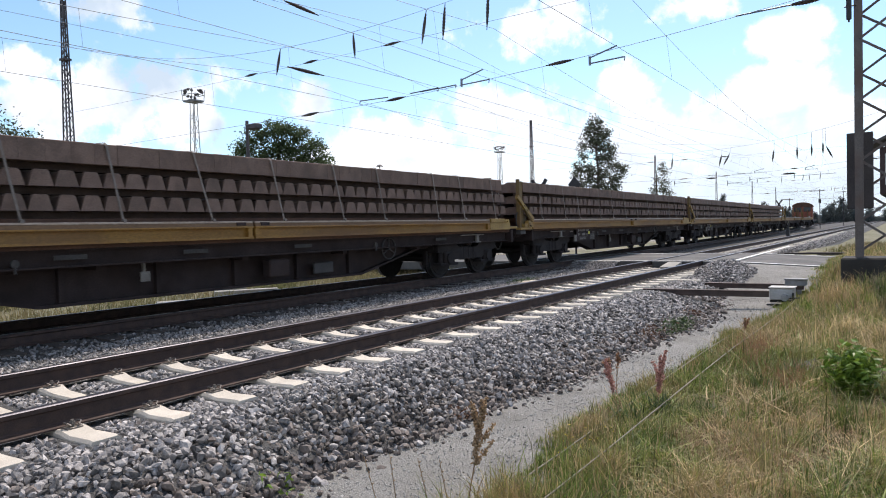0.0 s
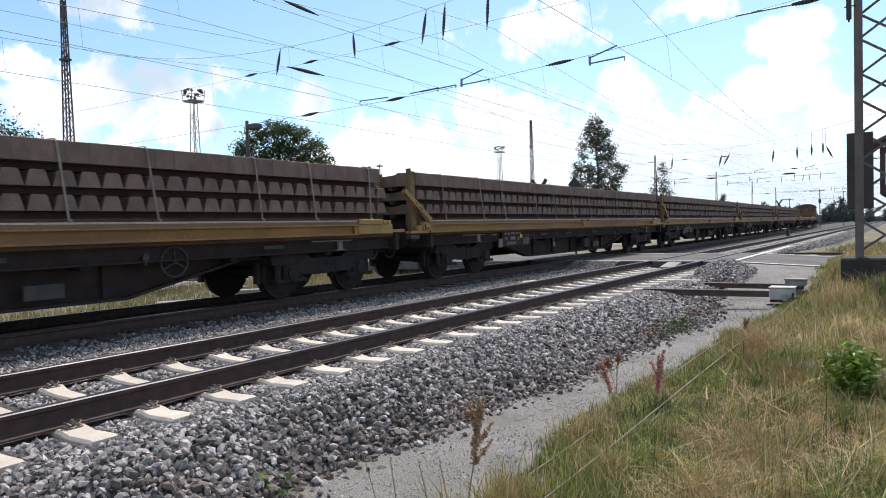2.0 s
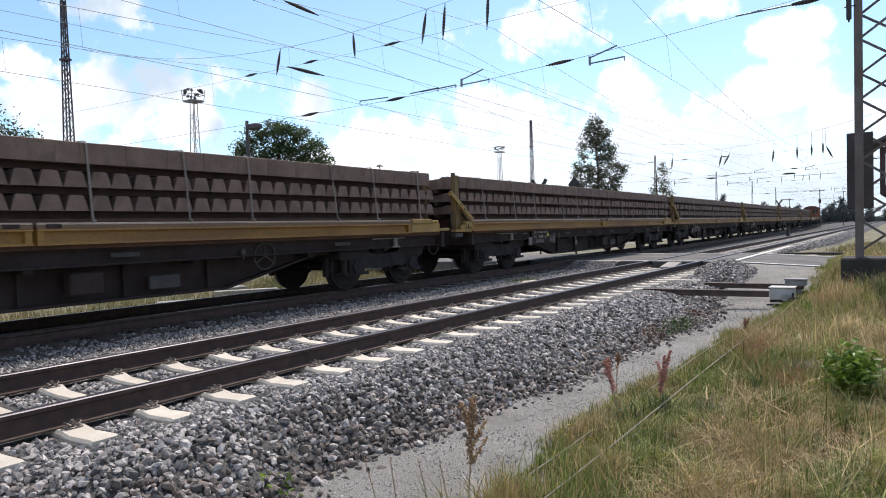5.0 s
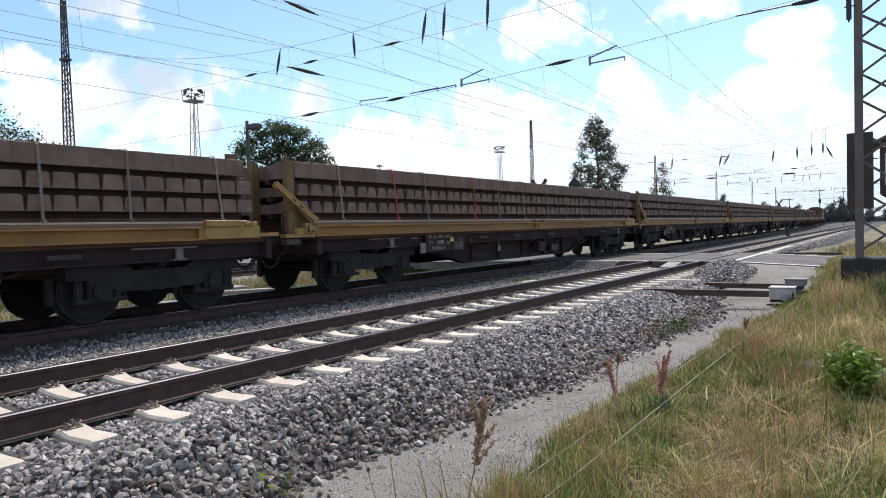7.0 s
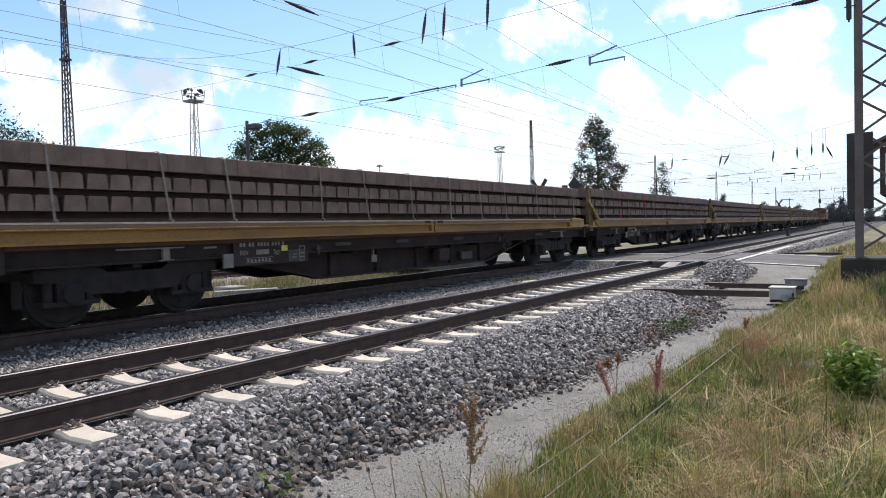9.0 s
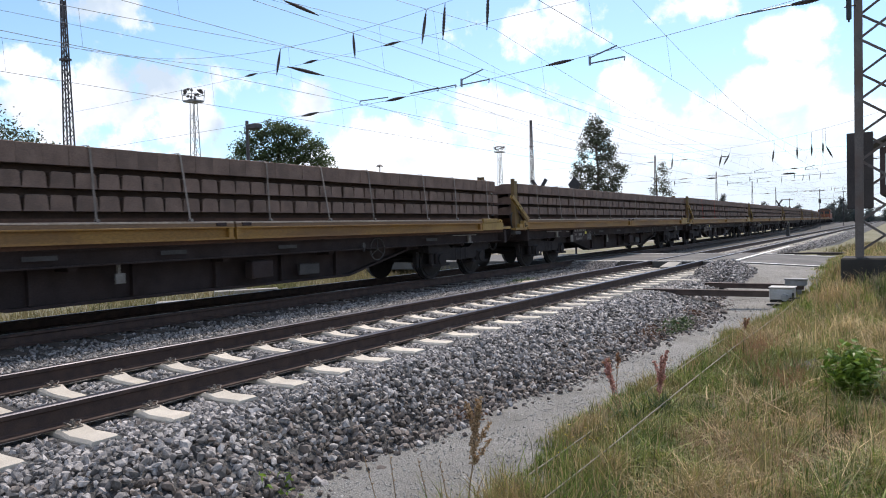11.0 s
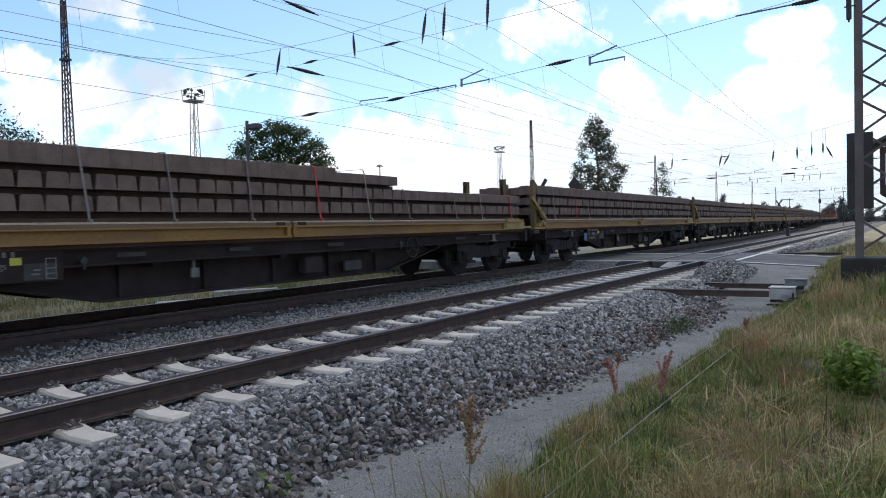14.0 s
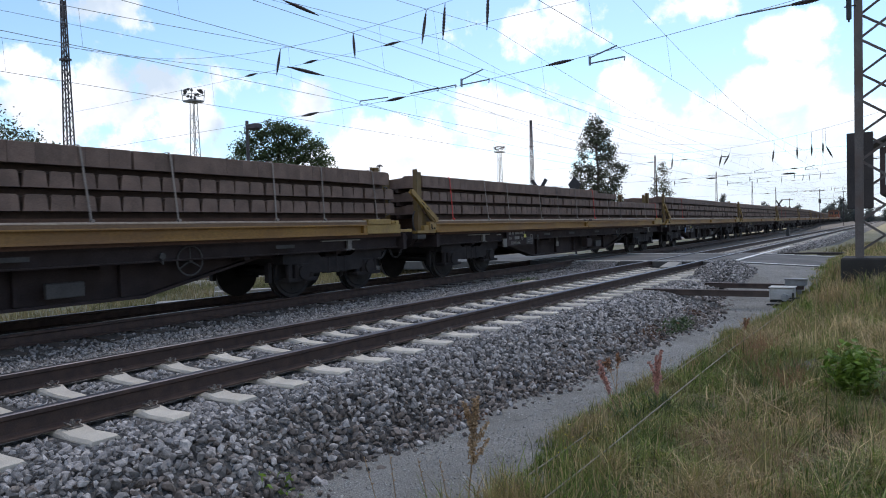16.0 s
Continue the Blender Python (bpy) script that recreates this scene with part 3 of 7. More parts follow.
def build_ground():
    bm = bmesh.new()
    xs = [-1500, -300, -100, -40, -14, 0, 20, 100, 300, 1500]
    ys = [-1500, -300, -60, 0, 40, 120, 300, 900, 2500]
    grid = [[bm.verts.new((x, y, GROUND - (0.06 if -40 < x < 0 else 0.0))) for y in ys] for x in xs]
    for i in range(len(xs) - 1):
        for j in range(len(ys) - 1):
            bm.faces.new((grid[i][j], grid[i + 1][j], grid[i + 1][j + 1], grid[i][j + 1]))
    tagged(part("ground", bm, M["ground"]), "dry grassy soil that reaches to the horizon", "ground", kind="structure")
    # path of fine gravel beside the ballast
    bm = bmesh.new()
    rows = []
    for i in range(121):
        y = -12 + i * 0.275
        if y > 21.08:
            break
        a, b = toe_x(y) - 0.9, edge_x(y) + 0.35 + max(0, min(1, (y - 16.5) / 2)) * 3.0
        rows.append([bm.verts.new((a + (b - a) * s, y, path_z(a + (b - a) * s, y) + (0.012 if y < 18 else 0.004) * noise.noise((a + (b - a) * s, y * 1.2, 0)))) for s in (0, 0.2, 0.4, 0.6, 0.8, 1)])
    for r, q in zip(rows, rows[1:]):
        for k in range(5):
            bm.faces.new((r[k], r[k + 1], q[k + 1], q[k]))
    tagged(part("footpath", bm, M["path"], smooth=True), "narrow grey gravel path beside the ballast", "path", kind="structure")
    # dusty shoulder beyond the crossing
    bm = bmesh.new()
    rows = []
    for i in range(60):
        y = 26.62 + i * 0.5
        z = float(np.interp(y, [26.6, 29, 45, 56], [-0.09, -0.13, -0.42, -0.66]))
        rows.append([bm.verts.new((x, y, z + d + 0.03 * noise.noise((x * 2, y * 1.5, 6)))) for x, d in ((-4.0, -0.12), (-3.4, -0.02), (-2.6, 0.0), (-1.6, -0.02), (0.5, -0.1), (4.0, -0.3))])
    for r, q in zip(rows, rows[1:]):
        for k in range(5):
            bm.faces.new((r[k], r[k + 1], q[k + 1], q[k]))
    tagged(part("dirt_shoulder", bm, M["ground"], smooth=True), "dusty brown soil beside the track beyond the crossing", "ground", kind="structure")
    # soil under the meadow
    bm = bmesh.new()
    rows = []
    for i in range(80):
        y = -12 + i * 0.5
        a = edge_x(y)
        rows.append([bm.verts.new((a + s, y, GROUND + rise(y) * (0.96 if y < 21 else 0.7) + mound(a + s, y) + (0.0 if s == 0 else 0.02 + 0.05 * noise.noise((s * 0.7, y * 0.7, 4))))) for s in (0, 0.25, 0.6, 1.2, 2, 3, 5, 9, 15)])
    for r, q in zip(rows, rows[1:]):
        for k in range(8):
            bm.faces.new((r[k], r[k + 1], q[k + 1], q[k]))
    tagged(part("meadow_soil", bm, M["ground"], smooth=True), "uneven soil under the dry meadow grass", "ground", kind="structure")


def build_beds():
    bm = bmesh.new()
    rows = []
    for i in range(90):
        y = -14 + i * 0.4
        t = toe_x(y)
        prof = [(t, GROUND + 0.01), (-3.95, -0.27), (-4.3, -0.215), (-5.0, -0.215), (-5.73, -0.235), (-6.5, -0.215), (-7.2, -0.225), (-7.75, -0.30), (-8.0, -0.32)]
        rows.append([bm.verts.new((x, y, z + 0.02 * noise.noise((x * 3, y * 3, 1)))) for x, z in prof])
    for r, q in zip(rows, rows[1:]):
        for k in range(len(r) - 1):
            bm.faces.new((r[k], r[k + 1], q[k + 1], q[k]))
    tagged(part("ballast_bed", bm, M["bed"], smooth=True), "raised bed of grey crushed stone under the near track", "ballast", kind="structure")
    bm = bmesh.new()
    prism(bm, [(-3.5, GROUND), (-4.1, -0.23), (-7.4, -0.23), (-8.0, -0.34), (-8.0, GROUND - 0.1), (-3.5, GROUND - 0.1)], 27.0, 420)
    tagged(part("ballast_bed", bm, M["bed"]), "raised grey ballast bed beyond the level crossing", "ballast", kind="structure")
    bm = bmesh.new()
    rows = []
    for i in range(130):
        y = -40 + i * 0.6 if i < 110 else 26 + (i - 109) * 20
        away = track_x(y) - TRAIN_X
        rows.append([bm.verts.new((x + away * (0 if x > -8 else 1), y, z + 0.015 * noise.noise((x * 2, y * 2, 9)))) for x, z in
                     [(-7.9, -0.33), (-8.3, -0.28), (-8.7, -0.2), (-9.95, -0.2), (-11.3, -0.2), (-12.0, -0.34), (-12.6, -0.5)]])
    for r, q in zip(rows, rows[1:]):
        for k in range(len(r) - 1):
            bm.faces.new((r[k], r[k + 1], q[k + 1], q[k]))
    tagged(part("old_ballast_bed", bm, M["old_bed"], smooth=True), "dark oily ballast under the train's track", "ballast", kind="structure")


build_ground()
build_beds()


# ---- tracks ----
RAIL = [(-0.075, -0.172), (0.075, -0.172), (0.075, -0.160), (0.03, -0.148), (0.011, -0.135), (0.011, -0.05), (0.036, -0.037), (0.036, -0.008), (0.028, 0.0),
        (-0.028, 0.0), (-0.036, -0.008), (-0.036, -0.037), (-0.011, -0.05), (-0.011, -0.135), (-0.03, -0.148), (-0.075, -0.160)]


def rail_mesh(y0, y1, used=True):
    bm = bmesh.new()
    prism(bm, RAIL, y0, y1)
    bm.faces.ensure_lookup_table()
    for f in bm.faces:
        c = f.calc_center_median()
        f.material_index = 1 if used and f.normal.z > 0.3 and c.z > -0.02 and abs(c.x) < 0.04 else 0
    return mesh_of("rail", bm, [M["rail_side"], M["rail_top"]])


def sleeper_mesh(name, taper, mat, waist=1.0):
    """A prestressed concrete sleeper, 2.6 m long: higher ends and rail seats, a lower middle. Base at z = 0."""
    bm = bmesh.new()
    stations = [(-1.30, 0.196, 0.30), (-1.27, 0.203, 0.303), (-1.0, 0.192, 0.30), (-0.90, 0.210, 0.30), (-0.62, 0.214, 0.30), (-0.48, 0.185, 0.25), (0, 0.172, 0.22)]
    stations = [(x, h, w if x < -1.2 else w * waist) for x, h, w in stations]
    stations.insert(2, (-1.235, stations[1][1], stations[1][2] * waist)) if waist < 1 else None
    stations += [(-a, b, c) for a, b, c in stations[-2::-1]]
    rings = []
    for x, h, w in stations:
        t = w * taper
        pts = [(-w / 2, 0), (w / 2, 0), (w / 2 - 0.008, 0.022), (t / 2 + 0.012, h - 0.02), (t / 2 - 0.006, h), (-t / 2 + 0.006, h), (-t / 2 - 0.012, h - 0.02), (-w / 2 + 0.008, 0.022)]
        if taper > 0.9:
            pts = [(-w / 2, 0), (w / 2, 0), (w / 2, 0.022), (w / 2, h - 0.02), (w / 2 - 0.004, h), (-w / 2 + 0.004, h), (-w / 2, h - 0.02), (-w / 2, 0.022)]
        rings.append([bm.verts.new((x, a, b)) for a, b in pts])
    for r, q in zip(rings, rings[1:]):
        for i in range(8):
            bm.faces.new((r[i], r[(i + 1) % 8], q[(i + 1) % 8], q[i]))
    bm.faces.new(rings[0][::-1])
    bm.faces.new(rings[-1])
    bmesh.ops.recalc_face_normals(bm, faces=bm.faces[:])
    return mesh_of(name, bm, mat)


def clip_mesh():
    """A rail fastening: guide plate, spring clip loops and a screw."""
    bm = bmesh.new()
    box(bm, -0.055, 0.055, -0.075, 0.075, -0.178, -0.155, 0.004)
    for s in (-1, 1):
        pts = [(-0.045, s * 0.02, -0.145), (-0.02, s * 0.06, -0.118), (0.03, s * 0.065, -0.115), (0.05, s * 0.035, -0.14)]
        for a, b in zip(pts, pts[1:]):
            rod(bm, a, b, 0.009, seg=5)
    rod(bm, (0.005, 0, -0.16), (0.005, 0, -0.095), 0.016, seg=6)
    rod(bm, (0.005, 0, -0.135), (0.005, 0, -0.115), 0.028, seg=6)
    for v in bm.verts:
        v.co = Vector((v.co.x * 0.8, v.co.y * 0.78, -0.178 + (v.co.z + 0.178) * 0.8))
    return mesh_of("clip", bm, M["clip"])


SLEEPER_TAPERED = sleeper_mesh("sleeper_tapered", 0.56, M["load"], 0.68)
SLEEPER_TIGHT = sleeper_mesh("sleeper_tight", 0.985, M["load"])
SLEEPER_BLOCKY = sleeper_mesh("sleeper_blocky", 0.77, M["load"], 0.7)
SLEEPER_NEW = sleeper_mesh("sleeper_new", 0.62, M["sleeper"])
CLIP = clip_mesh()
G2 = 0.7535
SLEEPER_Y0 = 2.44


def build_near_track():
    track = thing("near_track", "railway track with polished rails on new white concrete sleepers", "railway track", kind="structure")
    for s in (-1, 1):
        for a, b in ((-14, 420),):
            part("rail", rail_mesh(a, b), None, track, at=pose(NEAR_X + s * G2, 0, 0))
    for i in range(-18, 130):
        y = SLEEPER_Y0 + 0.03 + 0.6 * i
        if 21.0 < y < 26.7:
            continue
        sl = part("sleeper", SLEEPER_NEW, None, track, at=pose(NEAR_X, y, -0.176 - 0.205))
        if -4 < i < 31:
            for s in (-1, 1):
                for q in (-1, 1):
                    part("rail_clip", CLIP, None, sl, at=pose(s * G2 + q * 0.115, 0, 0.381, 0, 0, 0 if q > 0 else 180))


def build_train_track():
    track = thing("train_track", "older track with rusty rails on dark timber sleepers", "railway track", kind="structure")
    for s in (-1, 1):
        bm = bmesh.new()
        ys = [-60.0, 24.0] + [27.0 + 3.0 * i for i in range(132)]
        rings = [[bm.verts.new((track_x(y) + s * G2 + px, y, pz)) for px, pz in RAIL] for y in ys]
        k = len(RAIL)
        for r, q in zip(rings, rings[1:]):
            for i in range(k):
                f = bm.faces.new((r[i], q[i], q[(i + 1) % k], r[(i + 1) % k]))
                f.material_index = 1 if min(RAIL[i][1], RAIL[(i + 1) % k][1]) > -0.009 else 0
        bm.faces.new(rings[0])
        bm.faces.new(rings[-1][::-1])
        bmesh.ops.recalc_face_normals(bm, faces=bm.faces[:])
        part("rail", mesh_of("rail", bm, [M["rail_side"], M["rail_top"]]), None, track)
    bm = bmesh.new()
    box(bm, -1.3, 1.3, -0.13, 0.13, -0.16, 0.0, 0.01)
    me = mesh_of("timber_sleeper", bm, M["wood_sleeper"])
    for i in range(-20, 110):
        part("timber_sleeper", me, None, track, at=pose(track_x(i * 0.63), i * 0.63, -0.175))


build_near_track()
build_train_track()


# ---- the train ----
LENGTH = 18.824
FIRST_REAR = 16.683          # rear coupling of the first wagon that stands past the camera at the start
BOGIES = (2.45, 16.37)
MACHINE_REAR = FIRST_REAR + LENGTH * 5


def travelled(t):
    """How far the train has gone: a little over 6.9 m/s, slowing slightly and then holding its pace."""
    return 6.925 * t - 0.0107 * t * t + float(np.interp(t, [0, 4, 8, 12, 14, 16], [-0.04, -0.03, 0.03, 0.06, 0.12, 0.14]))


def jolt(t):
    """The run is a little uneven from one half second to the next."""
    return 0.055 if round(t * 2) % 2 == 0 else -0.06


def wheelset_mesh():
    bm = bmesh.new()
    rod(bm, (-0.75, 0, 0), (0.75, 0, 0), 0.08, seg=10)
    for s in (-1, 1):
        rod(bm, (s * 0.68, 0, 0), (s * 0.71, 0, 0), 0.485, seg=28)
        rod(bm, (s * 0.71, 0, 0), (s * 0.815, 0, 0), 0.46, 0.455, seg=28)
        rod(bm, (s * 0.815, 0, 0), (s * 0.83, 0, 0), 0.40, 0.38, seg=28)
        rod(bm, (s * 0.82, 0, 0), (s * 0.90, 0, 0), 0.14, seg=12)
        for k in range(6):
            a = k * math.pi / 3
            rod(bm, (s * 0.825, 0.28 * math.cos(a), 0.28 * math.sin(a)), (s * 0.84, 0.28 * math.cos(a), 0.28 * math.sin(a)), 0.035, seg=6)
    me = mesh_of("wheelset", bm, [M["wheel"], M["tread"]])
    for p in me.polygons:
        r = math.hypot(p.center.y, p.center.z)
        if 0.44 < r < 0.47 and abs(p.normal.x) < 0.5:
            p.material_index = 1
    return me


def bogie_frame_mesh():
    bm = bmesh.new()
    for s in (-1, 1):
        prism(bm, [(-1.35, 0.62), (-1.35, 0.78), (-0.55, 0.80), (-0.4, 0.70), (0.4, 0.70), (0.55, 0.80), (1.35, 0.78), (1.35, 0.62), (1.05, 0.60), (0.62, 0.42), (-0.62, 0.42), (-1.05, 0.60)],
              s * 0.95, s * 1.07, axis="x")
        for a in (-0.9, 0.9):
            box(bm, s * 0.93 - 0.11, s * 0.93 + 0.17, a - 0.17, a + 0.17, 0.32, 0.62, 0.03)
            rod(bm, (s * 1.05, a, 0.46), (s * 1.14, a, 0.46), 0.13, seg=12)
            for d in (-0.26, 0.26):
                rod(bm, (s * 1.0, a + d, 0.36), (s * 1.0, a + d, 0.62), 0.06, seg=8)
            box(bm, s * 0.9 - 0.05, s * 0.9 + 0.2, a - 0.36, a + 0.36, 0.30, 0.36)
        for d in (-0.22, 0.0, 0.22):
            rod(bm, (s * 1.0, d, 0.40), (s * 1.0, d, 0.70), 0.085, seg=8)
    box(bm, -0.95, 0.95, -0.2, 0.2, 0.45, 0.78, 0.03)
    for a in (-1.32, 1.32):
        box(bm, -0.95, 0.95, a - 0.05, a + 0.05, 0.62, 0.76)
    for a in (-1.42, -0.4, 0.4, 1.42):                     # brake blocks and hangers
        for s in (-1, 1):
            box(bm, s * 0.76 - 0.05, s * 0.76 + 0.05, a - 0.04, a + 0.04, 0.3, 0.65)
    return mesh_of("bogie_frame", bm, M["bogie"])


def tube(name, pts, r, mat, parent):
    """A bent round tube as one mesh."""
    bm = bmesh.new()
    rings = []
    for i, p in enumerate(pts):
        d = (Vector(pts[min(i + 1, len(pts) - 1)]) - Vector(pts[max(i - 1, 0)])).normalized()
        u = d.cross(Vector((1, 0, 0))).normalized()
        v = d.cross(u)
        rings.append([bm.verts.new(Vector(p) + (u * math.cos(a) + v * math.sin(a)) * r) for a in (k * math.pi / 3 for k in range(6))])
    for a, b in zip(rings, rings[1:]):
        for k in range(6):
            bm.faces.new((a[k], a[(k + 1) % 6], b[(k + 1) % 6], b[k]))
    bm.faces.new(rings[0][::-1])
    bm.faces.new(rings[-1])
    bmesh.ops.recalc_face_normals(bm, faces=bm.faces[:])
    return part(name, bm, mat, parent)


def channel(bm, x0, x1, y0, y1, z0, z1, lip):
    """A beam open to +x: web with two flanges."""
    box(bm, x0, x0 + 0.015, y0, y1, z0, z1)
    box(bm, x0 + 0.015, x1, y0, y1, z0, z0 + lip)
    box(bm, x0 + 0.015, x1, y0, y1, z1 - lip, z1)


def wagon_parts(w):
    """A flat works wagon, 18.8 m over its buffers. y = 0 at the rear buffers, forward is +y; the near side is +x."""
    bm = bmesh.new()
    for s in (-1, 1):
        channel(bm, 1.12 if s > 0 else -1.14, 1.22 if s > 0 else -1.24, 0.62, 18.2, 0.80, 1.03, 0.02)
        prism(bm, [(0.6, 1.03), (0.6, 0.74), (4.3, 0.72), (6.3, 0.28), (12.5, 0.28), (14.5, 0.72), (18.2, 0.74), (18.2, 1.03)], s * 0.78, s * 0.80, axis="x")
        for p in (((4.3, 0.72), (6.3, 0.28)), ((6.3, 0.28), (12.5, 0.28)), ((12.5, 0.28), (14.5, 0.72))):
            (y0, z0), (y1, z1) = p
            prism(bm, [(y0, z0 + 0.04), (y0, z0), (y1, z1), (y1, z1 + 0.04)], s * 0.66, s * 0.92, axis="x")
    for y in (2.45, 4.6, 7.0, 9.41, 11.8, 14.2, 16.37):
        box(bm, -1.12, 1.12, y - 0.06, y + 0.06, 0.74, 1.03)
    for y in (6.6, 8.0, 9.41, 10.8, 12.2):
        for s in (-1, 1):
            box(bm, s * 0.83 - 0.03, s * 0.83 + 0.05, y - 0.03, y + 0.03, 0.33, 1.03)
    part("underframe", bm, M["frame"], w)
    for y in (0.62, 18.2):
        bm = bmesh.new()
        box(bm, -1.32, 1.32, y - 0.06, y + 0.06, 0.76, 1.10, 0.01)
        part("headstock", bm, M["frame"], w)
    bm = bmesh.new()
    box(bm, -1.30, 1.27, 0.5, 18.3, 1.035, 1.10)
    part("deck", bm, M["rust"], w, "rusty brown deck")
    bm = bmesh.new()
    box(bm, -1.2, 1.2, 0.7, 17.4, 1.10, 1.36)
    box(bm, -1.24, 1.24, 0.6, 17.5, 1.36, 1.42)
    part("load_bearer", bm, M["rust"], w, "rusty brown steel bearer under the load")
    # crane-rail beams along both sides, in two lengths
    for s in (-1, 1):
        for a, b in ((0.45, 9.36), (9.40, 16.9)):
            bm = bmesh.new()
            x0, x1 = (1.29, 1.41)
            box(bm, x0, x0 + 0.03, a, b, 1.12, 1.28)
            box(bm, x0, x1, a, b, 1.09, 1.12)
            box(bm, x0, x1, a, b, 1.262, 1.285, 0.004)
            for y in (a + 0.05, b - 0.05):
                box(bm, x0, x1 - 0.02, y - 0.04, y + 0.04, 1.12, 1.262)
            if s < 0:
                bmesh.ops.rotate(bm, verts=bm.verts[:], cent=(0, (a + b) / 2, 0), matrix=Matrix.Rotation(math.pi, 3, "Z"))
            beam = part("side_beam", bm, M["yellow"], w)
            bm = bmesh.new()
            box(bm, s * 1.35 - 0.06, s * 1.35 + 0.05, a, b, 1.285, 1.335)
            part("rail_base", bm, M["rail_brown"], beam, "brown painted rail base")
            bm = bmesh.new()
            box(bm, s * 1.35 - 0.03, s * 1.35 + 0.04, a, b, 1.335, 1.368, 0.006)
            part("crane_rail", bm, M["beam_rail"], beam, "rubbed bare steel rail")
            for y in (b - 0.03,) if a < 5 else ():
                for d in (-0.3, 0.18):
                    bm = bmesh.new()
                    box(bm, s * 1.35 - 0.04, s * 1.35 + 0.066, y + d, y + d + 0.18, 1.30, 1.35, 0.005)
                    part("joint_clamp", bm, M["frame"], beam, "dark joint clamp")
        bm = bmesh.new()
        box(bm, s * 1.35 - 0.07, s * 1.35 + 0.085, 16.9, 17.6, 1.285, 1.385, 0.008)
        part("beam_cap", bm, M["yellow_light"], w, "pale yellow end block")
        bm = bmesh.new()
        box(bm, s * 1.35 - 0.06, s * 1.35 + 0.055, 16.9, 17.95, 1.10, 1.285, 0.008)
        box(bm, s * 1.35 - 0.05, s * 1.35 + 0.05, 17.95, 18.35, 1.12, 1.18, 0.006)
        part("beam_end", bm, M["yellow_light"], w, "pale yellow beam end")
        bm = bmesh.new()
        box(bm, s * 1.35 - 0.03, s * 1.35 + 0.06, 17.66, 17.9, 1.285, 1.36, 0.01)
        rod(bm, (s * 1.38, 17.78, 1.33), (s * 1.44, 17.78, 1.33), 0.03, seg=8)
        part("latch", bm, M["yellow_light"], w)
        bm = bmesh.new()
        box(bm, s * 1.3 - 0.07, s * 1.3 + 0.08, -0.25, 0.45, 1.08, 1.14, 0.006)
        box(bm, s * 1.3 - 0.02, s * 1.3 + 0.10, 0.2, 0.45, 1.14, 1.33, 0.01)
        box(bm, s * 1.3 - 0.07, s * 1.3 + 0.07, 0.02, 0.2, 1.14, 1.25, 0.006)
        foot = part("beam_foot", bm, M["yellow_light"], w, "pale yellow beam foot")
        for y in (0.27, 0.36):
            bm = bmesh.new()
            rod(bm, (s * 1.39, y, 1.18), (s * 1.415, y, 1.18), 0.02, seg=8)
            part("pin", bm, M["bogie"], foot)
        bm = bmesh.new()
        box(bm, s * 1.25 - 0.05, s * 1.25 + 0.09, -0.2, 0.12, 0.96, 1.06, 0.008)
        part("foot_plate", bm, M["plate"], w)
    # posts and the slanting brace at the rear
    for x in (1.26, 0.38):
        bm = bmesh.new()
        box(bm, x - 0.09, x + 0.02, -0.09, -0.07, 1.08, 2.47)
        box(bm, x - 0.09, x - 0.075, -0.07, 0.07, 1.08, 2.47)
        box(bm, x + 0.005, x + 0.02, -0.07, 0.07, 1.08, 2.41)
        part("stanchion", bm, M["yellow_dark"], w)
    for x in (1.38, -1.38):
        a, b = Vector((x, -0.46, 1.975)), Vector((x, 0.45, 1.37))
        bm = bmesh.new()
        for d in (-0.035, 0.035):
            bar(bm, a + Vector((d, 0, 0)), b + Vector((d, 0, 0)), 0.085, 0.014, up=(1, 0, 0))
        bar(bm, a + Vector((0, 0.03, 0.04)), b + Vector((0, 0.03, 0.04)), 0.084, 0.014)
        for k in (0.05, 0.3, 0.5, 0.7, 0.95):
            c = a.lerp(b, k)
            box(bm, x - 0.03, x + 0.03, c.y - 0.02, c.y + 0.02, c.z - 0.03, c.z + 0.03)
        box(bm, x - 0.045, x + 0.045, 0.37, 0.5, 1.31, 1.43, 0.01)
        brace = part("brace", bm, M["yellow_light"], w, "pale yellow slanting brace")
        # thin dark bars on the face stand in for the shade inside slots
        for u in (0.42, 0.60):
            bm = bmesh.new()
            c, d = a.lerp(b, u), (b - a).normalized() * 0.05
            o = Vector((math.copysign(0.0435, x), 0, 0))
            bar(bm, c - d + o, c + d + o, 0.022, 0.003, up=(1, 0, 0))
            part("slot", bm, M["bogie"], brace)
        bm = bmesh.new()
        bar(bm, Vector((x, 0.0, 1.63)), Vector((x, 0.40, 1.30)), 0.05, 0.05)
        part("strut", bm, M["yellow_dark"], w)
    tube("hose_loop", [(1.2, -0.05 - 0.12 * math.sin(math.pi * k / 8), 1.35 + 0.22 * math.cos(math.pi * k / 8)) for k in range(9)], 0.016, M["black"], w)
    tube("end_handle", [(1.12, 17.80, 2.05), (1.12, 17.88, 2.05), (1.12, 17.94, 1.97), (1.12, 17.96, 1.60), (1.12, 17.93, 1.50), (1.12, 17.84, 1.47)], 0.014, M["black"], w)
    tube("end_handle", [(-0.46, 0.14, 2.07), (-0.46, 0.04, 2.07), (-0.46, -0.03, 1.98), (-0.46, -0.04, 1.56), (-0.46, 0.0, 1.46), (-0.46, 0.10, 1.43)], 0.014, M["black"], w)
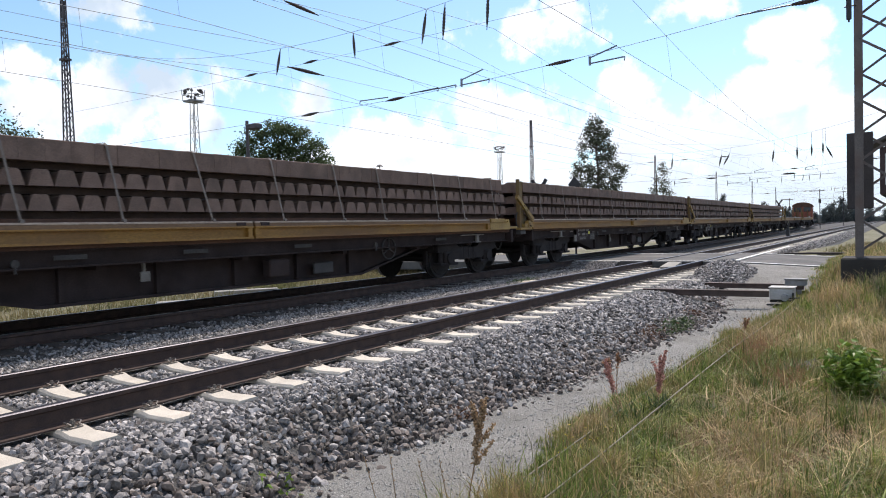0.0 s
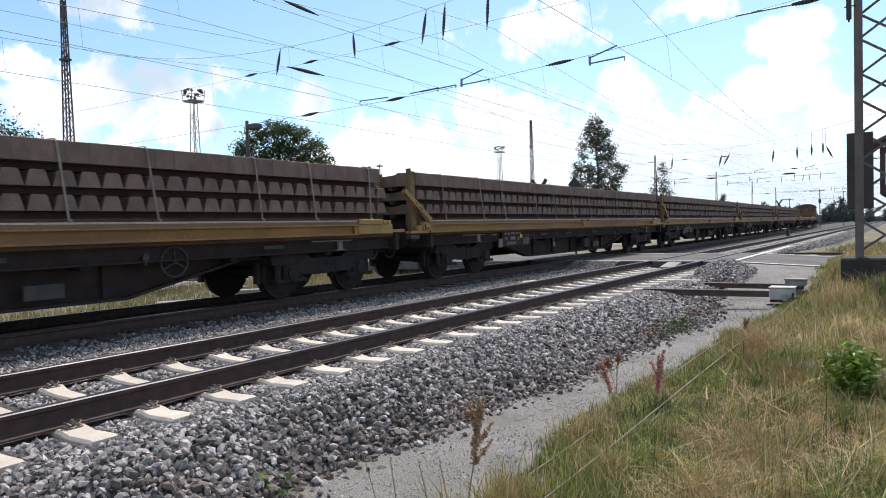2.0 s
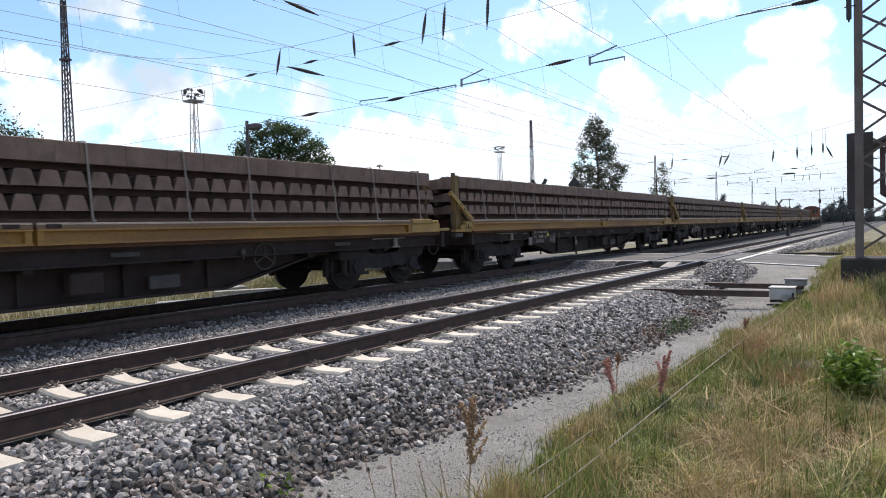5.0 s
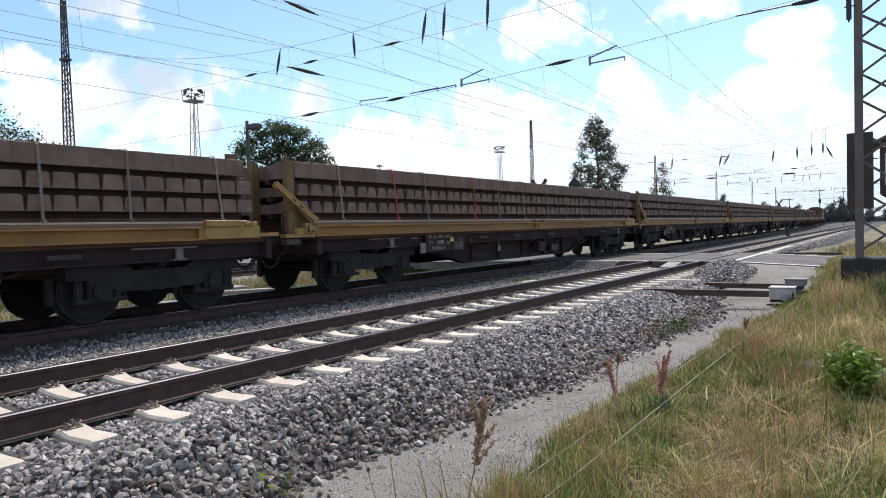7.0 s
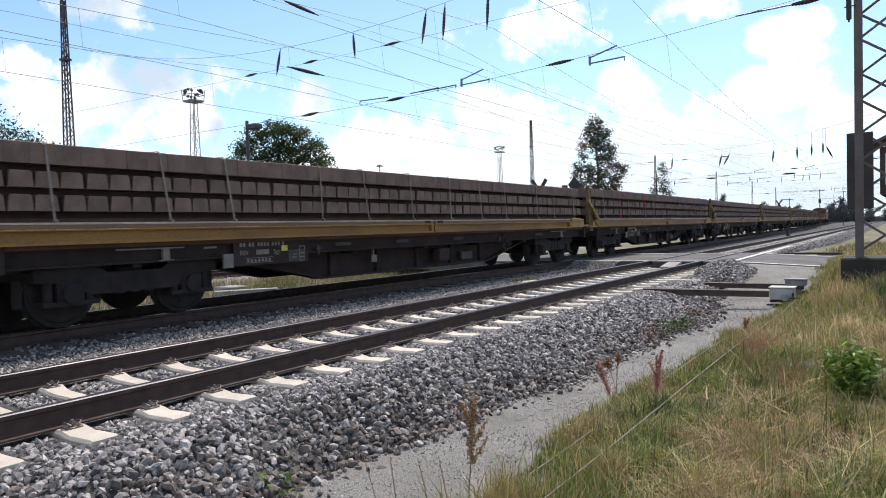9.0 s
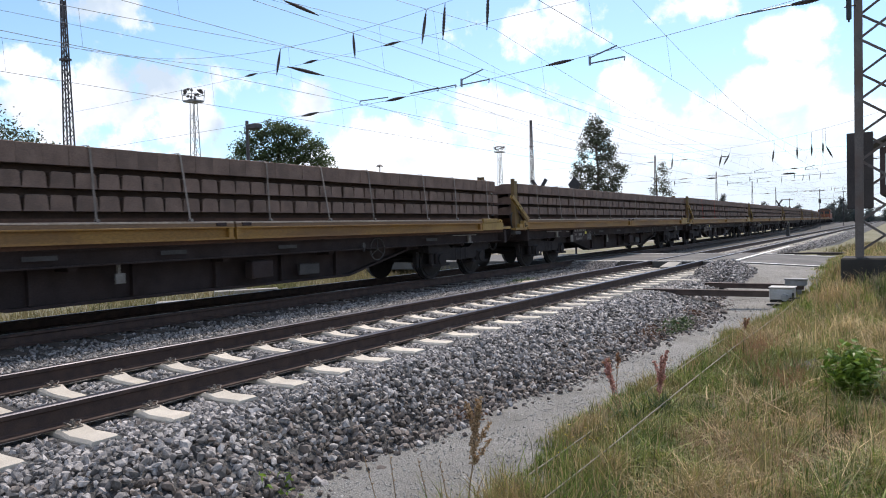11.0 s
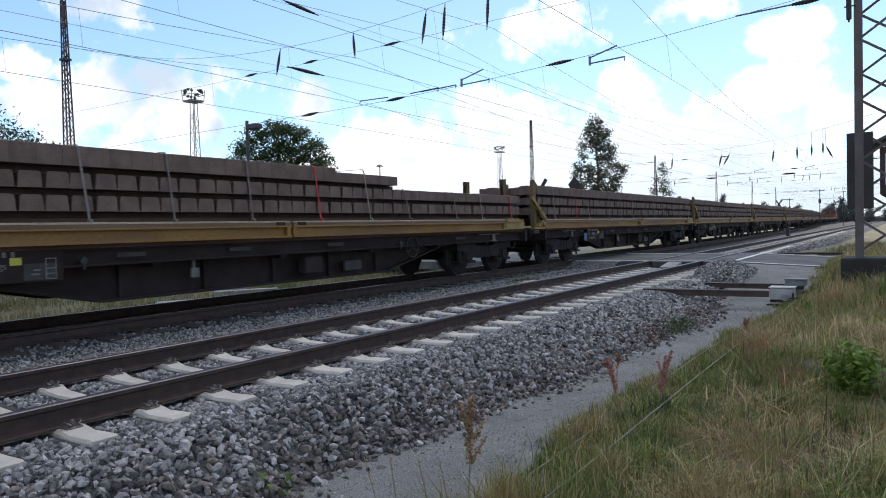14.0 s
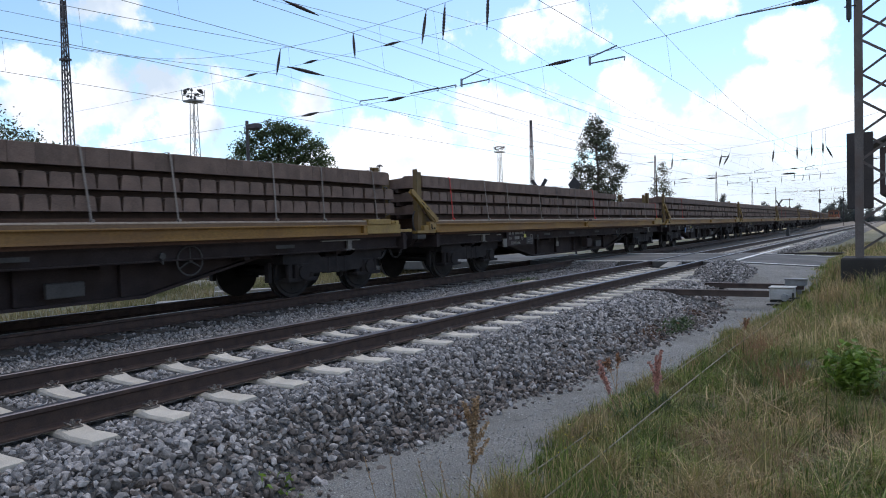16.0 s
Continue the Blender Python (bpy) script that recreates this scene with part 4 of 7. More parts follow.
    for x in (0.76, -0.44):
        bm = bmesh.new()
        box(bm, x - 0.07, x + 0.07, 17.99, 18.01, 1.12, 2.50)
        box(bm, x - 0.07, x - 0.05, 17.87, 17.99, 1.12, 2.50)
        box(bm, x + 0.05, x + 0.07, 17.87, 17.99, 1.12, 2.44)
        part("end_stanchion", bm, M["yellow_dark"], w)
    # gusset between the post and the beam's foot
    for s in (-1, 1):
        bm = bmesh.new()
        prism(bm, [(0.07, 1.14), (0.07, 1.56), (0.16, 1.56), (0.46, 1.33), (0.46, 1.14)], s * 1.22, s * 1.235, axis="x")
        box(bm, s * 1.22, s * 1.29, 0.07, 0.09, 1.14, 1.56)
        part("gusset", bm, M["yellow_dark"], w)
        # a dark bar in place of a shaded opening in the foot
        foot_slot_shade = bmesh.new()
        box(foot_slot_shade, s * 1.405, s * 1.412, 0.235, 0.265, 1.19, 1.27)
        part("slot", foot_slot_shade, M["bogie"], w)
    # hoses, couplings and buffers
    for y, f in ((0.6, -1), (18.22, 1)):
        for x in (-0.875, 0.875):
            bm = bmesh.new()
            rod(bm, (x, y, 0.99), (x, y + f * 0.55, 0.99), 0.085, seg=12)
            rod(bm, (x, y + f * 0.55, 0.99), (x, y + f * 0.595, 0.99), 0.22, 0.20, seg=18)
            rod(bm, (x, y, 0.99), (x, y + f * 0.3, 0.99), 0.12, seg=12)
            part("buffer", bm, M["frame"], w)
        bm = bmesh.new()
        rod(bm, (0, y, 0.98), (0, y + f * 0.6, 0.95), 0.05, seg=8)
        rod(bm, (0.05, y + f * 0.2, 0.97), (0.05, y + f * 0.45, 0.68), 0.03, seg=6)
        part("coupling", bm, M["black"], w)
        for x in (0.35, -0.35):
            tube("brake_hose", [(x, y + f * (0.05 + 0.25 * (1 - math.cos(math.pi * k / 8))), 0.88 - 0.34 * math.sin(math.pi * k / 8)) for k in range(9)], 0.024, M["black"], w)
    # data panel, labels, brake gear
    bm = bmesh.new()
    box(bm, 1.16, 1.18, 4.10, 5.72, 0.62, 1.02)
    panel = part("data_panel", bm, M["frame"], w, at=pose(0.05, -0.08, 0.035))
    for name, y0, y1, z0, z1, m in (("label", 4.55, 4.82, 0.79, 0.87, "chalk"), ("label", 5.10, 5.23, 0.83, 0.92, "label_yellow"), ("chalk_board", 5.25, 5.62, 0.64, 0.84, "plate")):
        bm = bmesh.new()
        box(bm, 1.18, 1.187, y0, y1, z0, z1)
        part(name, bm, M[m], panel)
    bm = bmesh.new()
    for y0, z0, wide, tall in ((5.50, 0.64, 0.012, 0.26), (5.62, 0.64, 0.012, 0.26), (5.50, 0.64, 0.13, 0.012), (5.50, 0.705, 0.13, 0.012), (5.50, 0.77, 0.13, 0.012), (5.50, 0.89, 0.13, 0.012), (5.33, 0.70, 0.10, 0.02), (5.36, 0.75, 0.08, 0.02)):
        box(bm, 1.187, 1.190, y0, y0 + wide, z0, z0 + tall)
    part("table_frame", bm, M["chalk"], panel)
    bm = bmesh.new()
    y = 4.22
    for gap in (0, 0, 0.05, 0, 0.05, 0, 0, 0, 0.04, 0, 0, 0.03):
        y += gap
        box(bm, 1.18, 1.184, y, y + 0.042, 0.925, 0.99)
        y += 0.066
    for k in range(7):
        box(bm, 1.18, 1.184, 4.36 + k * 0.075, 4.40 + k * 0.075, 0.675, 0.72)
    for z in (0.66, 0.735):
        box(bm, 1.18, 1.184, 4.33, 4.90, z, z + 0.008)
    box(bm, 1.18, 1.184, 3.55, 3.78, 0.925, 0.955)
    for k in range(4):
        box(bm, 1.187, 1.190, 4.58 + k * 0.058, 4.615 + k * 0.058, 0.80, 0.86)
    tagged(part("faded_lettering", bm, M["chalk"], panel, "faded white stencilled marks"), kind="stuff")
    for text, y in (("RIV", 4.22), ("Sgs", 4.92)):
        cu = bpy.data.curves.new("stencil_word", "FONT")
        cu.body, cu.size, cu.extrude = text, 0.115, 0.002
        cu.materials.append(M["chalk"])
        word = new("stencil_word", cu)
        word.parent = panel
        word.matrix_basis = pose(1.183, y, 0.79) @ Matrix(((0, 0, 1, 0), (1, 0, 0, 0), (0, 1, 0, 0), (0, 0, 0, 1)))
    bm = bmesh.new()
    box(bm, 1.205, 1.235, 3.82, 4.01, 0.64, 0.86)
    part("label_holder", bm, M["chalk"], w, "dull pale paper holder")
    for y, f in ((2.85, 1), (16.6, 1)):
        bm = bmesh.new()
        box(bm, 1.17, 1.21, y - 0.75, y + 0.3, 0.985, 1.005)
        box(bm, 1.16, 1.21, y - 0.05, y + 0.06, 0.83, 0.985)
        box(bm, 1.14, 1.22, y - 0.12, y + 0.12, 0.80, 0.83)
        part("step_bracket", bm, M["chalk"], w, "dirty pale bracket")
    bm = bmesh.new()
    c = Vector((1.16, 13.1, 0.79))
    rim = []
    for k in range(20):
        a0 = 2 * math.pi * k / 20
        rim.append([bm.verts.new(c + Vector((0.014 * math.sin(u), (0.22 + 0.014 * math.cos(u)) * math.cos(a0), (0.22 + 0.014 * math.cos(u)) * math.sin(a0)))) for u in (j * math.pi / 3 for j in range(6))])
    for k in range(20):
        for j in range(6):
            bm.faces.new((rim[k][j], rim[(k + 1) % 20][j], rim[(k + 1) % 20][(j + 1) % 6], rim[k][(j + 1) % 6]))
    bmesh.ops.recalc_face_normals(bm, faces=bm.faces[:])
    for k in range(3):
        a0 = math.pi / 2 + 2 * math.pi * k / 3
        rod(bm, c, c + Vector((0, 0.22 * math.cos(a0), 0.22 * math.sin(a0))), 0.012, seg=5)
    rod(bm, c - Vector((0.3, 0, 0)), c + Vector((0.02, 0, 0)), 0.03, seg=6)
    part("brake_wheel", bm, M["plate"], w, "grey spoked hand-brake wheel")
    bm = bmesh.new()
    rod(bm, (0.55, 6.9, 0.55), (0.55, 7.9, 0.55), 0.19, seg=14)
    part("air_tank", bm, M["frame"], w)
    bm = bmesh.new()
    box(bm, 0.95, 1.15, 9.9, 10.35, 0.42, 0.72, 0.02)
    part("brake_cylinder", bm, M["frame"], w)
    bm = bmesh.new()
    box(bm, 0.93, 1.0, 11.1, 11.6, 0.40, 0.60, 0.01)
    part("load_changeover_box", bm, M["plate"], w)
    bm = bmesh.new()
    box(bm, 1.02, 1.05, 7.62, 7.76, 0.53, 0.67)
    box(bm, 1.0, 1.04, 7.66, 7.70, 0.67, 1.0)
    part("lever_plate", bm, M["chalk"], w, "dull pale lever plate")
    for y in (6.35, 8.2, 10.4, 14.73):
        bm = bmesh.new()
        box(bm, 1.222, 1.23, y, y + 0.42, 0.90, 0.96)
        part("stencil_plate", bm, M["plate"], w)
    for y in (5.9, 12.6):
        bm = bmesh.new()
        rod(bm, (1.21, y, 0.88), (1.24, y, 0.88), 0.05, seg=10)
        rod(bm, (1.23, y, 0.86), (1.23, y, 0.76), 0.018, seg=6)
        part("lashing_ring", bm, M["plate"], w)


def build_wagon():
    w = thing("flat_wagon", "flat works wagon with weathered yellow crane-rail beams and dark underframe", "railway wagon", group="wagons of the train")
    wagon_parts(w)
    frame_me, set_me = bogie_frame_mesh(), wheelset_mesh()
    for y in BOGIES:
        b = part("bogie", frame_me, None, w, at=pose(0, y, 0))
        for a in (-0.9, 0.9):
            part("wheelset", set_me, None, b, at=pose(0, a, 0.46))
    return w


LOAD_LONG, LOAD_MID = 1.9, 0.35         # the loaded sleepers are short, and lie along the near side


def strap_bm(y, lean, top, jitter):
    """A lashing strap over the load: up the near side, across, and down the far side."""
    bm = bmesh.new()
    pts = [(1.36, y, 1.38), (1.345, y - lean * 0.55, 0.5 * (1.4 + top)), (1.325, y - lean, top - 0.03), (1.29, y - lean - 0.01, top + 0.008), (0.35, y - lean - 0.12 + jitter, top + 0.012),
           (-0.59, y - lean - 0.1, top + 0.008), (-0.64, y - lean, top - 0.03), (-1.36, y, 1.38)]
    for a, b in zip(pts, pts[1:]):
        side = Vector(b) - Vector(a)
        bar(bm, a, b, 0.030, 0.006, up=(1, 0, 0) if abs(side.z) > abs(side.x) else (0, 0, 1))
    rod(bm, (1.35, y, 1.385), (1.40, y, 1.385), 0.026, seg=8)
    return bm


BATTEN = {}


def batten_mesh(a, b):
    if (a, b) not in BATTEN:
        bm = bmesh.new()
        box(bm, -0.05, 0.05, a, b, 0.0, 0.085)
        BATTEN[a, b] = mesh_of("batten", bm, M["batten"])
    return BATTEN[a, b]


def build_stack(seed, kind, layers, red):
    """Sleepers stacked across a wagon in layers on battens. layers: (first y, last y, form, height) from the bottom up."""
    rng = random.Random(seed)
    st = thing("sleeper_stack", "stacked used concrete railway sleepers in three layers, strapped down", "sleeper load", group="sleeper loads on the wagons")
    base, step, pitch = (1.515, 0.303, 0.312) if kind == "tapered" else (1.51, 0.288, 0.312)
    body = SLEEPER_TAPERED if kind == "tapered" else SLEEPER_BLOCKY
    for k, (a, b) in enumerate(layers):
        z = base + k * step
        tall = (1.36 if kind == "tapered" else 1.26) if k == 2 else 1.0
        y = a + 0.15
        while y < b - 0.1:
            close = k == 2 or (len(layers) > 2 and k == 1 and y > layers[2][1])
            me = SLEEPER_TIGHT if close else body
            if close and k == 2 and 0 < b - y < 2.0 and b < 15:
                tall = 0.9
            ob = part("sleeper", me, None, st, at=pose(LOAD_MID + rng.uniform(-1, 1) * (0.006 if close else 0.02), y + rng.uniform(-1, 1) * (0.001 if close else 0.008), z, 0, 0, rng.uniform(-1, 1) * (0.05 if close else 0.3)))
            ob.scale.x, ob.scale.y = LOAD_LONG / 2.6, 1.022 if close else 1.0
            ob.scale.z = tall * (1 + (rng.uniform(-0.011, 0.011) if close else 0))
            y += (pitch if k < 2 else 0.309) + (0.04 if rng.random() < 0.02 and k == 2 else 0.0)
        for x in (-0.42, 0.12, 0.58, 1.04):
            part("batten", batten_mesh(a, b), None, st, at=pose(x, 0, z - 0.088))
    for i, y in enumerate(STRAPS):
        y += rng.uniform(-0.05, 0.05)
        full = layers[2][0] < y < layers[2][1]
        top = base + 2 * step + (0.282 if kind == "tapered" else 0.262) if full else base + step + 0.21
        part("strap", strap_bm(y, rng.uniform(0.12, 0.28) - (0.12 if seed >= 2 else 0.0), top, rng.uniform(-0.1, 0.1)), M["red_strap" if i in red else "strap"], st,
             "red lashing strap" if i in red else "grey lashing strap")
    return st


FULL = [(0.12, 17.85), (0.12, 17.85), (0.09, 17.78)]
STRAPS = (1.2, 2.85, 4.0, 5.95, 7.2, 8.6, 10.1, 11.5, 12.75, 14.65, 15.8, 17.3)
STACKS = {
    "a": build_stack(1, "tapered", FULL, ()),
    "b": build_stack(2, "tapered", FULL, ()),
    "c": build_stack(3, "tapered", FULL, (1, 3)),
    "d": build_stack(4, "blocky", FULL, ()),
    "e": build_stack(5, "blocky", FULL, (1,)),
    "f": build_stack(6, "blocky", [(0.12, 17.85), (0.12, 17.85), (0.09, 12.55)], (0, 6, 11)),
}
tagged(STACKS["f"], "stacked used concrete sleepers, the top layer only part of the length")
USE = {-4: "", -3: "", -2: "b", -1: "a", 0: "a", 1: "a", 2: "b", 3: "c", 4: "d", 5: "e", 6: "f", 7: "d"}
WAGONS = {}
LOADS = {}


def rear_of(k):
    """Where the rear buffers of wagon k stand at the start."""
    return FIRST_REAR - LENGTH * k + {0: 0.05, 1: 0.07, 2: 0.07, 3: 0.02, 4: 0.08, 5: 0.02, 6: 0.0, 7: 0.02}.get(k, 0.05)


def build_train():
    first = build_wagon()
    used = set()
    for k in range(-4, 8):
        at = on_track(rear_of(k))
        if k == -4:
            first.matrix_basis = at
            WAGONS[k] = first
        else:
            WAGONS[k] = copy_thing(first, at)
        if not USE[k]:                                     # the foremost wagons run empty
            continue
        s = STACKS[USE[k]]
        if USE[k] in used:
            LOADS[k] = copy_thing(s, at)
        else:
            s.matrix_basis = at
            used.add(USE[k])
            LOADS[k] = s


def build_blue_plate():
    """A blue plate on the side of the fifth wagon, where the others carry a pale paper holder."""
    bm = bmesh.new()
    box(bm, 1.238, 1.248, 3.74, 3.99, 0.68, 0.90, 0.003)
    part("plate", bm, M["blue"], WAGONS[5], "faded blue plate")


def build_machine():
    """The orange-red shunting locomotive at the head of the train, seen from behind."""
    v = thing("locomotive", "orange-red diesel locomotive with a rounded cab, hauling the train", "locomotive")
    bm = bmesh.new()
    box(bm, -1.35, 1.35, 0.4, 12.2, 0.85, 1.15, 0.02)
    part("underframe", bm, M["frame"], v)

    def hull(half, eaves, crown, low):
        arch = [(half * math.cos(math.pi * k / 12), eaves + (crown - eaves) * math.sin(math.pi * k / 12)) for k in range(13)]
        return [(half, low)] + arch + [(-half, low)]
    bm = bmesh.new()
    prism(bm, hull(1.3, 2.75, 3.55, 1.15), 0.8, 4.2)
    part("cab", bm, M["orange"], v)
    bm = bmesh.new()
    prism(bm, hull(1.0, 2.3, 2.75, 1.15), 4.2, 11.8)
    part("bonnet", bm, M["orange"], v)
    bm = bmesh.new()
    prism(bm, hull(1.36, 3.0, 3.62, 2.95), 0.7, 4.3)
    part("roof", bm, M["rust"], v)
    for x in (-0.62, 0.62):
        bm = bmesh.new()
        box(bm, x - 0.45, x + 0.45, 0.78, 0.81, 2.25, 2.9, 0.01)
        part("window", bm, M["glass"], v)
    for y in (1.2, 2.7):
        bm = bmesh.new()
        box(bm, 1.29, 1.312, y, y + 1.0, 2.2, 2.85, 0.008)
        part("window", bm, M["glass"], v)
    for x in (-0.9, 0.9):
        bm = bmesh.new()
        rod(bm, (x, 0.82, 1.5), (x, 0.74, 1.5), 0.12, seg=12)
        part("headlight", bm, M["white"], v, "dull round headlight")
        bm = bmesh.new()
        rod(bm, (x, 0.4, 0.99), (x, -0.15, 0.99), 0.1, seg=10)
        rod(bm, (x, -0.15, 0.99), (x, -0.2, 0.99), 0.22, seg=14)
        part("buffer", bm, M["frame"], v)
    fr, ws = bogie_frame_mesh(), wheelset_mesh()
    for y in (2.45, 9.8):
        b = part("bogie", fr, None, v, at=pose(0, y, 0))
        for a in (-0.9, 0.9):
            part("wheelset", ws, None, b, at=pose(0, a, 0.46))
    v.matrix_basis = on_track(MACHINE_REAR)
    return v


build_train()
build_blue_plate()
MACHINE = build_machine()


# ---- level crossing ----
def build_crossing():
    y0, y1 = 21.1, 26.6
    for name, prof in (("road", [(-2.0, -0.62), (-2.0, -0.14), (-4.05, -0.03), (-4.05, -0.62)]), ("road", [(8.0, -0.75), (8.0, -0.5), (-2.0, -0.144), (-2.0, -0.75)]),
                       ("road", [(-7.45, -0.3), (-7.45, -0.03), (-9.05, -0.03), (-9.05, -0.3)]), ("road", [(-10.85, -0.3), (-10.85, -0.03), (-40.0, -0.3), (-40.0, -0.7)])):
        bm = bmesh.new()
        prism(bm, prof, y0, y1)
        tagged(part(name, bm, M["asphalt"]), "worn grey service road over the tracks", "road", kind="structure")
    for x0, x1 in ((-4.9, -4.06), (-6.40, -5.06), (-7.44, -6.57), (-10.62, -9.28)):
        slab = thing("crossing_slab", "grey concrete crossing slabs between the rails", "crossing slab", kind="structure")
        n = 5
        for i in range(n):
            bm = bmesh.new()
            d = (y1 - y0) / n
            box(bm, x0, x1, y0 + i * d + 0.008, y0 + (i + 1) * d - 0.008, -0.2, -0.018, 0.01)
            part("slab", bm, M["asphalt"], slab)
    for x0, x1, z0, z1 in ((-4.06, -2.0, -0.03, -0.14), (-2.0, 8.0, -0.14, -0.5), (-9.0, -7.45, -0.03, -0.03)):
        for y in (y0 + 0.05, y1 - 0.15):
            bm = bmesh.new()
            prism(bm, [(x0, z0 + 0.004), (x1, z1 + 0.004), (x1, z1 + 0.012), (x0, z0 + 0.012)], y, y + 0.15)
            tagged(part("road_line", bm, M["line"]), "white painted edge line of the crossing", "road marking", kind="structure")
    for x0, x1 in ((-4.9, -4.06), (-6.40, -5.06), (-7.44, -6.57)):
        for y in (y0 + 0.04, y1 - 0.14):
            bm = bmesh.new()
            box(bm, x0, x1, y, y + 0.10, -0.016, -0.008)
            tagged(part("road_line", bm, M["line"]), "white painted edge line of the crossing", "road marking", kind="structure")
    bm = bmesh.new()
    box(bm, -4.12, -4.0, y0, y1 + 7, -0.02, -0.004)
    tagged(part("road_line", bm, M["line"]), "white line along the end of the crossing slabs", "road marking", kind="structure")
    bm = bmesh.new()
    prism(bm, [(20.2, -0.2), (20.2, -0.13), (21.08, -0.03), (21.08, -0.2)], -5.9, -5.5, axis="x")
    tagged(part("deflector_block", bm, M["concrete"]), "small grey ramp block between the rails", "track fitting")


build_crossing()


# ---- loose stone ----
def bed_height(x, y):
    t = np.array([toe_x(v) for v in y])
    s = np.clip((x - (-3.95)) / (t - (-3.95)), 0, 1)
    slope = -0.27 + s * (GROUND + 0.01 + 0.27)
    top = np.interp(x, [-8.0, -7.75, -7.2, -6.5, -5.73, -5.0, -4.3, -3.95], [-0.32, -0.30, -0.225, -0.215, -0.235, -0.215, -0.215, -0.27])
    return np.where(x > -3.95, slope, top)


def stones(name, x, y, z, size, mat, seed, label):
    """Many angular stones in one mesh."""
    rng = np.random.default_rng(seed)
    n = len(x)
    bm = bmesh.new()
    bmesh.ops.create_icosphere(bm, subdivisions=1, radius=1.0)
    ball = np.array([v.co[:] for v in bm.verts])
    tris = np.array([[v.index for v in f.verts] for f in bm.faces])
    bm.free()
    k = len(ball)
    v = ball[None] * (0.98 + 0.62 * (rng.random((n, k, 1)) - 0.5)) + 0.34 * (rng.random((n, k, 3)) - 0.5)
    v = v * (np.array([1.16, 0.82, 0.66]) + 0.36 * (rng.random((n, 1, 3)) - 0.5)) * (size[:, None, None] * 0.5)
    q = rng.normal(size=(n, 4))
    q[:, 1:3] *= 0.7
    q /= np.linalg.norm(q, axis=1, keepdims=True)
    w, a, b, c = q.T
    rot = np.stack([np.stack([1 - 2 * (b * b + c * c), 2 * (a * b - c * w), 2 * (a * c + b * w)], -1),
                    np.stack([2 * (a * b + c * w), 1 - 2 * (a * a + c * c), 2 * (b * c - a * w)], -1),
                    np.stack([2 * (a * c - b * w), 2 * (b * c + a * w), 1 - 2 * (a * a + b * b)], -1)], 1)
    v = np.einsum("nij,nkj->nki", rot, v) + np.stack([x, y, z], -1)[:, None, :]
    f = tris[None] + (np.arange(n) * k)[:, None, None]
    ob = new(name, raw_mesh(name, v.reshape(-1, 3), f.reshape(-1, 3), mat))
    return tagged(ob, label, "gravel", kind="stuff")


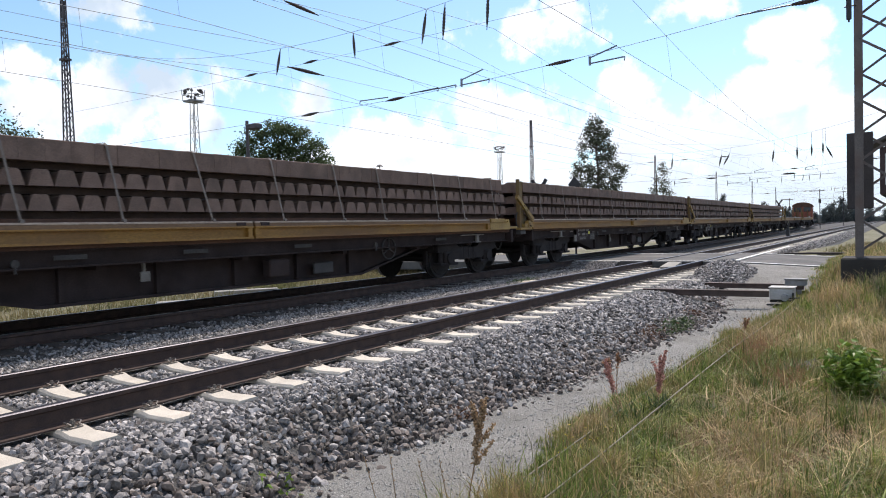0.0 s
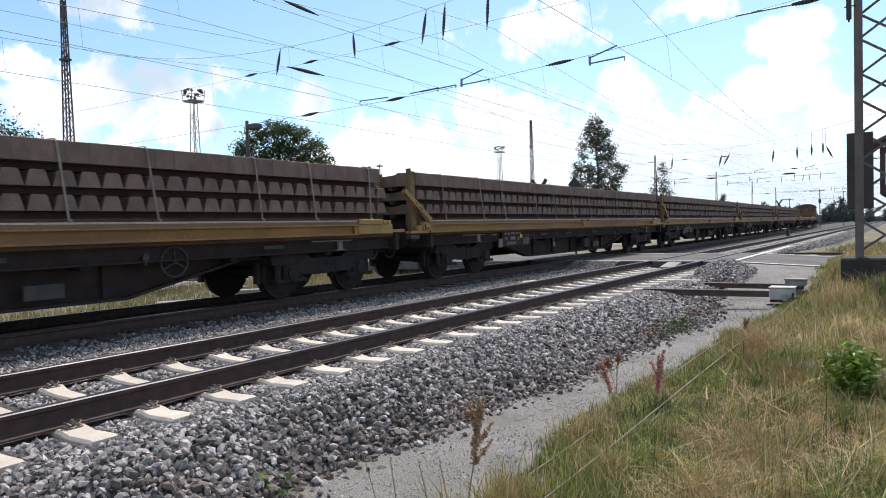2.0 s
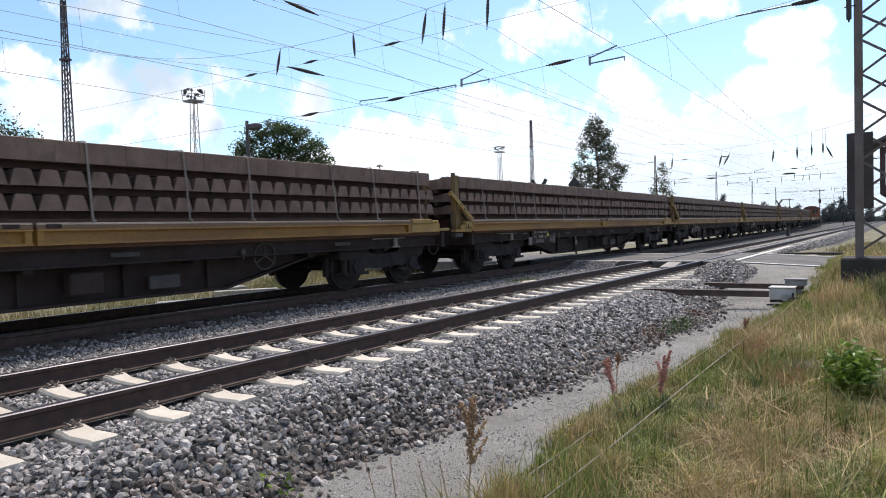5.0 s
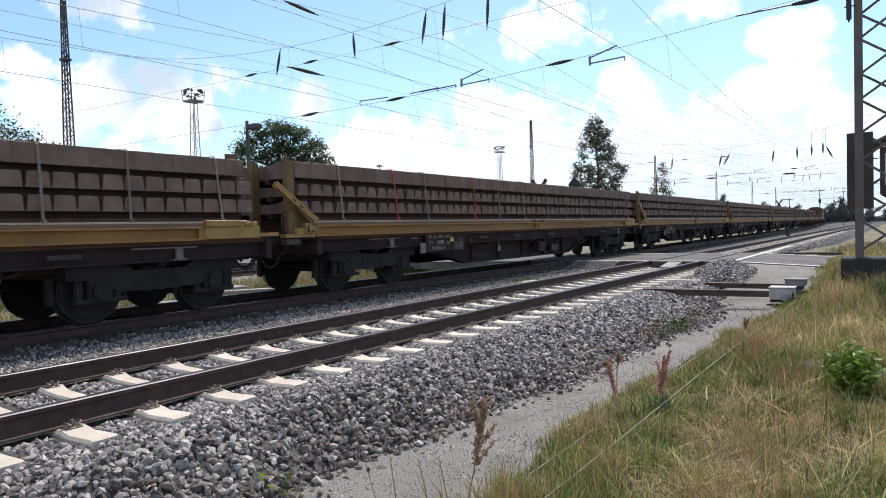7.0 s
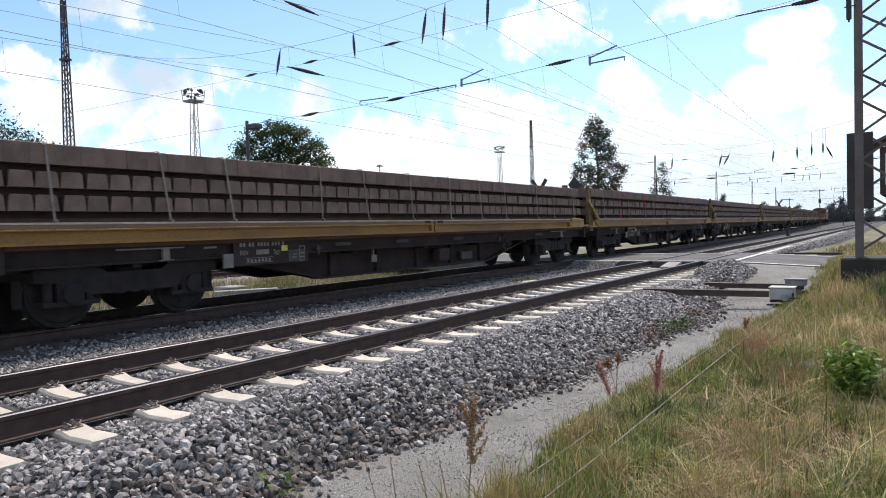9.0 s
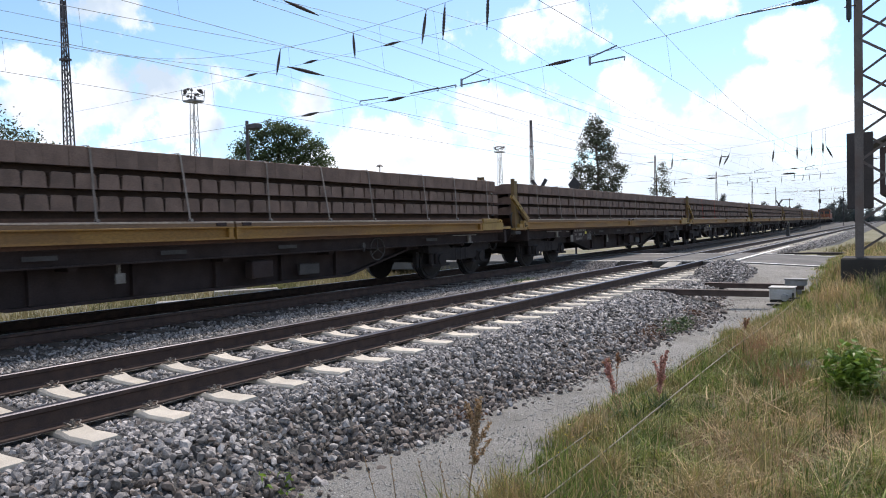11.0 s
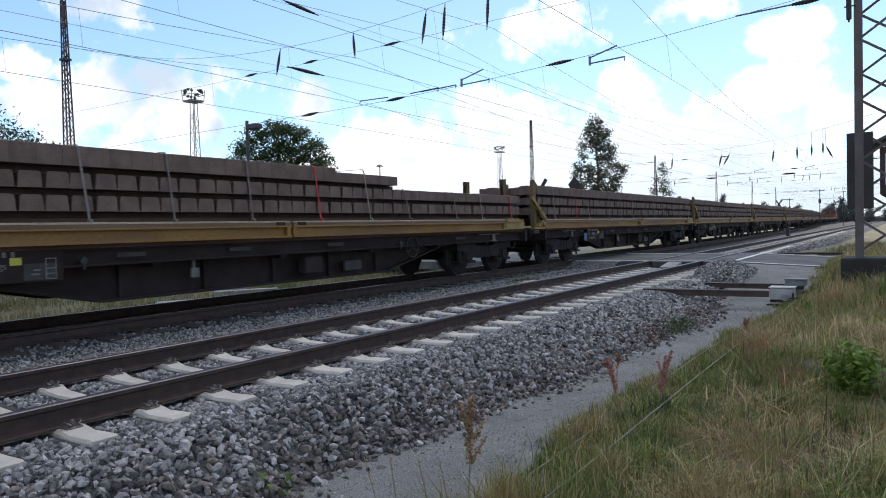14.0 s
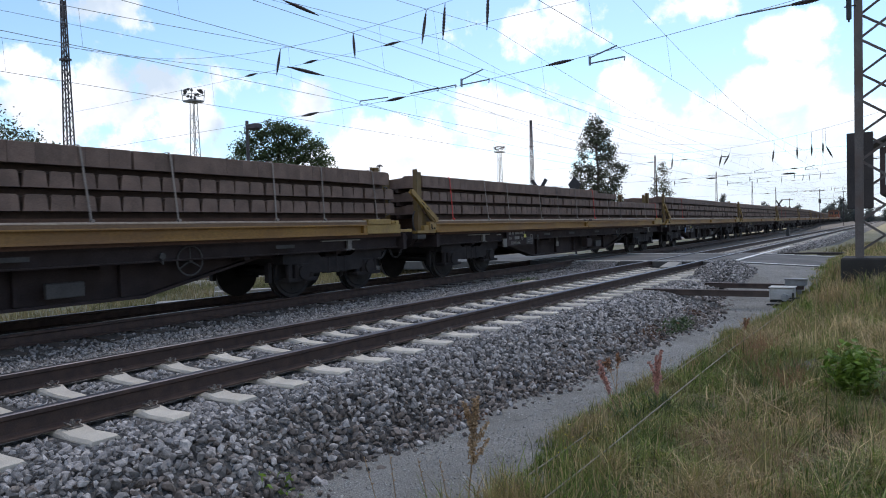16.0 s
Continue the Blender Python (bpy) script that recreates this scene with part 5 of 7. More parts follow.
def build_stones():
    rng = np.random.default_rng(5)

    def near_track(a, b, gap, lo, hi, seed):
        # two courses of stones, each one spaced so that the stones lie side by side with gaps
        xs, ys, low = [], [], []
        for course in (0, 1):
            gx, gy = np.meshgrid(np.arange(-8.3, -2.6, gap), np.arange(a, b, gap))
            xs.append(gx.ravel() + rng.uniform(-0.42, 0.42, gx.size) * gap)
            ys.append(gy.ravel() + rng.uniform(-0.42, 0.42, gx.size) * gap)
            low.append(np.full(gx.size, course))
        x, y, low = np.concatenate(xs), np.concatenate(ys), np.concatenate(low)
        toe = np.array([toe_x(v) for v in y])
        keep = x < toe + 0.05 + 0.25 * rng.random(len(x)) ** 6
        off = (y - SLEEPER_Y0 - 0.03 + 0.3) % 0.6 - 0.3
        keep &= ~((np.abs(off) < 0.16) & (np.abs(x - NEAR_X) < 1.31))
        for s in (-1, 1):
            keep &= np.abs(x - NEAR_X - s * G2) > 0.10
        line = 14.0 + (x + 4.5) * 0.37
        keep &= ~((x > -4.5) & (np.abs(y - line) < 0.15))
        keep &= ~((x > -4.4) & (y > line - 0.9) & (y < line) & (low == 0))
        keep &= ~((x > -4.6) & (np.abs(y - 16.65) < 0.16))
        keep &= (low == 1) | (rng.random(len(x)) < 0.72)
        x, y, low = x[keep], y[keep], low[keep]
        size = lo + (hi - lo) * rng.random(len(x)) ** 1.3
        pocket = np.array([noise.noise((p * 1.6, q * 1.6, 3)) for p, q in zip(x, y)])
        z = bed_height(x, y) + np.where(low == 0, 0.022, -0.012) + 0.26 * size * rng.uniform(-1, 1, len(x)) + 0.018 * pocket
        cap = -0.20 - 0.28 * size - np.where(y > 12, 0.02, 0.0)
        z = np.where((x < -4.0) & (x > -7.4), np.minimum(z, cap), z)
        toe = np.array([toe_x(v) for v in y])
        # more of the dusted, shade-toned stones towards the toe
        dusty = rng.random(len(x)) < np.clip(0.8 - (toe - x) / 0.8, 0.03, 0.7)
        for k, mat, extra, label in ((~dusty, "stone", 0, "loose angular grey granite ballast stones"), (dusty, "dusty_shade_stone", 50, "dust-browned ballast stones low on the slope, its shade in their colour")):
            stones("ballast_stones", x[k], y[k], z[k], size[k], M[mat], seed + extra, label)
    near_track(-5.0, 1.0, 0.08, 0.07, 0.13, 10)
    near_track(1.0, 7.5, 0.042, 0.036, 0.082, 11)
    near_track(7.5, 13.0, 0.047, 0.042, 0.088, 12)
    near_track(13.0, 21.0, 0.056, 0.05, 0.10, 13)
    n = 17000
    x, y = -7.7 - 0.95 * rng.random(n) ** 1.35, rng.uniform(2.0, 21.0, n)
    stones("small_stones", x, y, np.interp(x, [-8.7, -8.3, -7.7], [-0.21, -0.28, -0.32]) + 0.01, rng.uniform(0.026, 0.056, n), M["clean_stone"], 14, "finer grey stones between the tracks")
    n = 7000
    x, y = rng.uniform(-11.4, -8.6, n), rng.uniform(3.0, 30.0, n)
    stones("old_stones", x, y, np.full(n, -0.19), rng.uniform(0.03, 0.065, n), M["old_stone"], 15, "oily dark stones under the train's track")
    n = 12000
    y = 2.4 + 13.6 * rng.random(n) ** 1.7
    toe = np.array([toe_x(v) for v in y])
    x = toe + rng.random(n) ** 1.25 * 1.25
    stones("path_grit", x, y, np.array([path_z(u, v) for u, v in zip(x, y)]) + 0.002, (0.007 + 0.016 * rng.random(n) ** 3) * np.interp(y, [3, 10], [0.85, 1.3]), M["path_grit"], 16, "small pale grit on the path")
    n = 420
    k = rng.random(n) < 0.55
    x = np.where(k, -0.12 + rng.normal(0, 0.16, n), -0.95 + rng.normal(0, 0.16, n))
    y = np.where(k, 8.35 + rng.normal(0, 0.3, n), 8.5 + rng.normal(0, 0.35, n))
    stones("rubble", x, y, np.full(n, GROUND + 0.08), rng.uniform(0.03, 0.09, n), M["old_stone"], 18, "grey rubble among the grass")
    # heap banked up against the end of the crossing
    def heap_z(x, y):
        base = np.array([path_z(u, v) for u, v in zip(np.ravel(x), np.ravel(y))]).reshape(np.shape(x))
        return base + 0.27 * np.clip(1 - ((x + 3.84) / 0.70) ** 2 - ((y - 18.7) / 1.6) ** 2, 0, 1) ** 0.8
    bm = bmesh.new()
    gx, gy = np.meshgrid(np.linspace(-4.45, -3.0, 13), np.linspace(17.05, 20.35, 18))
    gz = heap_z(gx, gy) - 0.03
    grid = [[bm.verts.new((gx[j, i], gy[j, i], gz[j, i])) for i in range(13)] for j in range(18)]
    for r, q in zip(grid, grid[1:]):
        for k in range(12):
            bm.faces.new((r[k], r[k + 1], q[k + 1], q[k]))
    tagged(part("ballast_heap", bm, M["bed"], smooth=True), "low heap of ballast beside the track before the crossing", "ballast", kind="structure")
    gx, gy = np.meshgrid(np.arange(-4.42, -3.05, 0.05), np.arange(17.1, 20.35, 0.05))
    x, y = gx.ravel() + rng.uniform(-0.025, 0.025, gx.size), gy.ravel() + rng.uniform(-0.025, 0.025, gx.size)
    k = ((x + 3.84) / 0.70) ** 2 + ((y - 18.7) / 1.6) ** 2 < 1.05 + 0.2 * rng.random(len(x))
    x, y = x[k], y[k]
    stones("ballast_stones", x, y, heap_z(x, y) + rng.uniform(-0.02, 0.03, len(x)), rng.uniform(0.045, 0.095, len(x)), M["stone"], 19, "dusty ballast stones heaped beside the track")
    n = 2600
    x, y = rng.uniform(-9.0, -7.5, n), 21.05 - 0.9 * rng.random(n) ** 1.5
    stones("rubble", x, y, -0.30 + 0.26 * np.clip(1 - (21.05 - y) / 0.8, 0, 1) - 0.02, rng.uniform(0.04, 0.09, n), M["old_stone"], 24, "dark rubble banked against the crossing")
    n = 9000
    x, y = rng.uniform(-8.0, -3.6, n), 27.0 + 50.0 * rng.random(n) ** 1.3
    stones("far_stones", x, y, np.interp(x, [-8, -7.4, -4.1, -3.5], [-0.34, -0.23, -0.23, -0.50]) + 0.01, rng.uniform(0.06, 0.13, n), M["stone"], 17, "grey ballast stones beyond the crossing")


# ---- meadow ----
def blades(name, x, y, z, height, width, mat, seed, label, lean=0.35):
    rng = np.random.default_rng(seed)
    n = len(x)
    a = rng.uniform(0, 2 * math.pi, n)
    side = np.stack([np.cos(a), np.sin(a), np.zeros(n)], -1)
    b = rng.uniform(0, 2 * math.pi, n)
    tilt = np.stack([np.cos(b), np.sin(b), np.zeros(n)], -1) * (rng.random(n) * lean * 1.6)[:, None]
    up = np.array([0, 0, 1.0])
    base = np.stack([x, y, z], -1)
    h, w = height[:, None], width[:, None]
    mid = base + h * 0.5 * (up + tilt * 0.5)
    tip = base + h * (up * (1 - 0.25 * np.linalg.norm(tilt, axis=1)[:, None]) + tilt * 1.5)
    v = np.stack([base - side * w / 2, base + side * w / 2, mid + side * w * 0.4, mid - side * w * 0.4, tip], 1)
    o = (np.arange(n) * 5)[:, None]
    f = np.concatenate([o + [0, 1, 2], o + [0, 2, 3], o + [3, 2, 4]])
    ob = new(name, raw_mesh(name, v.reshape(-1, 3), f, mat))
    return tagged(ob, label, "grass", kind="stuff")


def build_meadow():
    rng = np.random.default_rng(21)

    def field(a, b, per, seed, hmin, hmax, wid, mat, name, label, lean=0.35, low=-0.05, x1=0.6, kind=0):
        n = int((b - a) * (x1 + 2.7) * per)
        y = rng.uniform(a, b, n)
        x = rng.uniform(-2.7, x1, n)
        e = np.array([edge_x(v) for v in y])
        clump = np.array([noise.noise((p * 2.3, q * 2.3, 7)) + 0.5 * noise.noise((p * 6, q * 6, 2)) for p, q in zip(x, y)])
        bare = np.array([noise.noise((p * 0.9 + 5, q * 0.9, 1)) for p, q in zip(x, y)])
        zone = np.array([noise.noise((p * 0.75 + 9, q * 0.42, 5)) + 0.6 * noise.noise((p * 2.1, q * 1.3, 6)) for p, q in zip(x, y)])
        zone = zone + np.clip(0.55 - (x - e), 0, 1) * 0.9
        keep = rng.random(n) < np.clip((0.7 if kind > 0 else 0.5) + kind * 1.5 * zone, 0.08, 1)
        keep &= (x > e + low + 0.22 * clump) & (rng.random(n) < (0.66 + 0.7 * clump) * np.clip(1.25 - 1.6 * bare, 0.25, 1))
        for bx, by, r in ((-0.12, 8.35, 0.30), (-0.95, 8.5, 0.26)):
            keep &= ((x - bx) / r) ** 2 + ((y - by) / (r * 2)) ** 2 > 0.5 + 0.8 * rng.random(n)
        x, y, clump, e = x[keep], y[keep], clump[keep], e[keep]
        near = np.clip((x - e) / 0.5, 0.35, 1)
        h = (hmin + (hmax - hmin) * rng.random(len(x)) ** 1.5) * np.clip(0.8 + 0.7 * clump, 0.35, 1.5) * near
        blades(name, x, y, GROUND + 0.02 + np.array([rise(v) * 0.96 + mound(u, v) for u, v in zip(x, y)]), h, wid * rng.uniform(0.6, 1.4, len(x)), mat, seed, label, lean)
    green, dry = "uneven green meadow grass", "dry straw-coloured grass stalks"
    field(2.6, 7.0, 7000, 31, 0.06, 0.28, 0.008, M["grass"], "meadow_grass", green, 0.5, kind=1)
    field(7.0, 13.0, 3000, 32, 0.08, 0.34, 0.0115, M["grass"], "meadow_grass", green, 0.4, kind=1)
    field(13.0, 28.0, 1100, 33, 0.12, 0.46, 0.016, M["grass"], "meadow_grass", green, x1=1.0, kind=1)
    field(2.6, 8.0, 3000, 34, 0.05, 0.30, 0.0055, M["straw"], "dry_grass", dry, 0.7, low=0.1, kind=-1)
    field(8.0, 16.0, 2000, 35, 0.10, 0.46, 0.009, M["straw"], "dry_grass", dry, 0.45, low=0.05, kind=-1)
    field(16.0, 30.0, 800, 36, 0.15, 0.55, 0.014, M["straw"], "dry_grass", dry, 0.4, x1=1.0, kind=-1)
    field(2.6, 9.0, 260, 38, 0.16, 0.38, 0.006, M["straw"], "dry_grass", "tangled dry grass lying over", 1.5, low=0.15)
    field(2.6, 9.0, 900, 39, 0.14, 0.34, 0.010, M["grass"], "meadow_grass", "tangled green grass lying over", 1.3, kind=1)
    field(-4.0, 2.6, 1100, 30, 0.08, 0.34, 0.014, M["grass"], "meadow_grass", green, 0.6, x1=5.0, kind=1)
    field(-4.0, 2.6, 800, 29, 0.08, 0.34, 0.011, M["straw"], "dry_grass", dry, 0.7, x1=5.0, kind=-1)
    field(2.6, 6.0, 240, 91, 0.10, 0.34, 0.008, M["straw"], "dry_grass", "coarse pale straw stalks", 0.9, low=0.2, kind=-1)
    field(6.0, 12.0, 260, 92, 0.12, 0.42, 0.014, M["straw"], "dry_grass", "coarse pale straw stalks", 0.7, low=0.15, kind=-1)
    field(3.0, 9.0, 700, 93, 0.05, 0.16, 0.022, M["leaf_dull"], "broad_weeds", "low dark broad-leaved weeds among the grass", 1.2, low=0.2)
    # patches of flattened brown litter
    n = 4600
    c = rng.choice(6, n, p=[0.3, 0.15, 0.15, 0.15, 0.15, 0.1])
    x = np.array([-0.57, -2.12, -0.37, -1.25, -1.24, 0.1])[c] + rng.normal(0, 1, n) * np.array([0.32, 0.12, 0.25, 0.2, 0.2, 0.3])[c]
    y = np.array([5.2, 5.5, 6.4, 7.2, 5.4, 4.4])[c] + rng.normal(0, 1, n) * np.array([0.42, 0.3, 0.3, 0.4, 0.3, 0.4])[c]
    k = x > np.array([edge_x(v) for v in y]) + 0.12
    x, y = x[k], y[k]
    blades("dry_grass", x, y, np.full(len(x), GROUND + 0.05), rng.uniform(0.06, 0.16, len(x)), rng.uniform(0.004, 0.009, len(x)), M["thatch"], 95, "matted brown dead grass", 1.6)
    # single tall stalks that arch over
    n = 420
    y = 2.7 + 9.0 * rng.random(n)
    x = np.array([edge_x(v) for v in y]) + 0.2 + 3.0 * rng.random(n)
    blades("dry_grass", x, y, GROUND + 0.02 + np.array([rise(v) * 0.96 + mound(u, v) for u, v in zip(x, y)]), rng.uniform(0.28, 0.52, n), rng.uniform(0.004, 0.007, n), M["straw"], 96, "tall pale grass stalks arching over", 0.55)
    # upright tufts, thickest along the path
    m = 560
    cy = 2.7 + 12.0 * rng.random(m) ** 1.2
    ce = np.array([edge_x(v) for v in cy])
    cx = ce + np.where(rng.random(m) < 0.35, rng.uniform(0.08, 0.65, m), rng.uniform(0.3, 3.4, m))
    cx = cx + np.clip(4.2 - cy, 0, 1) * 0.16
    for mat, seed, share in (("grass", 71, 0.72), ("straw", 72, 0.28)):
        pick = np.repeat(np.arange(m), int(60 * share))
        n = len(pick)
        spread = 0.05 + 0.04 * rng.random(m)
        x, y = cx[pick] + rng.normal(0, 1, n) * spread[pick], cy[pick] + rng.normal(0, 1, n) * spread[pick] * 1.3
        tall = (rng.uniform(0.6, 1.2, m) * np.interp(cy, [3.5, 6.0], [1.0, 0.66]))[pick]
        blades("meadow_grass" if mat == "grass" else "dry_grass", x, y, GROUND + 0.02 + np.array([rise(v) * 0.96 + mound(u, v) for u, v in zip(x, y)]), tall * rng.uniform(0.12, 0.38, n), rng.uniform(0.005, 0.0095, n), M[mat], seed,
               "upright green grass tufts" if mat == "grass" else "upright dry grass tufts", 0.28)
    # the meadow goes on beside and behind the camera
    n = 15000
    x, y = rng.uniform(0.6, 7.5, n), rng.uniform(2.6, 24.0, n)
    k = rng.random(n) < 0.5 + 0.8 * np.array([noise.noise((p * 1.2, q * 1.2, 3)) for p, q in zip(x, y)])
    x, y = x[k], y[k]
    z = GROUND + 0.01 + np.array([rise(v) * 0.9 + mound(u, v) for u, v in zip(x, y)])
    for part_of, mat, seed, label in ((rng.random(len(x)) < 0.55, "grass", 101, "uneven green meadow grass"), (None, "straw", 102, "dry straw-coloured grass stalks")):
        if part_of is None:
            part_of = ~first
        first = part_of
        blades("meadow_grass" if mat == "grass" else "dry_grass", x[part_of], y[part_of], z[part_of], rng.uniform(0.1, 0.36, int(part_of.sum())), np.full(int(part_of.sum()), 0.013), M[mat], seed, label, 0.6)
    # rank dark green clumps round the leafy weed
    m = 22
    cx, cy = rng.uniform(-1.5, 0.5, m), rng.uniform(5.6, 8.6, m)
    pick = np.repeat(np.arange(m), 130)
    x, y = cx[pick] + rng.normal(0, 0.09, len(pick)), cy[pick] + rng.normal(0, 0.12, len(pick))
    blades("meadow_grass", x, y, np.full(len(x), GROUND + 0.03), (0.16 + 0.24 * rng.random(m))[pick] * rng.uniform(0.5, 1.15, len(pick)), rng.uniform(0.005, 0.010, len(pick)), M["grass_dark"], 97, "rank dark green grass clumps", 0.45)
    # a greener fringe along the path
    n = 5000
    y = 2.6 + 7.5 * rng.random(n) ** 1.2
    x = np.array([edge_x(v) for v in y]) + 0.04 + 0.42 * rng.random(n)
    k = rng.random(n) < 0.45 + 0.9 * np.array([noise.noise((p * 3, q * 1.8, 12)) for p, q in zip(x, y)])
    x, y = x[k], y[k]
    blades("meadow_grass", x, y, np.full(len(x), GROUND + 0.02), rng.uniform(0.05, 0.22, len(x)), rng.uniform(0.004, 0.008, len(x)), M["grass_dark"], 98, "fresh green grass along the path", 0.4)
    # reddish seeding tufts
    n = 1100
    c = rng.choice(4, n)
    cx, cy = np.array([-1.62, -1.5, -1.38, -0.95])[c], np.array([8.9, 9.4, 8.3, 7.6])[c]
    x, y = cx + rng.normal(0, 0.13, n), cy + rng.normal(0, 0.2, n)
    blades("red_grass", x, y, np.full(n, GROUND + 0.03), rng.uniform(0.12, 0.40, n), np.full(n, 0.006), M["seed_pale"], 37, "reddish seeding grass tufts", 0.3)
    # weeds on the ballast toe
    for i, (px, py, m, k) in enumerate(((-3.12, 10.3, "weed_brown", 160), (-3.02, 11.3, "leaf_dull", 480), (-3.45, 3.1, "leaf", 26), (-3.3, 5.2, "weed_brown", 70), (-8.2, 15.9, "leaf_dull", 300), (-3.1, 12.6, "weed_brown", 60))):
        x, y = px + rng.normal(0, 0.08 if k < 100 else 0.09, k), py + rng.normal(0, 0.08 if k < 100 else 0.38, k)
        zz = np.full(k, -0.3) if px < -8 else bed_height(x, y)
        v, f = leaf_cloud(np.stack([x, y, zz + rng.uniform(0.03, 0.10, k)], -1), rng.uniform(0.014, 0.034, k), rng, 0.8)
        tagged(new("low_weed", raw_mesh("low_weed", v, f, M[m])), "low weed growing in the ballast", "weed", kind="stuff")
    n = 9000
    x, y = rng.uniform(-2.6, 3.0, n), 27.6 + 22.0 * rng.random(n)
    k = rng.random(n) < np.clip((x + 2.6) / 1.2, 0.05, 1)
    x, y = x[k], y[k]
    blades("dry_grass", x, y, np.interp(y, [26.6, 29, 45, 56], [-0.12, -0.16, -0.45, -0.7]), rng.uniform(0.1, 0.34, len(x)), np.full(len(x), 0.025), M["grass_far"], 52, "dry grass beside the track beyond the crossing", 0.5)
    # wild growth beyond the train
    n = 36000
    x, y = -13.0 - 8.5 * rng.random(n), rng.uniform(3, 34, n)
    clump = np.array([noise.noise((p * 0.7, q * 0.5, 7)) for p, q in zip(x, y)])
    k = rng.random(n) < 0.55 + clump
    x, y, clump = x[k], y[k], clump[k]
    blades("wild_grass", x, y, np.full(len(x), GROUND - 0.02), (0.12 + 0.3 * rng.random(len(x))) * np.clip(0.9 + clump, 0.4, 1.6), np.full(len(x), 0.02), M["grass_far"], 51, "wild grass between the far tracks", 0.5)


def leaf_cloud(centres, size, rng, squash=0.5):
    """Leaf blades: two triangles folded along the midrib, one at each centre."""
    n = len(centres)
    a = rng.normal(size=(n, 3))
    a[:, 2] *= squash
    a /= np.linalg.norm(a, axis=1, keepdims=True)
    b = rng.normal(size=(n, 3))
    b -= a * (a * b).sum(1, keepdims=True)
    b /= np.linalg.norm(b, axis=1, keepdims=True)
    s = size[:, None]
    nn = np.cross(a, b)
    v = np.stack([centres - a * s, centres + b * s * 0.45 + nn * s * 0.1, centres + a * s, centres - b * s * 0.45 + nn * s * 0.1], 1)
    o = (np.arange(n) * 4)[:, None]
    return v.reshape(-1, 3), np.concatenate([o + [0, 1, 2], o + [0, 2, 3]])


SORRELS = []


def build_weeds():
    rng = np.random.default_rng(77)
    # leafy bush
    bush = thing("leafy_weed", "bright green leafy weed standing in the dry grass", "weed")
    bm = bmesh.new()
    tips = []
    for i in range(46):
        a, r = rng.uniform(0, 2 * math.pi), rng.uniform(0.02, 0.28)
        top = Vector((-0.385 + r * math.cos(a), 7.35 + r * math.sin(a), GROUND + rng.uniform(0.40, 0.62) - r * 0.45))
        rod(bm, (-0.385 + 0.04 * math.cos(a), 7.35 + 0.04 * math.sin(a), GROUND), top, 0.005, 0.003, seg=5)
        tips.append(top)
    part("stem", bm, M["leaf"], bush)
    cs = []
    for t in tips:
        for k in np.linspace(0.2, 1.05, 22):
            c = Vector((-0.385, 7.35, GROUND)).lerp(t, float(k))
            cs.append([c.x + rng.normal(0, 0.035), c.y + rng.normal(0, 0.035), c.z + rng.normal(0, 0.02)])
    v, f = leaf_cloud(np.array(cs), rng.uniform(0.026, 0.058, len(cs)), rng)
    tagged(part("leaves", raw_mesh("leaves", v, f, M["leaf"]), None, bush), kind="stuff")
    # sorrel with seed heads
    for base, top, head, colour, k in (((-1.80, 6.02), (-1.77, 6.0, -0.02), 0.36, "seed", 7), ((-1.93, 5.5), (-2.07, 5.5, -0.03), 0.26, "seed", 5), ((-2.36, 3.72), (-2.30, 3.8, 0.02), 0.46, "brown_seed", 8),
                                       ((-1.98, 5.75), (-2.22, 5.9, -0.06), 0.12, "seed_pale", 2), ((-2.52, 6.96), (-2.5, 7.0, -0.22), 0.16, "seed_pale", 2), ((-1.62, 9.0), (-1.6, 9.0, -0.05), 0.14, "seed_pale", 2)):
        plant = thing("sorrel_plant", "tall sorrel stalk with a reddish brown seed head", "wild plant", group="sorrel stalks in the meadow")
        SORRELS.append((plant, Vector((*base, GROUND))))
        b, t = Vector((*base, GROUND)), Vector(top)
        bm = bmesh.new()
        rod(bm, b, t, 0.005, 0.002, seg=5)
        cs = []
        d = (t - b).normalized()
        # upright side branches, each beaded with small seed whorls
        for j in range(k + 1):
            low = t - d * head * (1.0 - 0.8 * j / (k + 1)) if j else t - d * head
            side = Vector((rng.uniform(-1, 1), rng.uniform(-1, 1), 0.0)) * (0.16 * head + 0.016)
            high = (low + d * head * rng.uniform(0.32, 0.5) + side) if j else t
            rod(bm, low, high, 0.0022, 0.0012, seg=4)
            beads = max(5, int((high - low).length / 0.021))
            for u in np.linspace(0.12, 1.0, beads):
                c = low.lerp(high, float(u))
                m = int(rng.integers(8, 15))
                w = 0.0085 * (1.25 - 0.55 * float(u))
                for _ in range(m):
                    cs.append([c.x + rng.normal(0, w), c.y + rng.normal(0, w), c.z + rng.normal(0, 0.006)])
        for j in range(4):                                 # a few narrow leaves on the stalk
            c = b.lerp(t - d * head, 0.25 + 0.2 * j)
            rod(bm, c, c + Vector((rng.uniform(-0.06, 0.06), rng.uniform(-0.06, 0.06), 0.05)), 0.004, 0.001, seg=4)
        part("stalk", bm, M["brown_seed"], plant)
        v, f = leaf_cloud(np.array(cs), rng.uniform(0.009, 0.018, len(cs)), rng, 1.2)
        tagged(part("seed_head", raw_mesh("seed_head", v, f, M[colour]), None, plant), kind="stuff")
    n = 260
    c = rng.choice(3, n, p=[0.6, 0.25, 0.15])
    x = np.array([-1.78, -1.9, -1.2])[c] + rng.normal(0, 0.07, n)
    y = np.array([6.0, 5.55, 7.4])[c] + rng.normal(0, 0.08, n)
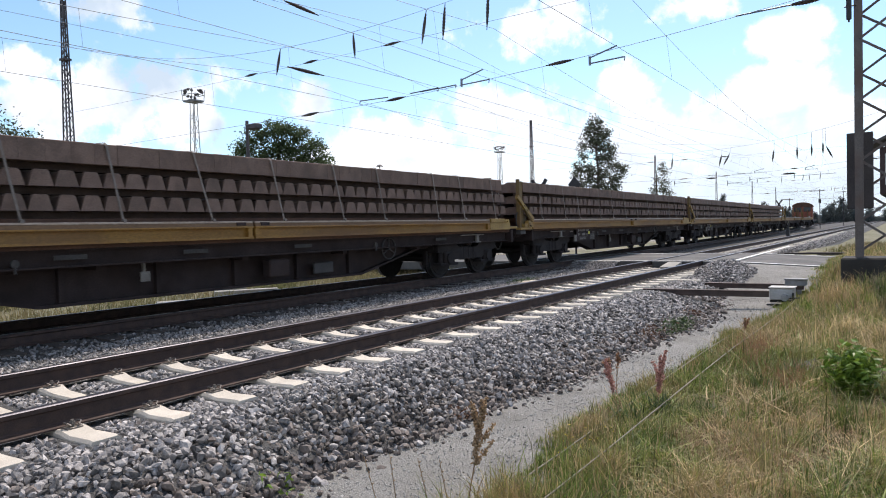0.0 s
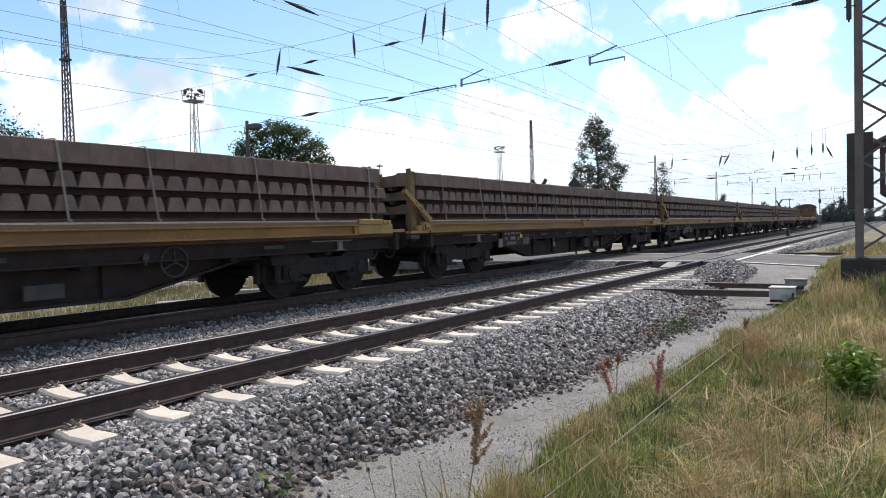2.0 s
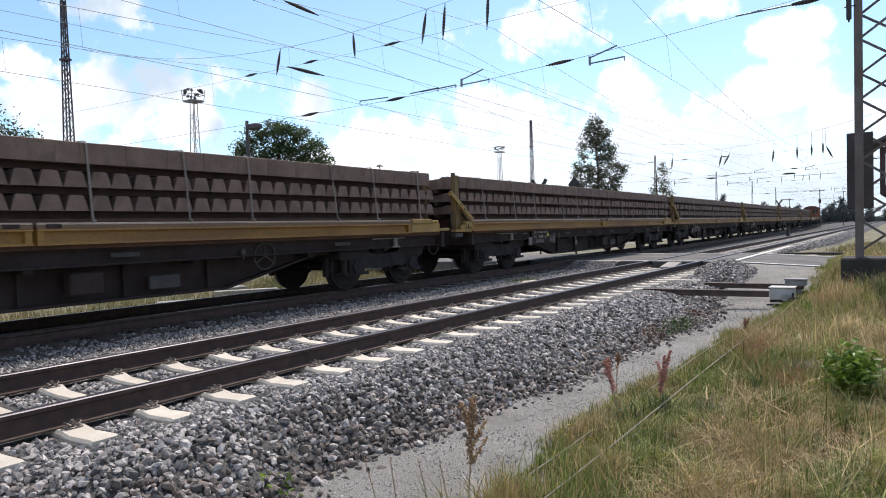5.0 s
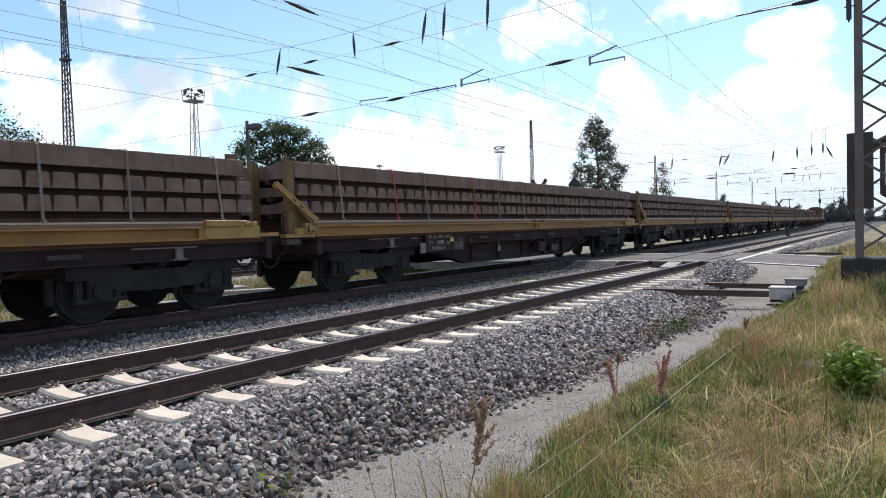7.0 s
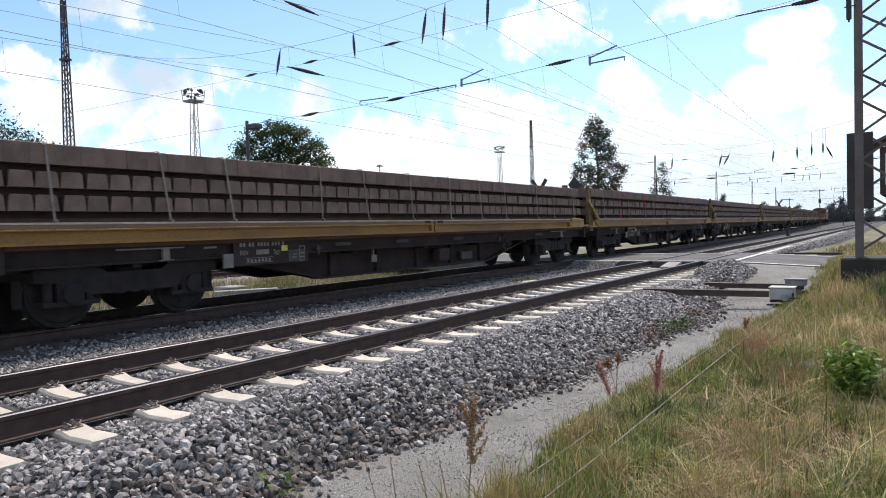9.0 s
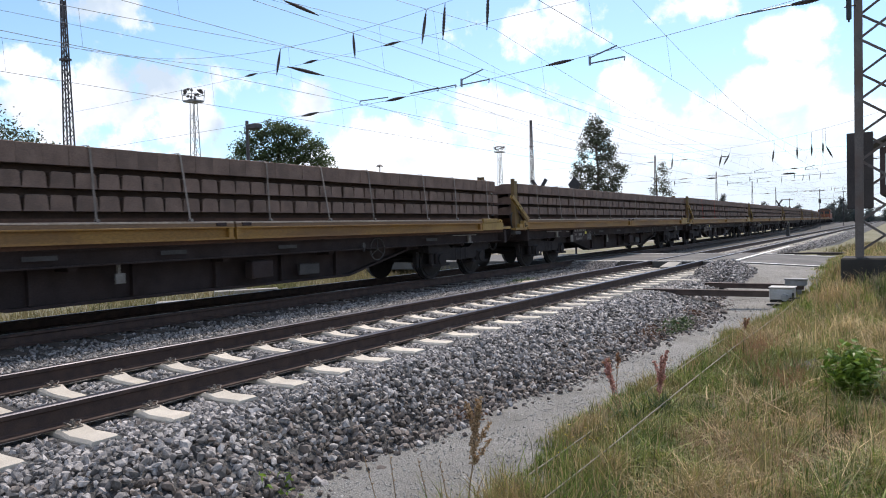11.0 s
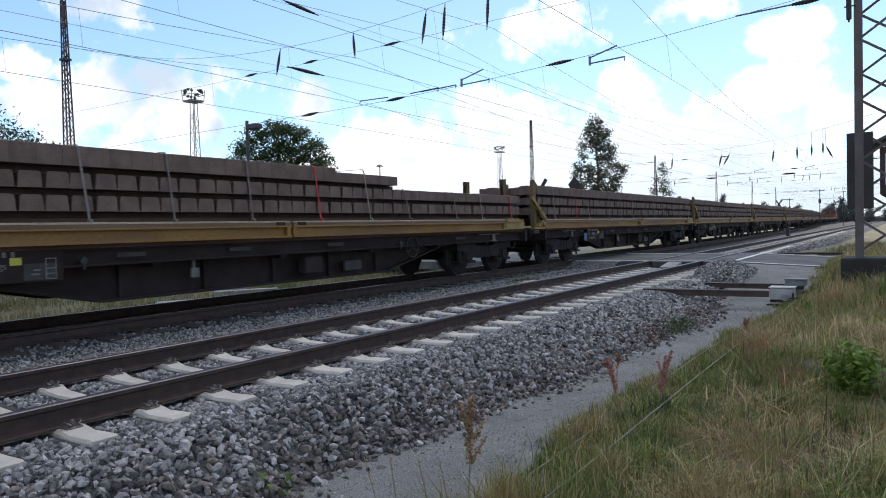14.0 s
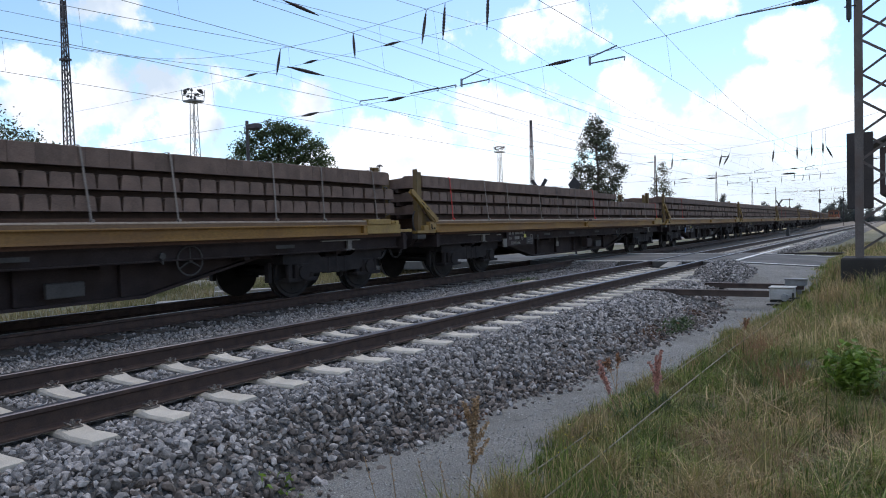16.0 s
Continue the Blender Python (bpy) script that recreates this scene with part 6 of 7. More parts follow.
    blades("weed_tuft", x, y, np.full(n, GROUND + 0.02), rng.uniform(0.1, 0.32, n), np.full(n, 0.016), M["leaf_dull"], 61, "dark green weed tuft round a sorrel stalk", 0.45)
    n = 46
    c = np.stack([-1.95 + rng.normal(0, 0.09, n), 4.75 + rng.normal(0, 0.16, n), GROUND + rng.uniform(0.13, 0.27, n)], -1)
    v, f = leaf_cloud(c, rng.uniform(0.006, 0.012, n), rng)
    tagged(new("yellow_flowers", raw_mesh("yellow_flowers", v, f, M["petal"])), "small yellow wildflowers in the grass", "wildflowers", kind="stuff")
    # thin bare stalks by the path
    for x, y, hx, h in ((-2.72, 3.25, -0.12, 0.35), (-2.66, 3.35, -0.05, 0.36), (-2.52, 3.5, -0.08, 0.3), (-2.44, 3.6, -0.06, 0.28), (-2.0, 3.75, 0.02, 0.22), (-1.9, 7.6, 0.02, 0.3)):
        bm = bmesh.new()
        rod(bm, (x, y, GROUND), (x + hx * 0.6, y, GROUND + h * 0.6), 0.0035, 0.0028, seg=5)
        rod(bm, (x + hx * 0.6, y, GROUND + h * 0.6), (x + hx, y, GROUND + h), 0.0028, 0.002, seg=5)
        for q in range(5):
            z = GROUND + h * (0.5 + 0.1 * q)
            rod(bm, (x + hx * (0.5 + 0.1 * q), y, z), (x + hx * (0.5 + 0.1 * q) + 0.012 * (-1) ** q, y, z + 0.015), 0.0025, 0.004, seg=4)
        tagged(part("bare_stalk", bm, M["brown_seed"]), "thin bare brown weed stalk by the path", "wild plant", group="bare stalks")


# ---- signal gear beside the track ----
def build_gear():
    for y, ya, x0, x1, z0, z1 in ((14.85, 13.87, -4.85, -2.2, -0.375, -0.265), (16.65, 16.65, -3.95, -1.75, -0.375, -0.275)):
        bm = bmesh.new()
        m = 0.5 * (z0 + z1)
        lift = 0.075 if ya < y else 0.0
        bar(bm, (x0, ya, m + lift), (x1, y, m), 0.12, z1 - z0)
        bar(bm, (x0, ya, z1 + lift + 0.006), (x1, y, z1 + 0.006), 0.17, 0.014)
        cover = tagged(part("rod_cover", bm, M["channel"]), "rusty steel channel that covers point rods across the ballast", "track fitting", group="rod covers")
        for x in (x0 + 0.5,):
            bm = bmesh.new()
            yy = ya + (y - ya) * (x - x0) / (x1 - x0)
            box(bm, x - 0.05, x + 0.05, yy - 0.05, yy + 0.05, GROUND, z0)
            part("foot", bm, M["dark_concrete"], cover)
    bm = bmesh.new()
    box(bm, -4.6, -3.92, 16.56, 16.74, -0.255, -0.21, 0.005)
    tagged(part("cover_plate", bm, M["sleeper"]), "pale concrete cover plate beside the rail", "track fitting")
    g = thing("point_machine", "light grey cast-iron box with a round pulley on a bracket", "signal gear")
    bm = bmesh.new()
    box(bm, -2.22, -1.78, 15.12, 15.5, -0.46, -0.225, 0.015)
    part("housing", bm, M["box"], g)
    bm = bmesh.new()
    box(bm, -2.24, -1.76, 15.1, 15.52, -0.225, -0.20, 0.01)
    part("lid", bm, M["white"], g, "white sunlit lid")
    bm = bmesh.new()
    rod(bm, (-1.93, 15.10, -0.40), (-1.93, 15.04, -0.40), 0.075, seg=20)
    rod(bm, (-1.93, 15.10, -0.37), (-1.93, 15.0, -0.37), 0.03, seg=8)
    part("pulley", bm, M["galv"], g, "round pale pulley")
    bm = bmesh.new()
    box(bm, -2.28, -2.08, 15.15, 15.3, -0.58, -0.55, 0.004)
    box(bm, -2.22, -1.8, 15.2, 15.3, -0.52, -0.45)
    box(bm, -2.0, -1.9, 15.2, 15.4, GROUND - 0.05, -0.45)
    part("bracket", bm, M["black"], g)
    bm = bmesh.new()
    box(bm, -1.80, -1.76, 15.05, 15.09, GROUND - 0.05, -0.3)
    bar(bm, (-1.95, 15.07, -0.43), (-1.66, 15.07, -0.40), 0.03, 0.03)
    part("stake", bm, M["black"], g)
    bm = bmesh.new()
    box(bm, -2.11, -1.70, 16.5, 16.8, -0.29, -0.16, 0.01)
    box(bm, -2.13, -1.68, 16.48, 16.82, -0.16, -0.135, 0.006)
    box(bm, -2.0, -1.8, 16.6, 16.7, GROUND - 0.05, -0.29)
    tagged(part("signal_box_small", bm, M["galv_dull"]), "small grey metal box at the end of a channel", "signal gear")
    for dx, dz in ((0, 0), (-0.3, -0.03)):
        wire = bpy.data.curves.new("signal_wire", "CURVE")
        wire.dimensions, wire.bevel_depth = "3D", 0.0055
        sp = wire.splines.new("POLY")
        sp.points.add(8)
        for i, p in enumerate(sp.points):
            y = 15.1 - i * 2.1
            p.co = (-1.75 + dx + (0.05 if dx == 0 else 0.0) * min(i, 1) + 0.02 * math.sin(i), y, -0.45 + (0.05 if dx == 0 else 0.0) * min(i, 1) + dz - 0.02 * math.sin(i * math.pi / 2), 1)
        wire.materials.append(M["rope"])
        tagged(new("signal_wire", wire), "thin pale steel signal wire strung over the grass", "wire", group="signal wires")
    # old timbers beyond the crossing
    for x, y, l, a in ((-2.9, 27.5, 1.7, 4), (-2.2, 27.75, 1.3, -9), (-2.0, 27.3, 0.9, 12)):
        bm = bmesh.new()
        box(bm, -l / 2, l / 2, -0.07, 0.07, -0.04, 0.06, 0.012)
        tagged(part("old_timber", bm, M["wood_sleeper"], at=pose(x, y, -0.10, 0, 0, a)), "dark weathered timber lying on the soil beyond the crossing", "timber", group="old timbers")
    for x, y, l, a in ((-14.0, 10.0, 1.5, 60), (-15.0, 12.5, 1.7, 56)):
        bm = bmesh.new()
        box(bm, -l / 2, l / 2, -0.16, 0.16, -0.2, 0.06, 0.012)
        tagged(part("concrete_slab", bm, M["concrete"], at=pose(x, y, -0.42, 0, 0, a)), "pale concrete slab lying in the grass beyond the train", "slab")
    # small stuff by the train's track
    bm = bmesh.new()
    box(bm, -9.1, -8.82, 8.7, 9.1, -0.27, -0.235, 0.01)
    tagged(part("loose_plate", bm, M["blue"]), "small faded blue plate lying on the stones", "litter")
    bm = bmesh.new()
    box(bm, -8.95, -8.75, 13.9, 15.6, -0.26, -0.225, 0.006)
    tagged(part("loose_board", bm, M["concrete"]), "pale board lying between the tracks", "board")
    bm = bmesh.new()
    box(bm, -8.2, -7.95, 15.5, 16.2, -0.3, -0.255, 0.006)
    tagged(part("loose_board", bm, M["sleeper"]), "short white board lying on the stones", "board")
    bm = bmesh.new()
    box(bm, -16.4, -15.7, 12.5, 13.1, GROUND - 0.1, -0.32, 0.02)
    tagged(part("concrete_block", bm, M["concrete"]), "square concrete block in the grass beyond the train", "block")


# ---- masts and overhead line ----
def lattice_bm(h, w0, w1, d0, d1, leg, step, brace):
    """A tapered lattice mast of four angle legs and crossed braces; base at the origin."""
    bm = bmesh.new()

    def at(sx, sy, z):
        k = z / h
        return Vector((sx * (w0 + (w1 - w0) * k) / 2, sy * (d0 + (d1 - d0) * k) / 2, z))
    for sx in (-1, 1):
        for sy in (-1, 1):
            bar(bm, at(sx, sy, 0), at(sx, sy, h), leg, leg, up=(0, 1, 0))
    z, k = 0.15, 0
    while z + step < h:
        for sy in (-1, 1):
            s = 1 if k % 2 else -1
            bar(bm, at(-s, sy, z), at(s, sy, z + step), brace, brace * 0.35, up=(0, 1, 0))
        for sx in (-1, 1):
            s = -1 if k % 2 else 1
            bar(bm, at(sx, -s, z), at(sx, s, z + step), brace * 0.35, brace, up=(0, 1, 0))
        z += step
        k += 1
    return bm


SPAN_Y = 17.4
SPAN_STEP = 49.5
LINES = (NEAR_X, -9.78, -11.55, -15.0, -18.6, -22.6, -26.5)


def build_masts():
    me = None
    for k in range(-1, 6):
        m = thing("lattice_mast", "slender dark steel lattice mast of the overhead line", "mast", at=pose(-33.4 + (0.0, 0.0, 0.25, -1.1, -1.8, -2.4, -3.0)[k + 1], SPAN_Y + SPAN_STEP * k, GROUND), group="row of lattice masts")
        if me is None:
            me = mesh_of("mast_frame", lattice_bm(13.3, 0.52, 0.15, 0.52, 0.15, 0.055, 0.45, 0.036), M["far_mast"])
        part("mast_frame", me, None, m)
        bm = bmesh.new()
        box(bm, -0.2, 0.2, -0.2, 0.2, 10.4, 10.5)
        part("collar", bm, M["far_mast"], m)
        bm = bmesh.new()
        box(bm, -0.7, 0.7, -0.7, 0.7, -0.3, 0.25, 0.03)
        part("footing", bm, M["dark_concrete"], m)
    # the big mast beside the meadow, and its fellows
    for k in range(0, 4):
        m = thing("lattice_mast", "broad grey lattice mast on a dark concrete footing", "mast", at=pose(-0.255, SPAN_Y + SPAN_STEP * k + (0.0 if k == 0 else 6.0), 0.2) @ (Matrix.Identity(4) if k == 0 else Matrix.Translation((6.5, 0, 0))), group="broad masts")
        for sx in (-1, 1):
            for sy in (-1, 1):
                bm = bmesh.new()
                w0, w1, d = 0.475, 0.45, 0.28
                bar(bm, (sx * w0, sy * d, 0), (sx * w1, sy * d * 0.7, 13), 0.16 if sy < 0 else 0.10, 0.06, up=(0, 1, 0))
                bar(bm, (sx * (w0 + 0.05), sy * (d - 0.03), 0), (sx * (w1 + 0.05), sy * (d * 0.7 - 0.03), 13), 0.05, 0.10, up=(0, 1, 0))
                part("leg", bm, M["mast"], m)
        z, j = 0.25, 0
        while z < 12:
            for sy in (-1, 1):
                s = 1 if (j % 2 == 0) == (sy > 0) else -1
                bm = bmesh.new()
                bar(bm, (-s * 0.45, sy * 0.27, z), (s * 0.45, sy * 0.27, z + 0.645), 0.05, 0.02, up=(0, 1, 0))
                part("brace", bm, M["mast"], m)
            z += 0.645
            j += 1
        bm = bmesh.new()
        box(bm, -0.82, 0.9, -0.5, 0.5, -0.95, 0.10, 0.03)
        part("footing", bm, M["dark_concrete"], m, "dark stained concrete footing")
        if k == 0:
            bm = bmesh.new()
            box(bm, -0.72, -0.22, 0.10, 0.14, 1.15, 2.82, 0.01)
            box(bm, -0.5, -0.40, 0.14, 0.2, 1.5, 2.5)
            part("board", bm, M["panel_back"], m, "dark upright signal board seen from behind")
            bm = bmesh.new()
            rod(bm, (-0.63, -0.3, 5.8), (-0.63, -0.3, 5.15), 0.02, seg=6)
            box(bm, -0.68, -0.58, -0.33, -0.27, 5.2, 5.8, 0.01)
            rod(bm, (-0.72, -0.3, 5.48), (-0.5, -0.3, 5.48), 0.015, seg=6)
            part("wire_clamp", bm, M["black"], m)
    # elevated cabin past the mast
    c = thing("elevated_cabin", "small dark elevated cabin with a window on steel legs", "cabin")
    bm = bmesh.new()
    box(bm, -0.62, 2.2, 30, 32.2, 2.0, 3.75, 0.02)
    part("wall", bm, M["cabin"], c)
    bm = bmesh.new()
    prism(bm, [(-1.05, 3.72), (0.8, 4.65), (2.65, 3.72), (2.65, 3.82), (0.8, 4.75), (-1.05, 3.82)], 29.6, 32.6)
    part("roof", bm, M["roof"], c)
    bm = bmesh.new()
    box(bm, -0.45, 0.6, 29.97, 30.03, 2.35, 3.5)
    part("window", bm, M["pane"], c, "window pane, sky reflection put into its pale colour")
    for x in (-0.5, 2.1):
        bm = bmesh.new()
        bar(bm, (x if x > 0 else 0.6, 30.4, GROUND), (x if x > 0 else 0.6, 30.4, 2.0), 0.12)
        part("leg", bm, M["black"], c)
    bm = bmesh.new()
    bar(bm, (0.6, 30.4, 1.2), (-0.55, 30.4, 2.0), 0.08)
    part("strut", bm, M["black"], c)


def wire_curve(name, pts, r, mat, label, category="overhead wire", group="", parent=None):
    cu = bpy.data.curves.new(name, "CURVE")
    cu.dimensions, cu.bevel_depth, cu.bevel_resolution = "3D", r, 0
    sp = cu.splines.new("POLY")
    sp.points.add(len(pts) - 1)
    for p, q in zip(sp.points, pts):
        p.co = (*q, 1)
    cu.materials.append(mat)
    ob = new(name, cu)
    if parent is not None:
        ob.parent = parent
        return ob
    return tagged(ob, label, category, group)


def insulator_bm(a, b, r):
    """A ribbed porcelain body between two points with end rods."""
    bm = bmesh.new()
    a, b = Vector(a), Vector(b)
    rod(bm, a, b, r * 0.3, seg=6)
    n = 9
    d = (b - a) * 0.045
    for i in range(n):
        u = i / (n - 1)
        c = a.lerp(b, 0.16 + 0.68 * u)
        k = r * (0.45 + 0.55 * math.sin(math.pi * (0.08 + 0.84 * u)))
        rod(bm, c - d, c, k * 0.8, k, seg=8)
        rod(bm, c, c + d, k, k * 0.8, seg=8)
    return bm


def build_overhead():
    rng = random.Random(9)

    def head(x):
        return 7.8 + 0.0092 * (x + 16.2) ** 2
    for k in range(-1, 6):
        y = SPAN_Y + SPAN_STEP * k
        if k >= 0:
            g = thing("cross_span", "head-span wires with porcelain insulators between two masts", "overhead wire", group="head-spans")
            r = 0.0065 if k == 0 else 0.009
            xs = [-33 + i * 1.65 for i in range(21)]
            wire_curve("head_wire", [(x, y, head(x)) for x in xs], r, M["wire"], "", parent=g)
            wire_curve("upper_cross_wire", [(x, y, 7.12 + 0.0006 * (x + 18) ** 2) for x in xs], r * 0.8, M["wire"], "", parent=g)
            wire_curve("lower_cross_wire", [(x, y, 5.32 + 0.0035 * max(0, x + 17) ** 2) for x in xs], r, M["wire"], "", parent=g)
            if k == 1:                                     # the second span carries the lines nearer together
                for x, z, lean in ((-18.2, 6.85, 0.1), (-13.8, 6.78, 0.25), (-13.25, 6.85, 0.55), (-9.36, 6.85, 0.15), (-7.45, 6.95, 0.0), (-6.33, 7.1, 0.0), (-5.47, 7.2, 0.0), (-5.0, 6.85, -0.5)):
                    part("insulator", insulator_bm((x + lean * 0.5, y, z + 0.55), (x - lean * 0.5, y, z - 0.5), 0.085), M["insulator"], g)
                    wire_curve("hanger", [(x + lean * 0.5, y, z + 0.5), (x + lean * 0.6, y, head(x))], 0.012, M["wire"], "", parent=g)
                for x in (-8.2, -14.6, -8.0):
                    part("insulator", insulator_bm((x - 0.5, y, 5.2), (x + 0.5, y, 5.22), 0.09), M["insulator"], g)
                for x, z, l in ((-4.5, 5.02, 3.2), (-9.6, 4.95, 1.7), (-11.9, 4.7, 1.3), (-16.5, 5.0, 1.5)):
                    bm = bmesh.new()
                    bar(bm, (x, y, z), (x - l, y, z - 0.06), 0.035, 0.035)
                    bar(bm, (x - l, y, z - 0.25), (x - l, y, z + 0.2), 0.06, 0.06)
                    part("steady_arm", bm, M["wire"], g)
            for x in (-9.88, -11.4, -12.1, -15.1, -18.58) if k != 1 else ():
                part("insulator", insulator_bm((x, y, head(x) - 0.02), (x + rng.uniform(-0.25, 0.1), y, 6.92), 0.052), M["insulator"], g)
            for x in (-13.5, -17.1, -20.2):
                part("insulator", insulator_bm((x - 0.35, y, 7.13), (x + 0.35, y, 7.15), 0.05), M["insulator"], g)
            for x in (-7.7, -13.4, -17.2):
                z = 5.32 + 0.0035 * max(0, x + 17) ** 2
                part("insulator", insulator_bm((x - 0.42, y, z - 0.02), (x + 0.42, y, z + 0.02), 0.055), M["insulator"], g)
            part("insulator", insulator_bm((-2.1, y, 6.02), (-1.35, y, 6.04), 0.06), M["insulator"], g)
            wire_curve("lower_cross_wire", [(-3.2, y, 6.0), (-0.8, y, 6.05)], 0.02, M["wire"], "", parent=g)
            for x, s in ((NEAR_X - 0.17, -0.75), (-9.95, -0.75), (-11.1, -1.05), (-11.75, -0.85), (-14.9, 0.95)):
                bm = bmesh.new()
                z = 5.49
                bar(bm, (x + 0.02, y, z), (x + s * 1.25, y, z - 0.03), 0.03, 0.03)
                bar(bm, (x + 0.02, y, z), (x, y, z - 0.1), 0.02, 0.02)
                if x in (NEAR_X - 0.17, -9.95):
                    bar(bm, (x + s * 1.25, y, z - 0.08), (x + s * 1.25, y, z + 0.16), 0.05, 0.05)
                    bar(bm, (x + s * 1.25, y, z + 0.12), (x + s * 0.25, y, z + 0.32), 0.03, 0.03)
                part("steady_arm", bm, M["wire"], g)
    for x in LINES[:5]:
        pts_c, pts_m = [], []
        for k in range(-2, 6):
            for i in range(12):
                u = i / 12
                y = SPAN_Y + SPAN_STEP * (k + u)
                pts_m.append((x + 0.05, y, 6.92 - 4 * u * (1 - u) * 1.15))
                pts_c.append((x + 0.2 * math.cos(math.pi * (k + u)), y, 5.36))
        cat = thing("catenary", "contact wire hung by droppers from a sagging carrying wire", "overhead wire", group="catenary over each track")
        far = 1.0 if x > -12 else 1.15
        wire_curve("carrying_wire", pts_m, 0.006 * far, M["wire"], "", parent=cat)
        wire_curve("contact_wire", pts_c, 0.006 * far, M["wire"], "", parent=cat)
        for k in range(-1, 4):
            for i in range(8):
                u = (i + 0.5) / 8
                y = SPAN_Y + SPAN_STEP * (k + u)
                if y < 2:
                    continue
                wire_curve("dropper", [(x + 0.05, y, 6.92 - 4 * u * (1 - u) * 1.15), (x + 0.2 * math.cos(math.pi * (k + u)), y, 5.36)], 0.003 * far, M["wire"], "", parent=cat)
    # slanting feeder wires over the yard
    for pts, q in ((((-33.4, -32.1, 12.6), (-17.5, 17.4, 9.1), (-13.7, 40, 7.6), (-9.9, 66.9, 8.15)), ((-17.6, 16.6, 9.2), (-17.4, 18.2, 9.0))),
                   (((-33.4, -32.1, 10.0), (-17.34, 17.4, 6.85), (-14.4, 42, 6.2), (-11.5, 66.9, 8.0)), ((-17.52, 16.7, 6.91), (-17.16, 18.1, 6.79)))):
        g = thing("feeder_line", "thin feeder wire with a porcelain insulator over the yard", "overhead wire", group="feeder wires")
        wire_curve("feeder_wire", pts, 0.006, M["wire"], "", parent=g)
        part("insulator", insulator_bm(*q, 0.07), M["insulator"], g)


# ---- floodlight towers, lamps, signs, signals ----
def build_towers():
    for (x, y), h, s in (((-100.5, 73.8), 27.1, 0.8), ((-117, 211), 30.6, 0.9)):
        t = thing("floodlight_tower", "tall slim lattice floodlight tower with a lamp platform", "floodlight tower", at=pose(x, y, GROUND), group="floodlight towers")
        part("tower_frame", lattice_bm(h - 2.4, 2.2 * s, 1.0 * s, 2.2 * s, 1.0 * s, 0.12 * s, 1.9, 0.07 * s), M["galv_dull"], t)
        bm = bmesh.new()
        box(bm, -1.5 * s, 1.5 * s, -1.5 * s, 1.5 * s, h - 2.4, h - 2.1)
        for sx in (-1, 1):
            for sy in (-1, 1):
                bar(bm, (sx * 1.5 * s, sy * 1.5 * s, h - 2.2), (sx * 1.7 * s, sy * 1.7 * s, h - 0.3), 0.09)
        for sy in (-1, 1):
            bar(bm, (-1.6 * s, sy * 1.6 * s, h - 1.2), (1.6 * s, sy * 1.6 * s, h - 1.2), 0.08)
            bar(bm, (sy * 1.6 * s, -1.6 * s, h - 1.2), (sy * 1.6 * s, 1.6 * s, h - 1.2), 0.08)
        part("platform", bm, M["galv_dull"], t)
        r = random.Random(4)
        for i in range(16):
            a = i * math.pi / 8
            bm = bmesh.new()
            c = Vector((1.5 * s * math.cos(a), 1.5 * s * math.sin(a), h - r.uniform(0.2, 1.3)))
            rod(bm, c, c + Vector((0.4 * math.cos(a), 0.4 * math.sin(a), -0.22)), 0.17 * s, 0.30 * s, seg=8)
            part("floodlight", bm, M["far_mast"], t)
        bm = bmesh.new()
        box(bm, -1.4, 1.4, -1.4, 1.4, -0.2, 0.5, 0.03)
        part("footing", bm, M["concrete"], t)
    # street lamps
    for (x, y), h, arm in (((-44.0, 37.3), 10.4 + 0.6, 1.4), ((-60.5, 74.5), 10.8, 0.0)):
        l = thing("yard_lamp", "dark pole with a lamp head over the yard", "lamp post", at=pose(x, y, GROUND))
        bm = bmesh.new()
        rod(bm, (0, 0, 0), (0, 0, h), 0.16 if arm else 0.1, 0.13 if arm else 0.07, seg=8)
        part("pole", bm, M["far_mast"], l)
        bm = bmesh.new()
        if arm:
            box(bm, 0.1, 1.3, -0.2, 0.5, h - 0.75, h - 0.3, 0.08)
            bar(bm, (0, 0, h - 0.4), (0.5, 0, h - 0.5), 0.06)
        else:
            rod(bm, (0, 0, h), (0, 0, h + 0.25), 0.55, 0.2, seg=10)
        part("lamp_head", bm, M["far_mast"], l)
    # crossing signs seen from behind
    for (x, y), z, s in (((-13.05, 27.0), 2.75, 1.0), ((-12.3, 92.0), 3.1, 1.05)):
        sg = thing("crossing_sign", "crossed-board level crossing sign seen from behind on a post", "road sign", at=pose(x, y, GROUND), group="crossing signs")
        bm = bmesh.new()
        rod(bm, (0, 0, 0), (0, 0, z - GROUND), 0.04 * s, seg=8)
        part("post", bm, M["far_mast"], sg)
        for f in (-1, 1):
            bm = bmesh.new()
            c = Vector((0, 0.03 * f, z - GROUND - 0.05))
            d = Vector((0.33 * f, 0, 0.5)) * s
            bar(bm, c - d, c + d, 0.16 * s, 0.012, up=(0, 1, 0))
            part("board", bm, M["black"], sg)
    sg = thing("crossing_light", "dark crossing light head on a post beyond the train", "signal", at=pose(-11.9, 28.2, GROUND))
    bm = bmesh.new()
    rod(bm, (0, 0, 0), (0, 0, 3.5), 0.05, seg=8)
    part("post", bm, M["far_mast"], sg)
    bm = bmesh.new()
    prism(bm, [(-0.18, 3.38), (0.18, 3.38), (0.29, 3.6), (0.0, 3.92), (-0.29, 3.6)], -0.06, 0.06)
    part("head", bm, M["black"], sg)
